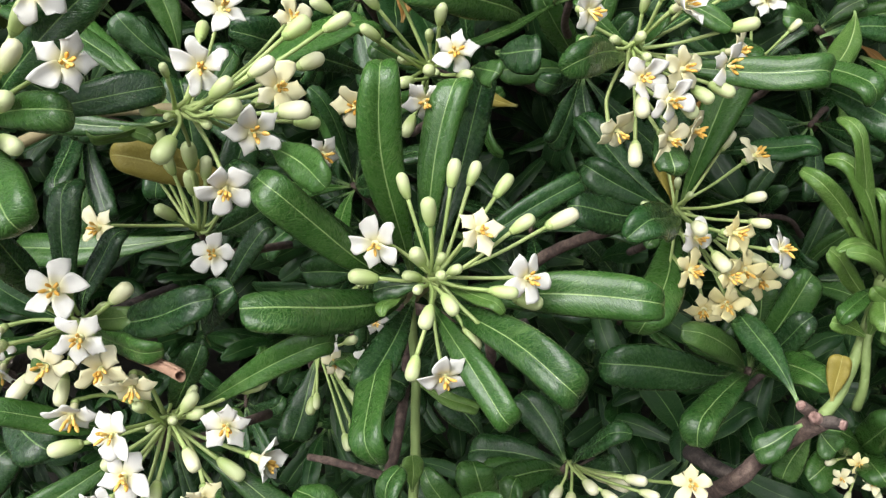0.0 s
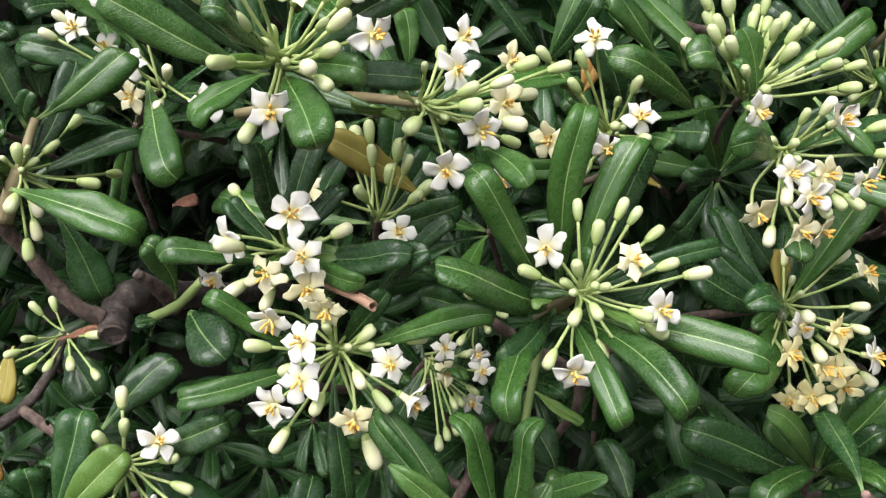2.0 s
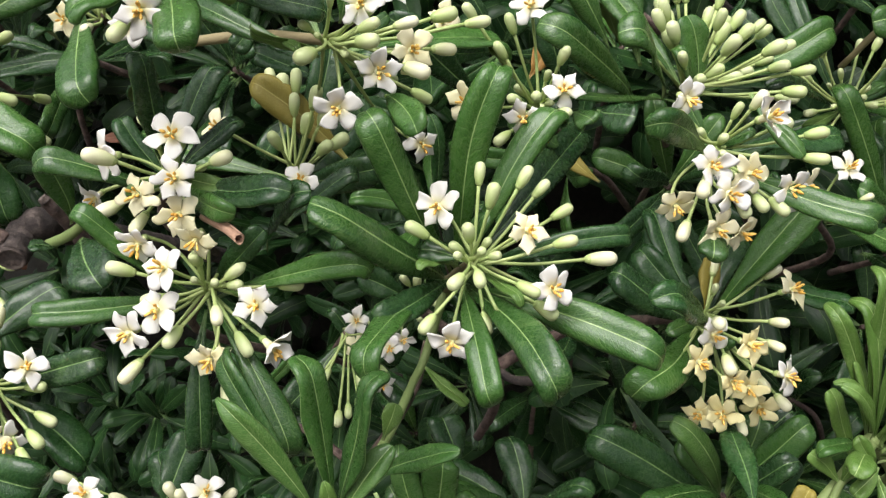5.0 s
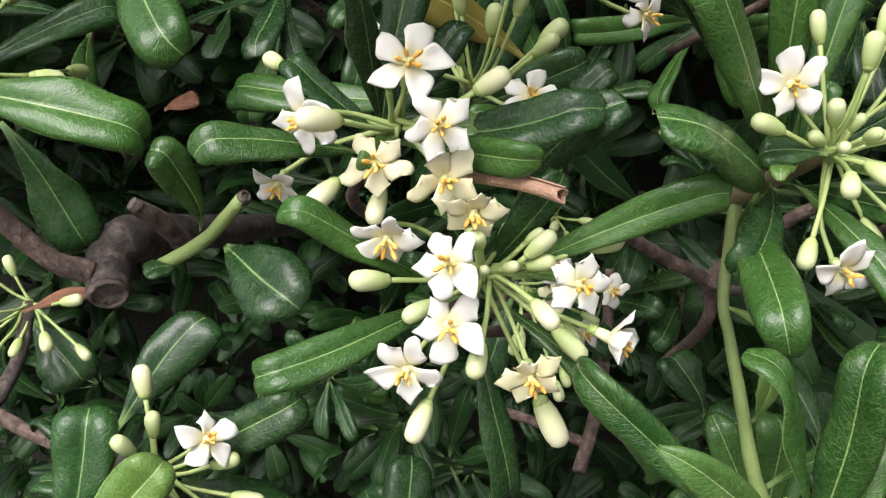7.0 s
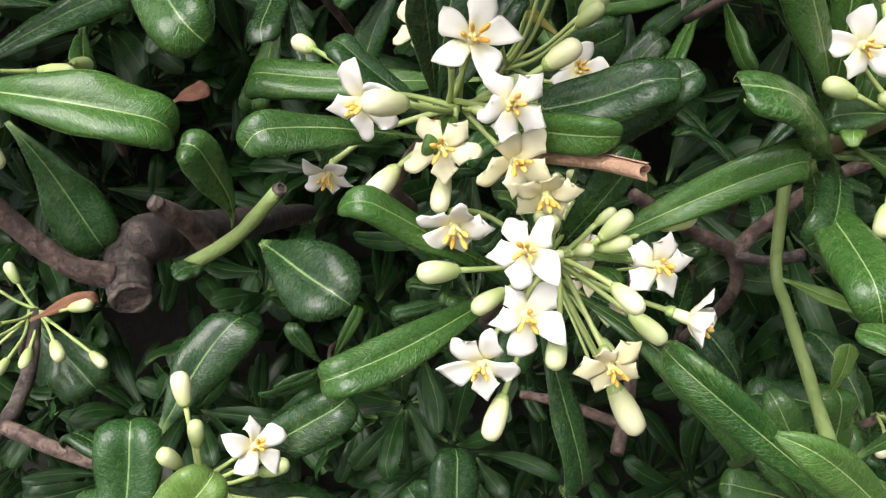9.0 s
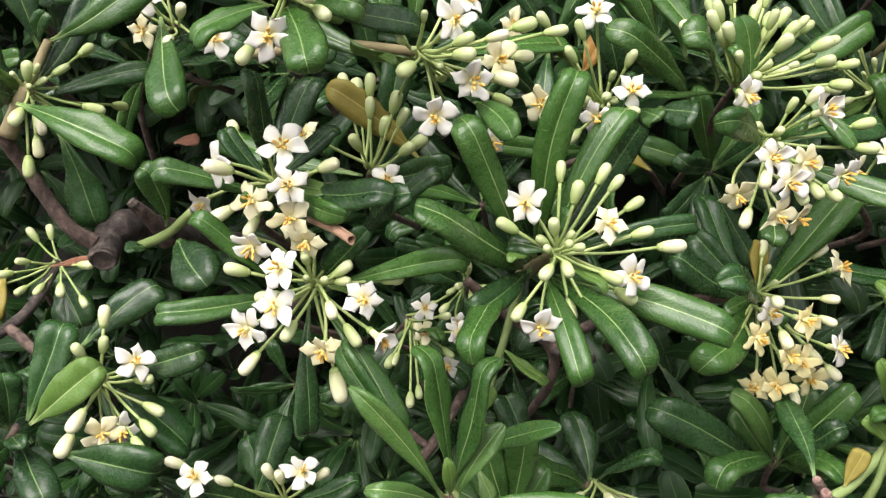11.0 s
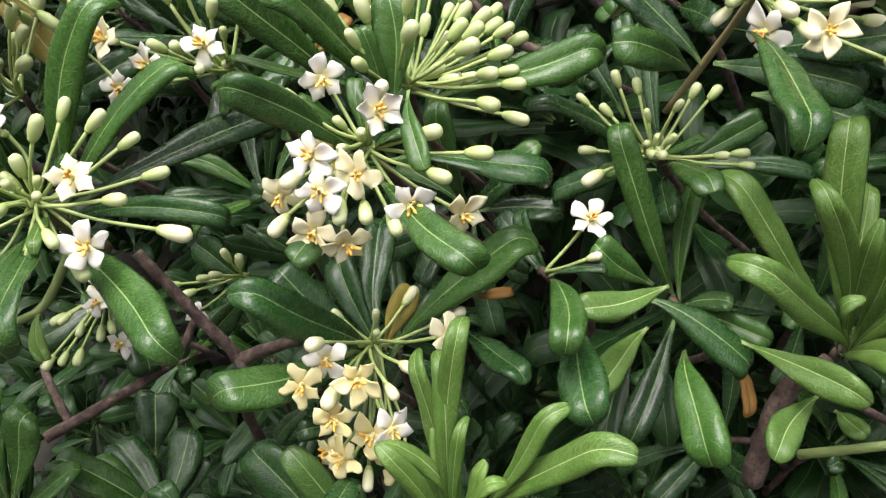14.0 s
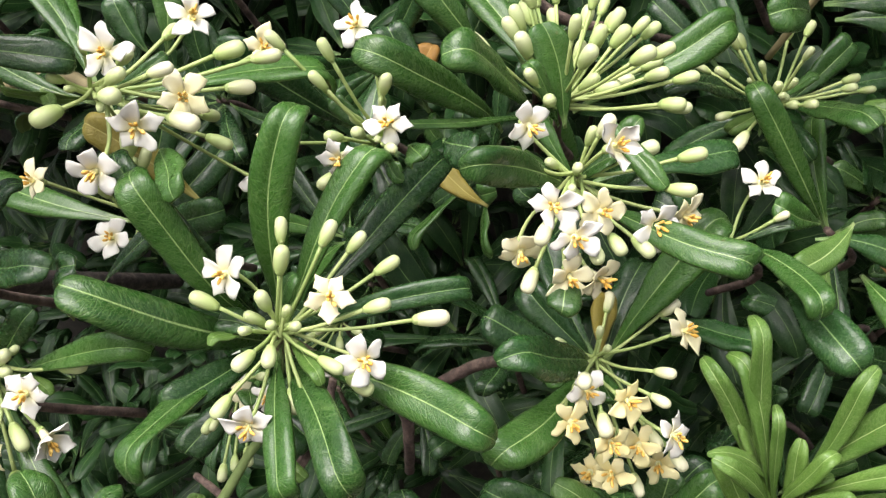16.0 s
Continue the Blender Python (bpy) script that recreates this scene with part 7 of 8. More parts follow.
bud(shoot_shade, (-0.1504, 0.7306, 1.0641), (-0.1641, 0.6765, 1.0497), (-0.45, -0.78, -0.43), 0.0135, "green")
bud(shoot_shade, (-0.1504, 0.7306, 1.0641), (-0.1587, 0.6854, 1.0634), (-0.46, -0.87, -0.15), 0.0135, "green")
bud(shoot_shade, (-0.1504, 0.7306, 1.0641), (-0.1525, 0.6914, 1.0670), (-0.31, -0.95, -0.01), 0.0135, "green")
bud(shoot_shade, (-0.1504, 0.7306, 1.0641), (-0.1466, 0.7123, 1.0792), (0.08, -0.50, 0.86), 0.0135, "green")
bud(shoot_shade, (-0.1504, 0.7306, 1.0641), (-0.1286, 0.7075, 1.0614), (0.85, -0.49, -0.20), 0.0135, "green")
bud(shoot_shade, (-0.1504, 0.7306, 1.0641), (-0.1433, 0.7063, 1.0510), (0.22, -0.70, -0.68), 0.0135, "green")
bud(shoot_shade, (-0.1504, 0.7306, 1.0641), (-0.1560, 0.7059, 1.0821), (-0.39, -0.56, 0.73), 0.0135, "green")
leaf(shoot_shade, (-0.1571, 0.7412, 1.0570), (-0.2029, 0.7208, 1.0815), 0.0302, (0.44, -0.76, 0.48), OLD_AND_SHADED)
leaf(shoot_shade, (-0.1541, 0.7515, 1.0484), (-0.1336, 0.7790, 1.0215), 0.0307, (0.41, -0.77, 0.50), OLD_AND_SHADED)
leaf(shoot_shade, (-0.1558, 0.7447, 1.0504), (-0.1834, 0.7349, 0.9969), 0.0286, (0.43, -0.75, 0.51), OLD_AND_SHADED)

shoot_x = thing("flowering_shoot", (-0.2479, 0.4630, 0.9656), "few white flowers and buds near the shrub's foot", "shoot", "flowering shoots of the shrub")
tube(shoot_x, "stem", ((-0.2471, 0.4618, 0.9670), (-0.2820, 0.5016, 0.9253), (-0.2939, 0.5733, 0.8846)), (0.0024, 0.0026, 0.0030), RED_BARK, 8, 5, 0.06)
flower(shoot_x, (-0.2479, 0.4630, 0.9656), (-0.2806, 0.3995, 1.0102), (0.14, -0.87, 0.48), "white")
flower(shoot_x, (-0.2479, 0.4630, 0.9656), (-0.2246, 0.4403, 0.9979), (0.38, -0.76, 0.52), "white")
bud(shoot_x, (-0.2479, 0.4630, 0.9656), (-0.2965, 0.4064, 1.0158), (-0.68, -0.52, 0.52), 0.013, "cream")
bud(shoot_x, (-0.2479, 0.4630, 0.9656), (-0.2720, 0.4216, 0.9977), (-0.63, -0.58, 0.51), 0.013, "cream")
bud(shoot_x, (-0.2479, 0.4630, 0.9656), (-0.2488, 0.4422, 0.9960), (-0.29, -0.34, 0.89), 0.013, "cream")
bud(shoot_x, (-0.2479, 0.4630, 0.9656), (-0.2148, 0.4519, 0.9911), (0.80, 0.09, 0.60), 0.013, "cream")
bud(shoot_x, (-0.2479, 0.4630, 0.9656), (-0.2383, 0.4345, 0.9960), (-0.02, -0.49, 0.87), 0.013, "cream")
flower(shoot_x, (-0.2479, 0.4630, 0.9656), (-0.2190, 0.3900, 0.9800), (0.20, -0.85, 0.50), "white", size=0.85)
flower(shoot_x, (-0.2479, 0.4630, 0.9656), (-0.1997, 0.4016, 0.9724), (0.35, -0.80, 0.45), "white", size=0.85)
bud(shoot_x, (-0.2479, 0.4630, 0.9656), (-0.2550, 0.4050, 0.9580), (-0.30, -0.60, 0.50), 0.0135, "cream")
bud(shoot_x, (-0.2479, 0.4630, 0.9656), (-0.2120, 0.4050, 0.9820), (-0.10, -0.70, 0.60), 0.0135, "cream")
bud(shoot_x, (-0.2479, 0.4630, 0.9656), (-0.2320, 0.4050, 0.9540), (-0.20, -0.80, -0.10), 0.0135, "cream")
leaf(shoot_x, (-0.2663, 0.4578, 0.9693), (-0.2522, 0.4855, 1.0191), 0.0268, (0.32, -0.72, 0.61), OLD_AND_SHADED)
leaf(shoot_x, (-0.2557, 0.4737, 0.9575), (-0.2805, 0.4902, 1.0012), 0.0250, (0.33, -0.71, 0.62), OLD_AND_SHADED)
leaf(shoot_x, (-0.2527, 0.4781, 0.9494), (-0.1958, 0.4825, 0.9715), 0.0206, (0.29, -0.72, 0.64), OLD_AND_SHADED)
leaf(shoot_x, (-0.2569, 0.4709, 0.9542), (-0.2925, 0.4105, 0.9949), 0.0239, (0.34, -0.70, 0.63), OLD_AND_SHADED)

shoot_y = thing("leafy_shoot", (-0.2907, 0.4479, 1.1710), "cut green stub with small rounded leaves", "shoot", "leafy shoots of the shrub")
tube(shoot_y, "stem", ((-0.2897, 0.4465, 1.1720), (-0.3166, 0.4636, 1.1538), (-0.3450, 0.4783, 1.1427)), (0.003, 0.0033, 0.0037), STEM, 8, 5, 0.06)
leaf(shoot_y, (-0.3157, 0.4597, 1.1593), (-0.3182, 0.4344, 1.2008), 0.0192, (0.37, -0.83, 0.41), MID)
leaf(shoot_y, (-0.3366, 0.4756, 1.1412), (-0.3477, 0.4610, 1.1436), 0.0133, (0.39, -0.80, 0.45), OLD_AND_SHADED, hook=0.2)
leaf(shoot_y, (-0.3041, 0.4510, 1.1521), (-0.2681, 0.4111, 1.1295), 0.0337, (0.32, -0.82, 0.48), OLD_AND_SHADED)
tube(shoot_y, "cut_end", ((-0.2903, 0.4477, 1.1712), (-0.2880, 0.4462, 1.1728)), (0.0033, 0.0031), BARK, 10, 4, 0.05)
ring_v, ring_f = [], []
for k in range(20):
    for m in range(6):
        around, across = 2 * math.pi * k / 20, 2 * math.pi * m / 6
        wide = 0.0021 + 0.0006 * math.cos(across) + 0.0002 * math.sin(5 * around)
        ring_v.append((wide * math.cos(around), wide * math.sin(around), 0.0006 * math.sin(across)))
        ring_f.append((k * 6 + m, (k + 1) % 20 * 6 + m, (k + 1) % 20 * 6 + (m + 1) % 6, k * 6 + (m + 1) % 6))
part("bark_ring", mesh_from("bark_ring", ring_v, ring_f, (CUT,)), shoot_y, "pale ring round the dark cut pith", turned(Vector((-0.2879, 0.4461, 1.1729)) - shoot_y.location, (0.80, -0.45, 0.40)))

shoot_z = thing("flowering_shoot", (-0.0334, 0.5203, 0.9614), "low whorl of dark curled leaves with a few buds", "shoot", "flowering shoots of the shrub")
tube(shoot_z, "stem", ((-0.0332, 0.5189, 0.9629), (-0.0565, 0.5628, 0.9206), (-0.0221, 0.6380, 0.8795)), (0.0024, 0.0026, 0.0030), RED_BARK, 8, 5, 0.06)
leaf(shoot_z, (-0.0357, 0.5312, 0.9553), (-0.0502, 0.5602, 0.9999), 0.0250, (0.21, -0.76, 0.61), OLD_AND_SHADED)
leaf(shoot_z, (-0.0329, 0.5317, 0.9485), (0.0109, 0.4758, 0.9980), 0.0165, (0.05, -0.71, 0.70), OLD_AND_SHADED, hook=2.16)
leaf(shoot_z, (-0.0382, 0.5288, 0.9514), (-0.0908, 0.4892, 0.9803), 0.0257, (0.23, -0.74, 0.63), MID, hook=2.16)
leaf(shoot_z, (-0.0891, 0.5759, 0.9620), (-0.1038, 0.5855, 1.0003), 0.0302, (0.25, -0.76, 0.60), OLD_AND_SHADED)
leaf(shoot_z, (-0.0315, 0.5315, 0.9470), (-0.0021, 0.5086, 0.9531), 0.0235, (0.19, -0.74, 0.64), OLD_AND_SHADED)
leaf(shoot_z, (-0.0369, 0.5261, 0.9510), (-0.0527, 0.4931, 0.9556), 0.0234, (0.22, -0.74, 0.64), OLD_AND_SHADED)
leaf(shoot_z, (-0.0360, 0.5386, 0.9474), (-0.0398, 0.5638, 0.9828), 0.0248, (0.07, -0.72, 0.69), OLD_AND_SHADED)
leaf(shoot_z, (-0.0386, 0.5328, 0.9504), (-0.0951, 0.5425, 0.9789), 0.0267, (0.10, -0.72, 0.69), OLD_AND_SHADED)
leaf(shoot_z, (-0.0383, 0.5278, 0.9542), (-0.0892, 0.5176, 0.9757), 0.0337, (0.10, -0.71, 0.70), MID)
flower(shoot_z, (-0.0334, 0.5203, 0.9614), (0.0337, 0.4581, 0.9668), (0.24, -0.85, 0.47), "cream")
bud(shoot_z, (-0.0334, 0.5203, 0.9614), (0.0042, 0.4735, 0.9695), (0.81, -0.58, -0.07), 0.0135, "cream")
bud(shoot_z, (-0.0334, 0.5203, 0.9614), (-0.0132, 0.4703, 0.9655), (0.51, -0.83, -0.21), 0.0135, "cream")
bud(shoot_z, (-0.0334, 0.5203, 0.9614), (-0.0229, 0.4833, 0.9670), (0.37, -0.92, -0.11), 0.0135, "cream")
bud(shoot_z, (-0.0334, 0.5203, 0.9614), (-0.0371, 0.4794, 0.9630), (-0.23, -0.94, -0.24), 0.0135, "cream")
bud(shoot_z, (-0.0334, 0.5203, 0.9614), (0.0092, 0.4675, 0.9613), (0.77, -0.59, -0.22), 0.0135, "cream")
bud(shoot_z, (-0.0334, 0.5203, 0.9614), (-0.0065, 0.4898, 0.9580), (0.78, -0.57, -0.27), 0.0135, "cream")
bud(shoot_z, (-0.0334, 0.5203, 0.9614), (-0.0152, 0.5019, 0.9581), (0.80, -0.54, -0.27), 0.0135, "cream")
bud(shoot_z, (-0.0334, 0.5203, 0.9614), (-0.0446, 0.4913, 0.9633), (-0.57, -0.81, -0.12), 0.0135, "cream")

shoot_low = thing("leafy_shoot", (-0.0883, 0.4569, 0.9624), "short upright dark leaves near the ground", "shoot", "leafy shoots of the shrub")
tube(shoot_low, "stem", ((-0.0879, 0.4556, 0.9639), (-0.1102, 0.4976, 0.9207), (-0.1014, 0.5711, 0.8787)), (0.0024, 0.0026, 0.0030), RED_BARK, 8, 5, 0.06)
leaf(shoot_low, (-0.0913, 0.4638, 0.9581), (-0.1066, 0.4556, 1.0304), 0.0183, (0.31, -0.71, 0.63), MID)
leaf(shoot_low, (-0.0890, 0.4617, 0.9607), (-0.0787, 0.4556, 1.0254), 0.0239, (0.30, -0.72, 0.63), MID)
leaf(shoot_low, (-0.0929, 0.4657, 0.9559), (-0.1144, 0.4626, 1.0003), 0.0164, (0.31, -0.70, 0.64), MID)
leaf(shoot_low, (-0.0937, 0.4640, 0.9566), (-0.1323, 0.4674, 0.9791), 0.0189, (0.32, -0.70, 0.64), MID)
leaf(shoot_low, (-0.0887, 0.4688, 0.9535), (-0.0628, 0.4820, 0.9893), 0.0187, (0.28, -0.71, 0.64), MID)

shoot_under = thing("leafy_shoot", (0.0972, 0.5514, 0.9698), "whorl of broad leaves below the hanging yellowed flowers", "shoot", "leafy shoots of the shrub")
tube(shoot_under, "stem", ((0.0970, 0.5500, 0.9712), (0.0994, 0.5949, 0.9298), (0.1297, 0.6709, 0.8894)), (0.0024, 0.0026, 0.0030), RED_BARK, 8, 5, 0.06)
leaf(shoot_under, (0.0945, 0.5610, 0.9615), (0.0063, 0.5512, 1.0093), 0.0322, (-0.07, -0.74, 0.67), OLD_AND_SHADED)
leaf(shoot_under, (0.0962, 0.5566, 0.9653), (0.0579, 0.5036, 1.0388), 0.0200, (-0.10, -0.74, 0.66), YOUNG)
leaf(shoot_under, (0.0957, 0.5530, 0.9654), (0.0421, 0.4596, 0.9891), 0.0235, (-0.09, -0.72, 0.69), MID)
leaf(shoot_under, (0.1007, 0.5595, 0.9638), (0.1485, 0.5393, 1.0288), 0.0230, (-0.00, -0.80, 0.60), MID)
leaf(shoot_under, (0.0994, 0.5583, 0.9669), (0.1204, 0.5588, 1.0258), 0.0256, (0.01, -0.80, 0.60), MID)
leaf(shoot_under, (0.0958, 0.5630, 0.9622), (0.0684, 0.5674, 1.0036), 0.0198, (0.04, -0.79, 0.61), MID)
leaf(shoot_under, (0.0992, 0.5556, 0.9627), (0.1243, 0.4723, 0.9909), 0.0258, (-0.13, -0.72, 0.68), MID)
leaf(shoot_under, (0.1003, 0.5539, 0.9651), (0.1289, 0.5140, 0.9816), 0.0213, (-0.13, -0.72, 0.68), MID)
leaf(shoot_under, (0.1009, 0.5591, 0.9627), (0.1395, 0.5271, 1.0078), 0.0191, (-0.14, -0.73, 0.67), OLD_AND_SHADED)
leaf(shoot_under, (0.1003, 0.5589, 0.9658), (0.1423, 0.5608, 1.0287), 0.0256, (-0.14, -0.74, 0.65), OLD_AND_SHADED)

shoot_far = thing("flowering_shoot", (0.2013, 0.6979, 0.7731), "low bunch of cream flowers deep in the shrub", "shoot", "flowering shoots of the shrub")
tube(shoot_far, "stem", ((0.2010, 0.6966, 0.7746), (0.1962, 0.7379, 0.7304), (0.1840, 0.8107, 0.6876)), (0.0024, 0.0026, 0.0030), RED_BARK, 8, 5, 0.06)
leaf(shoot_far, (0.2014, 0.7041, 0.7656), (0.1611, 0.6526, 0.8346), 0.0312, (-0.17, -0.66, 0.73), MID)
leaf(shoot_far, (0.2052, 0.7087, 0.7591), (0.2173, 0.6366, 0.8355), 0.0314, (-0.19, -0.66, 0.73), MID)
leaf(shoot_far, (0.2031, 0.7043, 0.7608), (0.1915, 0.6300, 0.7834), 0.0296, (-0.18, -0.65, 0.74), MID)
leaf(shoot_far, (0.1998, 0.7027, 0.7652), (0.1380, 0.6515, 0.7927), 0.0316, (-0.16, -0.65, 0.74), MID)
flower(shoot_far, (0.2013, 0.6979, 0.7731), (0.1625, 0.6440, 0.7904), (-0.33, -0.79, 0.51), "cream", size=0.75)
flower(shoot_far, (0.2013, 0.6979, 0.7731), (0.1828, 0.6347, 0.7859), (-0.25, -0.84, 0.49), "cream", size=0.75)
flower(shoot_far, (0.2013, 0.6979, 0.7731), (0.1807, 0.6535, 0.7920), (-0.28, -0.80, 0.53), "gold", size=0.7)
bud(shoot_far, (0.2013, 0.6979, 0.7731), (0.1614, 0.6615, 0.7957), (-0.89, -0.38, 0.24), 0.011, "cream")
bud(shoot_far, (0.2013, 0.6979, 0.7731), (0.1630, 0.6426, 0.7729), (-0.68, -0.68, -0.28), 0.011, "cream")
bud(shoot_far, (0.2013, 0.6979, 0.7731), (0.1846, 0.6349, 0.7709), (-0.26, -0.90, -0.37), 0.011, "cream")

stub_branch = thing("woody_stub", (0.1074, 0.4506, 0.9893), "knobbly brown branch stub with cut twigs and small leaves", "branch", "")
tube(stub_branch, "branch", ((0.1096, 0.4504, 0.9898), (0.0969, 0.4580, 0.9789), (0.0746, 0.4727, 0.9591), (0.0596, 0.4778, 0.9464), (0.0255, 0.5387, 0.8906)), (0.0062, 0.0052, 0.0048, 0.005, 0.006), RED_BARK, 10, 6, 0.1)
tube(stub_branch, "branch", ((0.0607, 0.4827, 0.9447), (0.0518, 0.5014, 0.9432), (0.0436, 0.5251, 0.9408)), (0.0046, 0.005, 0.0055), BARK, 10, 6, 0.1)
tube(stub_branch, "twig_stub", ((0.1100, 0.4497, 0.9890), (0.1174, 0.4414, 0.9889)), (0.0036, 0.003), BARK, 8, 4, 0.12)
tube(stub_branch, "twig_stub", ((0.1071, 0.4526, 0.9920), (0.1012, 0.4490, 1.0026)), (0.0034, 0.0028), RED_BARK, 8, 4, 0.12)
tube(stub_branch, "cut_end", ((0.1073, 0.4495, 0.9912), (0.1049, 0.4432, 0.9975)), (0.0036, 0.0031), PINK_CUT, 10, 4, 0.10)
tube(stub_branch, "cut_end", ((0.1172, 0.4416, 0.9889), (0.1186, 0.4398, 0.9889)), (0.0029, 0.0025), PINK_CUT, 10, 4, 0.10)
tube(stub_branch, "cut_end", ((0.1012, 0.4490, 1.0026), (0.1006, 0.4484, 1.0040)), (0.0027, 0.0023), PINK_CUT, 10, 4, 0.10)
tube(stub_branch, "stem", ((0.1108, 0.4507, 0.9907), (0.1264, 0.4582, 0.9984), (0.1501, 0.4757, 1.0174), (0.1682, 0.4838, 1.0409)), (0.0036, 0.003, 0.0034, 0.004), STEM, 8, 6, 0.06)
leaf(stub_branch, (0.1011, 0.4544, 1.0016), (0.0945, 0.5201, 1.0293), 0.0191, (-0.13, -0.72, 0.68), OLD_AND_SHADED, hook=0.2, arch=0.2)
leaf(stub_branch, (0.0990, 0.4479, 0.9915), (0.0698, 0.4437, 0.9867), 0.0177, (-0.12, -0.69, 0.71), MID)
leaf(stub_branch, (0.1181, 0.4529, 0.9964), (0.1310, 0.4581, 1.0188), 0.0132, (-0.17, -0.70, 0.70), YELLOW)
leaf(stub_branch, (0.1096, 0.4591, 0.9768), (0.1146, 0.4547, 0.9631), 0.0179, (-0.15, -0.68, 0.72), MID)
leaf(stub_branch, (0.1067, 0.4577, 0.9797), (0.0868, 0.4703, 0.9422), 0.0174, (-0.13, -0.68, 0.72), MID)

old_branch = thing("shrub_branch", (-0.3820, 0.4919, 1.1415), "thick old grey branch with a round pruned knot", "branch", "branches of the shrub")
tube(old_branch, "branch", ((-0.4284, 0.4575, 1.2250), (-0.4216, 0.4775, 1.1925), (-0.4032, 0.4870, 1.1552), (-0.3880, 0.4950, 1.1420)), (0.0050, 0.0048, 0.0052, 0.0064), RED_BARK, 12, 8, 0.09)
tube(old_branch, "knot", ((-0.3840, 0.5120, 1.1480), (-0.3835, 0.5020, 1.1390), (-0.3815, 0.4920, 1.1315)), (0.0110, 0.0118, 0.0098), BARK, 14, 6, 0.12)
cut_v, cut_f = lathe(((0, -0.005), (0.0100, -0.004), (0.0112, -0.001), (0.0108, 0.0008), (0.0096, 0.0012), (0.0086, 0.0007), (0.0078, 0.0002), (0.0066, 0.0006), (0.0054, 0.0001),
                      (0.0040, 0.0005), (0.0022, 0.0001), (0, 0.0004)), 28, 0.10, 8)
part("cut_end", mesh_from("cut_end", cut_v, cut_f, (CUT,)), old_branch, "grey weathered cut with a raised rim", turned(Vector((-0.3811, 0.4903, 1.1302)) - old_branch.location, (0.25, -0.80, -0.52), 0.0, 0.88))
tube(old_branch, "branch", ((-0.3840, 0.5120, 1.1460), (-0.3740, 0.5200, 1.1500), (-0.3660, 0.5861, 1.1326), (-0.3565, 0.6757, 1.1104), (-0.3551, 0.8204, 1.0758)), (0.0105, 0.0125, 0.0110, 0.009, 0.007), BARK, 12, 8, 0.09)
tube(old_branch, "twig_stub", ((-0.3510, 0.5300, 1.1360), (-0.3510, 0.5150, 1.1510), (-0.3540, 0.5020, 1.1630), (-0.3570, 0.4970, 1.1690)), (0.0062, 0.0052, 0.0050, 0.0040), RED_BARK, 8, 4, 0.10)
tube(old_branch, "cut_end", ((-0.3560, 0.4960, 1.1690), (-0.3580, 0.4940, 1.1720)), (0.0041, 0.0033), CUT, 8, 4, 0.10)

low_twigs = thing("shrub_branch", (-0.4837, 0.5245, 1.0683), "thin forked brown twigs below the buds", "branch", "branches of the shrub")
tube(low_twigs, "twig", ((-0.5119, 0.4746, 1.0623), (-0.4908, 0.5184, 1.0654), (-0.4816, 0.5561, 1.0822), (-0.4908, 0.6059, 1.1035)), (0.005, 0.0046, 0.0042, 0.004), BARK, 8, 6, 0.1)
tube(low_twigs, "twig", ((-0.4853, 0.5236, 1.0690), (-0.4543, 0.5127, 1.0520), (-0.4148, 0.5034, 1.0307)), (0.0042, 0.0036, 0.003), RED_BARK, 8, 6, 0.1)

forked_branch = thing("shrub_branch", (-0.0677, 0.6242, 1.0305), "brown forked branch with a pruned stub", "branch", "branches of the shrub")
tube(forked_branch, "branch", ((-0.1294, 0.5725, 1.0982), (-0.0985, 0.6009, 1.0627), (-0.0677, 0.6242, 1.0305), (-0.0692, 0.6411, 0.9946), (-0.0906, 0.7044, 0.9431)), (0.0040, 0.0042, 0.0046, 0.0042, 0.004), RED_BARK, 10, 6, 0.09)
tube(forked_branch, "branch", ((-0.0677, 0.6242, 1.0305), (-0.0434, 0.6226, 1.0467), (0.0011, 0.6101, 1.0709), (0.0705, 0.5549, 1.0930)), (0.0052, 0.0045, 0.004, 0.0035), RED_BARK, 10, 6, 0.09)
tube(forked_branch, "twig_stub", ((-0.0677, 0.6242, 1.0305), (-0.0515, 0.6131, 1.0257), (-0.0333, 0.5982, 1.0303)), (0.0040, 0.0034, 0.0038), BARK, 10, 5, 0.1)

low_red_twig = thing("shrub_branch", (-0.1481, 0.5915, 0.9820), "thin reddish twig low in the shrub", "branch", "branches of the shrub")
tube(low_red_twig, "twig", ((-0.1690, 0.5542, 0.9535), (-0.1478, 0.5914, 0.9812), (-0.1324, 0.6331, 1.0101), (-0.1243, 0.6405, 1.0455)), (0.0042, 0.004, 0.0036, 0.003), RED_BARK, 8, 6, 0.07)
tube(low_red_twig, "twig", ((-0.1614, 0.5681, 0.9633), (-0.1949, 0.5759, 0.9829), (-0.2156, 0.5874, 0.9873)), (0.0034, 0.003, 0.0026), RED_BARK, 8, 6, 0.07)

upper_branch = thing("shrub_branch", (0.0190, 0.6898, 1.3157), "slanting reddish branch behind the bud cluster", "branch", "branches of the shrub")
tube(upper_branch, "branch", ((0.0018, 0.6524, 1.3522), (0.0211, 0.6793, 1.3180), (0.0506, 0.7062, 1.2949), (0.0824, 0.7405, 1.2875), (0.1226, 0.8160, 1.2775)), (0.0044, 0.0042, 0.004, 0.0036, 0.0036), RED_BARK, 10, 6, 0.08)
tube(upper_branch, "branch", ((0.0545, 0.7837, 1.3740), (0.0787, 0.7970, 1.3445), (0.1055, 0.8072, 1.3288), (0.1388, 0.8387, 1.3059)), (0.005, 0.0048, 0.0045, 0.0045), BARK, 10, 6, 0.08)
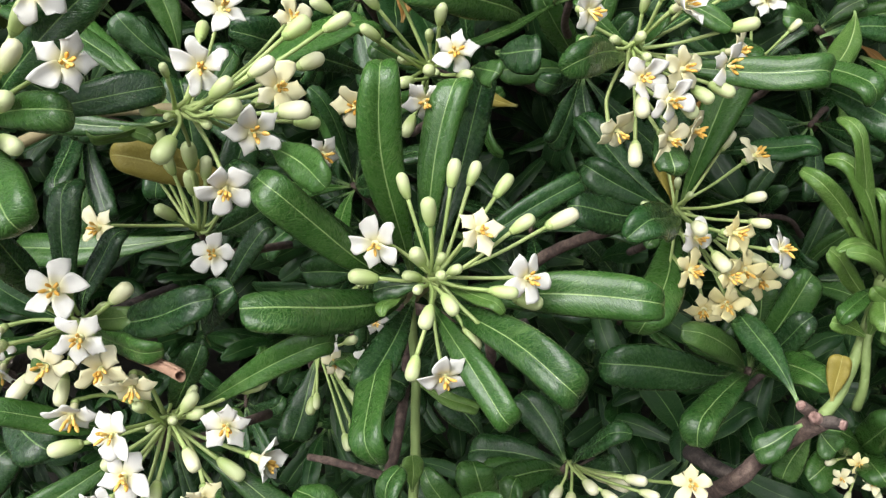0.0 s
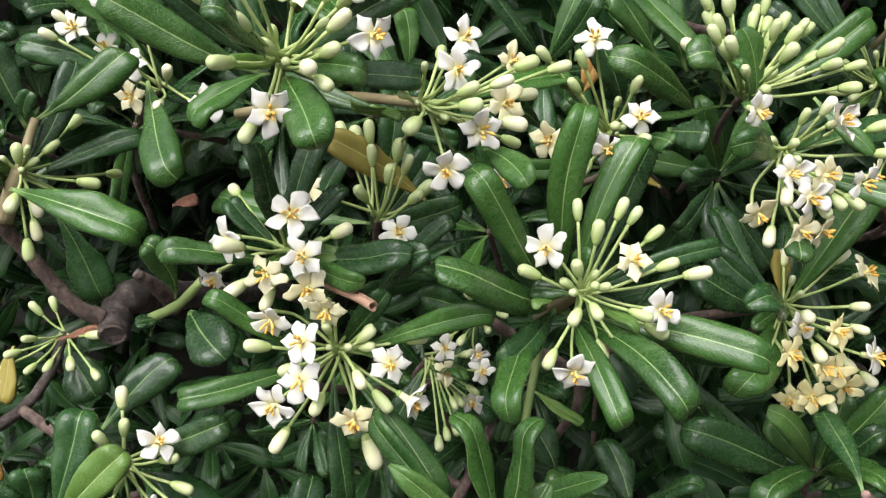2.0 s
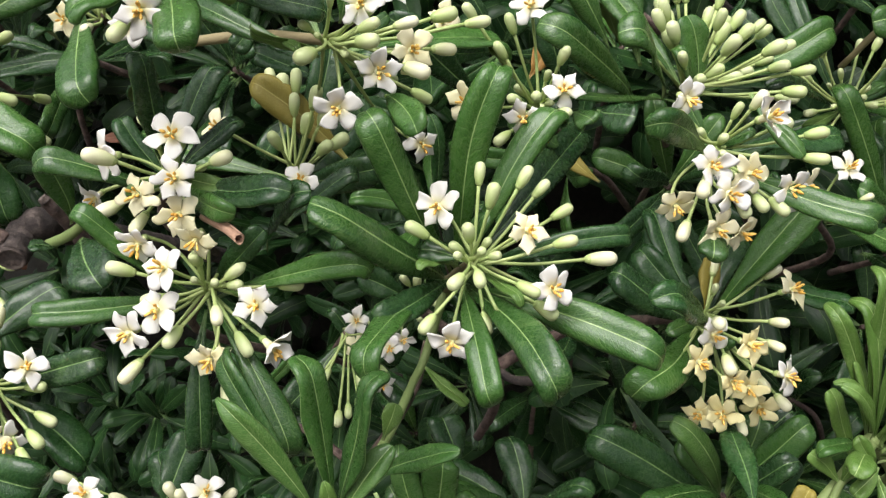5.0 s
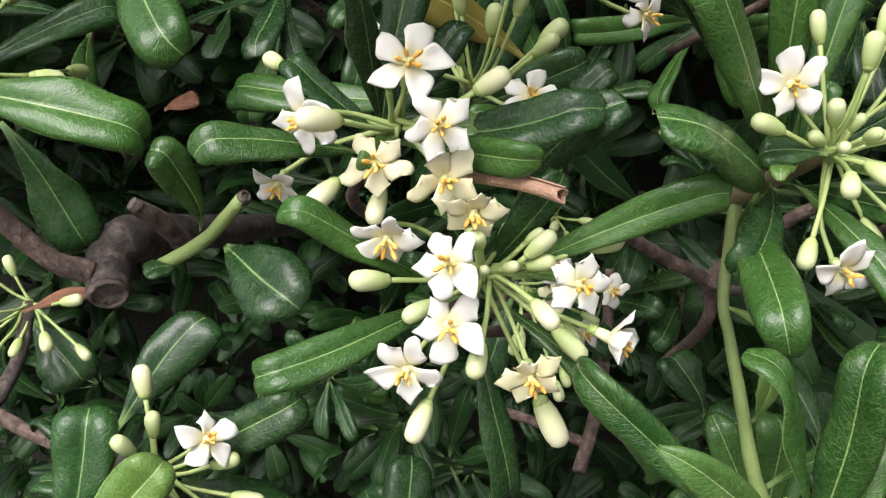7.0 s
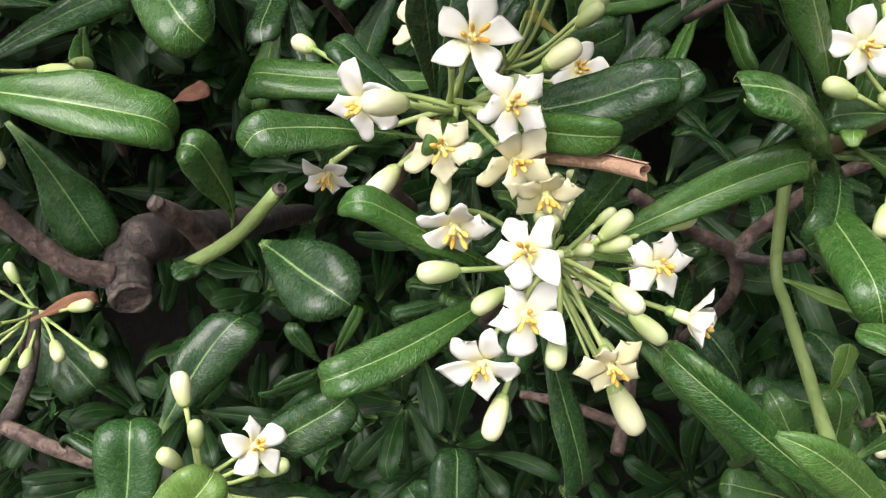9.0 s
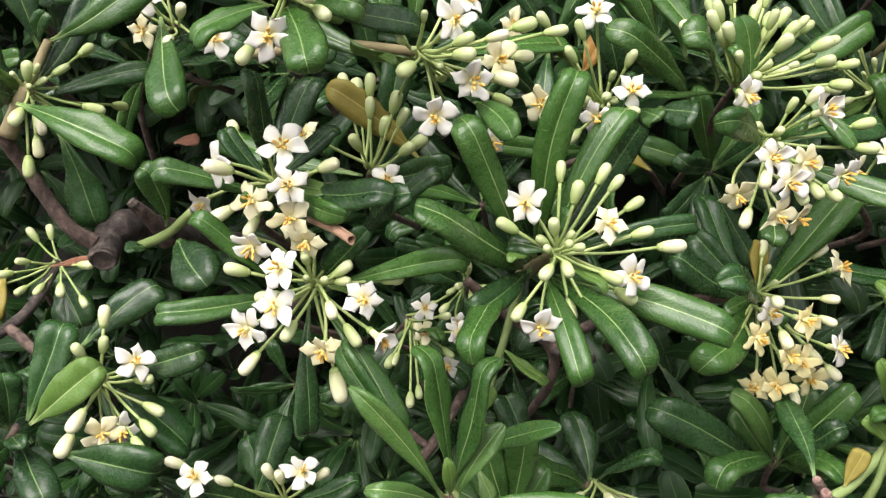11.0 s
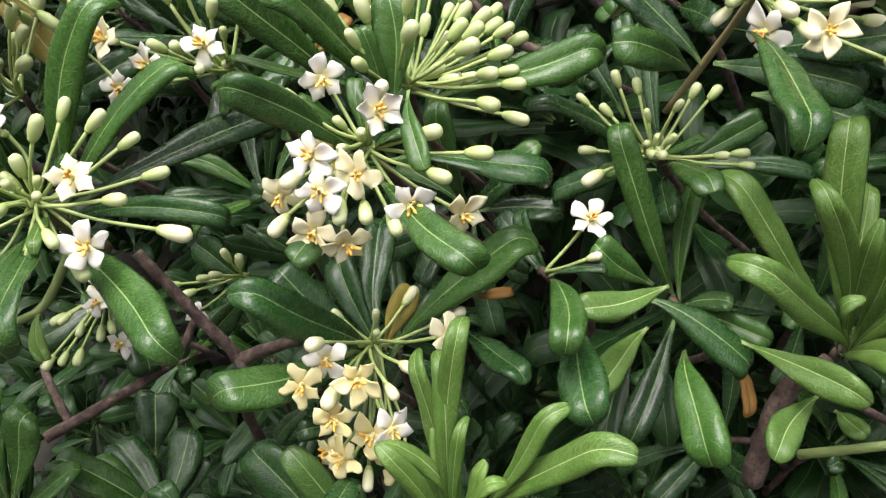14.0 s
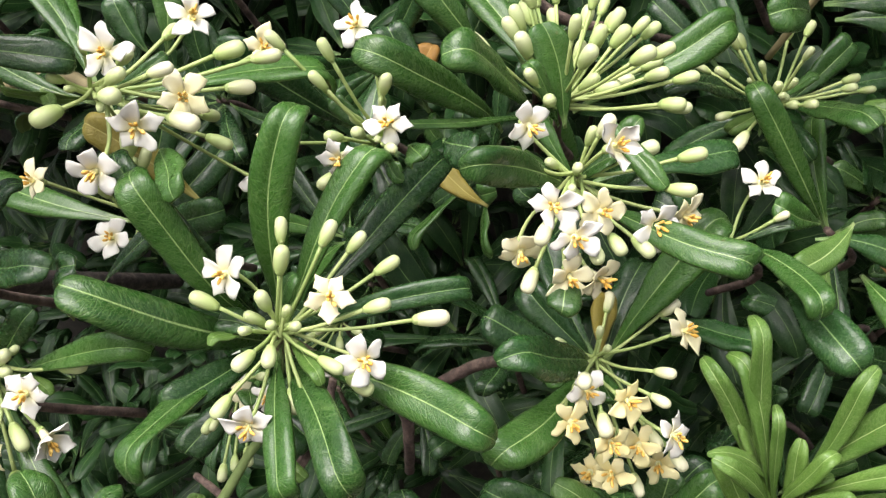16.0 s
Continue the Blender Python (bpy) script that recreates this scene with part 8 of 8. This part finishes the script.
tube(upper_branch, "branch", ((-0.0385, 0.8189, 1.3071), (0.0027, 0.8344, 1.3357), (0.0496, 0.8489, 1.3598), (0.0879, 0.8742, 1.4040)), (0.008, 0.008, 0.0075, 0.007), BARK, 10, 6, 0.08)

dry_branch = thing("shrub_branch", (0.2857, 0.6828, 1.1049), "peeling brown branch under the fresh leaves", "branch", "branches of the shrub")
tube(dry_branch, "branch", ((0.3069, 0.6646, 1.1374), (0.2918, 0.6851, 1.1138), (0.2839, 0.6964, 1.0783), (0.2832, 0.7056, 1.0403)), (0.0045, 0.0062, 0.0068, 0.007), RED_BARK, 10, 6, 0.16)
tube(dry_branch, "stem", ((0.3664, 0.6218, 1.1201), (0.3322, 0.6299, 1.1010), (0.3054, 0.6464, 1.0838)), (0.0028, 0.0028, 0.003), STEM, 8, 6, 0.05)

rolled_leaf = thing("rolled_leaf", (-0.1872, 0.3834, 1.1737), "dry pinkish-brown leaf rolled into a tube", "dead leaf", "")
roll_leaf(rolled_leaf, (-0.1916, 0.3820, 1.1761), (-0.1612, 0.3553, 1.1689), 0.0028, 0.0031)

dry_leaf = thing("dry_leaf", (-0.3461, 0.5672, 1.2100), "small reddish-brown dead leaf caught among twigs", "dead leaf", "dead leaves")
leaf(dry_leaf, (-0.3552, 0.5642, 1.2078), (-0.3365, 0.5701, 1.2105), 0.0105, (0.37, -0.87, 0.34), RUST, curl=0.5, hook=0.3)

bud(shoot_a, (-0.0565, 0.4184, 1.1505), (-0.0638, 0.4088, 1.1587), (-0.50, -0.66, 0.56), 0.0113, "green")
bud(shoot_a, (-0.0565, 0.4184, 1.1505), (-0.0606, 0.3928, 1.1576), (-0.15, -0.95, 0.26), 0.0088, "green")
bud(shoot_a, (-0.0565, 0.4184, 1.1505), (-0.0492, 0.3956, 1.1594), (0.29, -0.89, 0.35), 0.0094, "green")
bud(shoot_a, (-0.0565, 0.4184, 1.1505), (-0.0438, 0.4075, 1.1554), (0.73, -0.63, 0.28), 0.0090, "green")
bud(shoot_a, (-0.0565, 0.4184, 1.1505), (-0.0485, 0.4107, 1.1616), (0.51, -0.49, 0.71), 0.0082, "green")
bud(shoot_a, (-0.0565, 0.4184, 1.1505), (-0.0573, 0.4066, 1.1675), (-0.04, -0.57, 0.82), 0.0114, "green")
leaf(shoot_a, (-0.0623, 0.4312, 1.1445), (-0.0816, 0.3973, 1.1487), 0.0094, (0.17, -0.51, 0.84), FRESH, curl=0.8)
leaf(shoot_a, (-0.0623, 0.4312, 1.1445), (-0.0285, 0.3965, 1.1314), 0.0082, (0.02, -0.90, 0.43), FRESH, curl=0.8)
leaf(shoot_a, (-0.0623, 0.4312, 1.1445), (-0.0499, 0.4278, 1.1752), 0.0122, (0.16, -0.79, 0.59), MID, curl=0.8)

bud(shoot_b, (-0.2120, 0.3923, 1.1966), (-0.2099, 0.3713, 1.2129), (0.08, -0.79, 0.61), 0.0074, "green")
bud(shoot_b, (-0.2120, 0.3923, 1.1966), (-0.2050, 0.3787, 1.1950), (0.46, -0.88, -0.10), 0.0072, "green")
bud(shoot_b, (-0.2120, 0.3923, 1.1966), (-0.1926, 0.3826, 1.2008), (0.88, -0.44, 0.19), 0.0077, "green")
bud(shoot_b, (-0.2120, 0.3923, 1.1966), (-0.2043, 0.3867, 1.2137), (0.39, -0.28, 0.87), 0.0098, "green")
leaf(shoot_b, (-0.2152, 0.3973, 1.1932), (-0.2223, 0.3660, 1.1869), 0.0089, (0.63, -0.59, 0.51), FRESH, curl=0.8)
leaf(shoot_b, (-0.2152, 0.3973, 1.1932), (-0.1817, 0.3887, 1.1891), 0.0115, (-0.03, -0.85, 0.53), FRESH, curl=0.8)

bud(shoot_c, (-0.1920, 0.3865, 1.1380), (-0.1906, 0.3672, 1.1560), (0.05, -0.73, 0.68), 0.0096, "green")
bud(shoot_c, (-0.1920, 0.3865, 1.1380), (-0.1908, 0.3672, 1.1454), (0.06, -0.93, 0.36), 0.0077, "green")
bud(shoot_c, (-0.1920, 0.3865, 1.1380), (-0.1822, 0.3711, 1.1437), (0.51, -0.80, 0.30), 0.0093, "green")
bud(shoot_c, (-0.1920, 0.3865, 1.1380), (-0.1718, 0.3720, 1.1428), (0.80, -0.57, 0.19), 0.0113, "green")
bud(shoot_c, (-0.1920, 0.3865, 1.1380), (-0.1720, 0.3797, 1.1505), (0.82, -0.28, 0.51), 0.0083, "green")
bud(shoot_c, (-0.1920, 0.3865, 1.1380), (-0.1822, 0.3856, 1.1523), (0.56, -0.05, 0.82), 0.0084, "green")
bud(shoot_c, (-0.1920, 0.3865, 1.1380), (-0.1928, 0.3756, 1.1553), (-0.04, -0.53, 0.85), 0.0105, "green")
leaf(shoot_c, (-0.1948, 0.3912, 1.1340), (-0.2051, 0.3865, 1.1644), 0.0085, (0.36, -0.47, 0.81), FRESH, curl=0.8)
leaf(shoot_c, (-0.1948, 0.3912, 1.1340), (-0.1572, 0.3813, 1.1284), 0.0091, (-0.08, -0.61, 0.79), FRESH, curl=0.8)

bud(shoot_d, (-0.1910, 0.3590, 1.2964), (-0.1901, 0.3302, 1.3033), (0.03, -0.97, 0.23), 0.0074, "green")
bud(shoot_d, (-0.1910, 0.3590, 1.2964), (-0.1815, 0.3344, 1.2942), (0.36, -0.93, -0.08), 0.0078, "green")
bud(shoot_d, (-0.1910, 0.3590, 1.2964), (-0.1670, 0.3441, 1.2967), (0.85, -0.52, 0.01), 0.0091, "green")
bud(shoot_d, (-0.1910, 0.3590, 1.2964), (-0.1657, 0.3510, 1.3098), (0.85, -0.27, 0.45), 0.0087, "green")
bud(shoot_d, (-0.1910, 0.3590, 1.2964), (-0.1901, 0.3500, 1.3086), (0.06, -0.59, 0.80), 0.0097, "green")
leaf(shoot_d, (-0.1945, 0.3644, 1.2942), (-0.2090, 0.3286, 1.2967), 0.0087, (0.57, -0.80, 0.19), FRESH, curl=0.8)
leaf(shoot_d, (-0.1945, 0.3644, 1.2942), (-0.1628, 0.3669, 1.2825), 0.0112, (0.11, -0.79, 0.60), FRESH, curl=0.8)

bud(shoot_f, (-0.1322, 0.4106, 1.2651), (-0.1382, 0.3913, 1.2717), (-0.28, -0.91, 0.31), 0.0083, "green")
bud(shoot_f, (-0.1322, 0.4106, 1.2651), (-0.1313, 0.3913, 1.2668), (0.04, -1.00, 0.08), 0.0072, "green")
bud(shoot_f, (-0.1322, 0.4106, 1.2651), (-0.1184, 0.3925, 1.2582), (0.58, -0.76, -0.29), 0.0081, "green")
bud(shoot_f, (-0.1322, 0.4106, 1.2651), (-0.1094, 0.4016, 1.2790), (0.81, -0.32, 0.49), 0.0108, "green")
bud(shoot_f, (-0.1322, 0.4106, 1.2651), (-0.1264, 0.3970, 1.2843), (0.24, -0.56, 0.79), 0.0073, "green")
leaf(shoot_f, (-0.1346, 0.4164, 1.2625), (-0.1669, 0.3929, 1.2719), 0.0083, (0.62, -0.77, -0.14), FRESH, curl=0.8)
leaf(shoot_f, (-0.1346, 0.4164, 1.2625), (-0.1046, 0.4286, 1.2802), 0.0080, (0.34, -0.94, 0.07), MID, curl=0.8)

bud(shoot_i, (0.0744, 0.4974, 1.2080), (0.0656, 0.4837, 1.2171), (-0.47, -0.73, 0.49), 0.0087, "green")
bud(shoot_i, (0.0744, 0.4974, 1.2080), (0.0761, 0.4734, 1.2062), (0.07, -0.99, -0.08), 0.0085, "green")
bud(shoot_i, (0.0744, 0.4974, 1.2080), (0.0777, 0.4863, 1.2137), (0.25, -0.86, 0.44), 0.0108, "green")
bud(shoot_i, (0.0744, 0.4974, 1.2080), (0.0847, 0.4855, 1.2298), (0.38, -0.44, 0.81), 0.0105, "green")
leaf(shoot_i, (0.0748, 0.5034, 1.2048), (0.0562, 0.5111, 1.2396), 0.0102, (-0.13, -0.91, 0.39), MID, curl=0.8)
leaf(shoot_i, (0.0748, 0.5034, 1.2048), (0.0965, 0.4934, 1.2167), 0.0123, (0.03, -0.81, 0.59), MID, curl=0.8)

bud(shoot_j, (0.0791, 0.5380, 1.0996), (0.0615, 0.5242, 1.1129), (-0.68, -0.53, 0.51), 0.0080, "green")
bud(shoot_j, (0.0791, 0.5380, 1.0996), (0.0752, 0.5265, 1.0996), (-0.32, -0.95, -0.00), 0.0107, "green")
bud(shoot_j, (0.0791, 0.5380, 1.0996), (0.0866, 0.5255, 1.1092), (0.43, -0.72, 0.55), 0.0083, "green")
bud(shoot_j, (0.0791, 0.5380, 1.0996), (0.0827, 0.5282, 1.1179), (0.17, -0.46, 0.87), 0.0095, "green")
leaf(shoot_j, (0.0795, 0.5434, 1.0956), (0.0533, 0.5171, 1.0904), 0.0129, (-0.56, -0.80, 0.20), MID, curl=0.8)
leaf(shoot_j, (0.0795, 0.5434, 1.0956), (0.0913, 0.5147, 1.0827), 0.0126, (-0.09, -0.98, 0.18), MID, curl=0.8)

bud(shoot_h, (-0.0304, 0.5137, 1.2319), (-0.0399, 0.5023, 1.2417), (-0.53, -0.64, 0.55), 0.0105, "green")
bud(shoot_h, (-0.0304, 0.5137, 1.2319), (-0.0266, 0.4942, 1.2317), (0.19, -0.98, -0.01), 0.0087, "green")
bud(shoot_h, (-0.0304, 0.5137, 1.2319), (-0.0219, 0.4999, 1.2341), (0.52, -0.84, 0.13), 0.0082, "green")
bud(shoot_h, (-0.0304, 0.5137, 1.2319), (-0.0232, 0.4956, 1.2501), (0.27, -0.68, 0.68), 0.0089, "green")
leaf(shoot_h, (-0.0313, 0.5197, 1.2290), (-0.0556, 0.5105, 1.2547), 0.0112, (0.27, -0.96, -0.07), MID, curl=0.8)
leaf(shoot_h, (-0.0313, 0.5197, 1.2290), (-0.0161, 0.5013, 1.2088), 0.0100, (-0.68, -0.68, 0.28), MID, curl=0.8)

bud(shoot_m, (0.2302, 0.5881, 1.3226), (0.2154, 0.5714, 1.3276), (-0.65, -0.73, 0.22), 0.0105, "green")
bud(shoot_m, (0.2302, 0.5881, 1.3226), (0.2231, 0.5635, 1.3124), (-0.26, -0.89, -0.37), 0.0111, "green")
bud(shoot_m, (0.2302, 0.5881, 1.3226), (0.2319, 0.5674, 1.3231), (0.08, -1.00, 0.03), 0.0073, "green")
bud(shoot_m, (0.2302, 0.5881, 1.3226), (0.2351, 0.5683, 1.3441), (0.17, -0.67, 0.73), 0.0105, "green")
leaf(shoot_m, (0.2322, 0.5942, 1.3204), (0.2068, 0.5907, 1.3376), 0.0117, (-0.43, -0.89, -0.15), FRESH, curl=0.8)
leaf(shoot_m, (0.2322, 0.5942, 1.3204), (0.2540, 0.5713, 1.3439), 0.0108, (-0.05, -0.93, 0.36), FRESH, curl=0.8)

bud(shoot_t, (-0.3514, 0.4201, 1.0641), (-0.3444, 0.3986, 1.0786), (0.26, -0.80, 0.54), 0.0077, "green")
bud(shoot_t, (-0.3514, 0.4201, 1.0641), (-0.3374, 0.4020, 1.0726), (0.57, -0.74, 0.35), 0.0108, "green")
bud(shoot_t, (-0.3514, 0.4201, 1.0641), (-0.3259, 0.4170, 1.0719), (0.95, -0.11, 0.29), 0.0085, "green")
bud(shoot_t, (-0.3514, 0.4201, 1.0641), (-0.3440, 0.4172, 1.0898), (0.27, -0.11, 0.96), 0.0112, "green")
leaf(shoot_t, (-0.3550, 0.4240, 1.0598), (-0.3647, 0.4145, 1.0842), 0.0125, (0.23, -0.89, 0.39), FRESH, curl=0.8)
leaf(shoot_t, (-0.3550, 0.4240, 1.0598), (-0.3268, 0.4325, 1.0615), 0.0110, (0.78, -0.36, 0.52), MID, curl=0.8)

bud(shoot_l, (0.1835, 0.6563, 1.2335), (0.1702, 0.6431, 1.2465), (-0.58, -0.58, 0.57), 0.0071, "green")
bud(shoot_l, (0.1835, 0.6563, 1.2335), (0.1752, 0.6461, 1.2321), (-0.63, -0.77, -0.10), 0.0076, "green")
bud(shoot_l, (0.1835, 0.6563, 1.2335), (0.1890, 0.6387, 1.2360), (0.29, -0.95, 0.13), 0.0093, "green")
bud(shoot_l, (0.1835, 0.6563, 1.2335), (0.1859, 0.6448, 1.2420), (0.17, -0.79, 0.59), 0.0105, "green")
bud(shoot_l, (0.1835, 0.6563, 1.2335), (0.1769, 0.6422, 1.2551), (-0.25, -0.53, 0.81), 0.0095, "green")
leaf(shoot_l, (0.1848, 0.6623, 1.2305), (0.1568, 0.6494, 1.2151), 0.0104, (-0.55, -0.81, 0.21), FRESH, curl=0.8)
leaf(shoot_l, (0.1848, 0.6623, 1.2305), (0.2112, 0.6551, 1.2482), 0.0094, (-0.38, -0.71, 0.59), MID, curl=0.8)

bud(shoot_s, (-0.4084, 0.4642, 1.2516), (-0.4087, 0.4517, 1.2605), (-0.02, -0.81, 0.58), 0.0078, "green")
bud(shoot_s, (-0.4084, 0.4642, 1.2516), (-0.3942, 0.4448, 1.2531), (0.59, -0.81, 0.06), 0.0075, "green")
bud(shoot_s, (-0.4084, 0.4642, 1.2516), (-0.3973, 0.4636, 1.2563), (0.92, -0.05, 0.40), 0.0094, "green")
bud(shoot_s, (-0.4084, 0.4642, 1.2516), (-0.3956, 0.4572, 1.2646), (0.65, -0.36, 0.67), 0.0090, "green")
leaf(shoot_s, (-0.4127, 0.4687, 1.2488), (-0.4202, 0.4432, 1.2641), 0.0089, (0.72, -0.66, 0.22), FRESH, curl=0.8)


flower(shoot_g, (-0.1879, 0.5138, 1.1907), (-0.1619, 0.4483, 1.1902), (0.10, -0.93, 0.34), "white", size=0.92, shape=0)
flower(shoot_g, (-0.1879, 0.5138, 1.1907), (-0.2200, 0.4667, 1.2194), (-0.25, -0.92, 0.25), "cream", size=0.92)

# small curled leaves and a pale side stem under the bright whorl
tube(shoot_q, "stem", ((0.1682, 0.4820, 1.0390), (0.1600, 0.4730, 1.0270), (0.1490, 0.4680, 1.0190), (0.1400, 0.4620, 0.9960), (0.1330, 0.4640, 0.9800)), (0.0036, 0.0027, 0.0024, 0.0026, 0.0028), STEM, 8, 5, 0.06)
leaf(shoot_q, (0.1610, 0.4920, 1.0230), (0.1430, 0.4800, 1.0710), 0.0140, (-0.07, -0.84, 0.54), FRESH, slim=0.3, hook=0.2)
leaf(shoot_q, (0.1710, 0.4880, 1.0350), (0.1500, 0.4760, 1.0960), 0.0125, (-0.07, -0.84, 0.54), FRESH, slim=0.4, hook=0.2)
leaf(shoot_q, (0.1730, 0.4850, 1.0370), (0.1800, 0.4700, 1.0850), 0.0110, (-0.07, -0.84, 0.54), FRESH, slim=0.5, hook=0.2)
leaf(shoot_q, (0.1740, 0.4840, 1.0350), (0.1940, 0.4620, 1.0700), 0.0115, (-0.10, -0.70, 0.70), FRESH, slim=0.5, hook=0.2, stalk=0.1)
leaf(shoot_q, (0.1740, 0.4840, 1.0300), (0.1970, 0.4550, 1.0490), 0.0105, (-0.10, -0.60, 0.78), FRESH, slim=0.4, hook=0.3, stalk=0.1)
leaf(shoot_q, (0.1490, 0.4680, 1.0190), (0.1300, 0.4620, 1.0385), 0.0120, (0.10, -0.86, 0.50), FRESH, curl=0.7, hook=0.2, slim=0.3)
leaf(shoot_q, (0.1490, 0.4680, 1.0190), (0.1560, 0.4620, 1.0395), 0.0100, (-0.20, -0.88, 0.42), FRESH, curl=0.7, hook=0.2, slim=0.5)
leaf(shoot_q, (0.1690, 0.4740, 1.0290), (0.1560, 0.4660, 1.0490), 0.0105, (-0.30, -0.84, 0.45), FRESH, curl=1.2)
leaf(shoot_q, (0.1700, 0.4720, 1.0290), (0.1540, 0.4600, 1.0160), 0.0110, (-0.10, -0.80, 0.60), FRESH, curl=1.6, hook=1.2)
leaf(shoot_q, (0.1690, 0.4690, 1.0250), (0.1730, 0.4550, 1.0080), 0.0110, (-0.15, -0.85, 0.50), FRESH, curl=1.3, hook=0.6)
leaf(shoot_q, (0.1720, 0.4780, 1.0350), (0.2040, 0.4560, 1.0600), 0.0100, (-0.15, -0.60, 0.78), FRESH, curl=1.5, hook=1.0)
leaf(shoot_q, (0.1715, 0.4790, 1.0290), (0.2430, 0.4520, 1.0250), 0.0150, (-0.14, -0.78, 0.60), FRESH, curl=1.2)
leaf(shoot_q, (0.1715, 0.4800, 1.0550), (0.1370, 0.4500, 1.0840), 0.0100, (-0.10, -0.78, 0.62), FRESH, curl=1.7, hook=0.3)

# ---- shaded whorls between and behind the flowering shoots ----
def shaded_whorl(hub, axis, rng, count, lengthen=1.0):
    """A leafy tip in the shade: a ring of blunt leathery leaves on a short woody stem."""
    ob = thing("leafy_shoot", hub, "shaded whorl of dark glossy leaves inside the shrub", "shoot", "shaded shoots of the shrub")
    hub, axis = np.array(hub), unit(axis)
    side = unit(np.cross(axis, (0.3, 0.1, 0.9)))
    up = np.cross(axis, side)
    start = rng.uniform(0, 6.28)
    for k in range(count):
        a = start + 2.4 * k + rng.normal(0, 0.15)
        out = side * math.cos(a) + up * math.sin(a)
        lean = 0.6 + 1.0 * (1 - k / count) + rng.uniform(-0.15, 0.2)
        way = axis * math.cos(lean) + out * math.sin(lean)
        face = unit(axis * math.sin(lean) - out * math.cos(lean) + rng.normal(0, 0.2, 3))
        foot = hub - axis * (0.012 * (1 - k / count)) + way * 0.003
        leaf(ob, foot, foot + way * lengthen * rng.uniform(0.058, 0.092), rng.uniform(0.0165, 0.0235), face, MID if rng.random() < 0.2 else OLD_AND_SHADED, hook=rng.uniform(0.2, 0.9))
    tube(ob, "stem", (hub, hub - axis * 0.05, hub - axis * 0.09 + np.array((0, 0.04, -0.03))), (0.0024, 0.0028, 0.0032), RED_BARK, 8, 4, 0.06)
    return ob


SHADE_RNG = np.random.default_rng(77)
HUBS = [np.array(o.location) for o in bpy.data.objects if o.name.split(".")[0] in ("flowering_shoot", "leafy_shoot") and o.parent is None]
for row in range(6):
    for col in range(11):
        x = -0.62 + 0.105 * (col + 0.5 * (row % 2)) + SHADE_RNG.uniform(-0.03, 0.03)
        z = 0.84 + 0.105 * row + SHADE_RNG.uniform(-0.03, 0.03)
        near = [(1 / (0.0004 + (h[0] - x) ** 2 + (h[2] - z) ** 2), h[1]) for h in HUBS]
        y = sum(w * d for w, d in near) / sum(w for w, d in near) + SHADE_RNG.uniform(0.14, 0.26)
        if -0.56 < x < -0.26 and 0.98 < z < 1.25:
            continue
        if SHADE_RNG.random() < (0.5 if z < 1.1 else 0.3):
            continue
        if z < 1.1:
            y += 0.10 if x > -0.2 else 0.28
        way = (SHADE_RNG.normal(0, 0.45), -0.8 + SHADE_RNG.normal(0, 0.25), 0.5 + SHADE_RNG.normal(0, 0.3))
        shaded_whorl((x, y, z), way, SHADE_RNG, int(SHADE_RNG.integers(7, 11)))
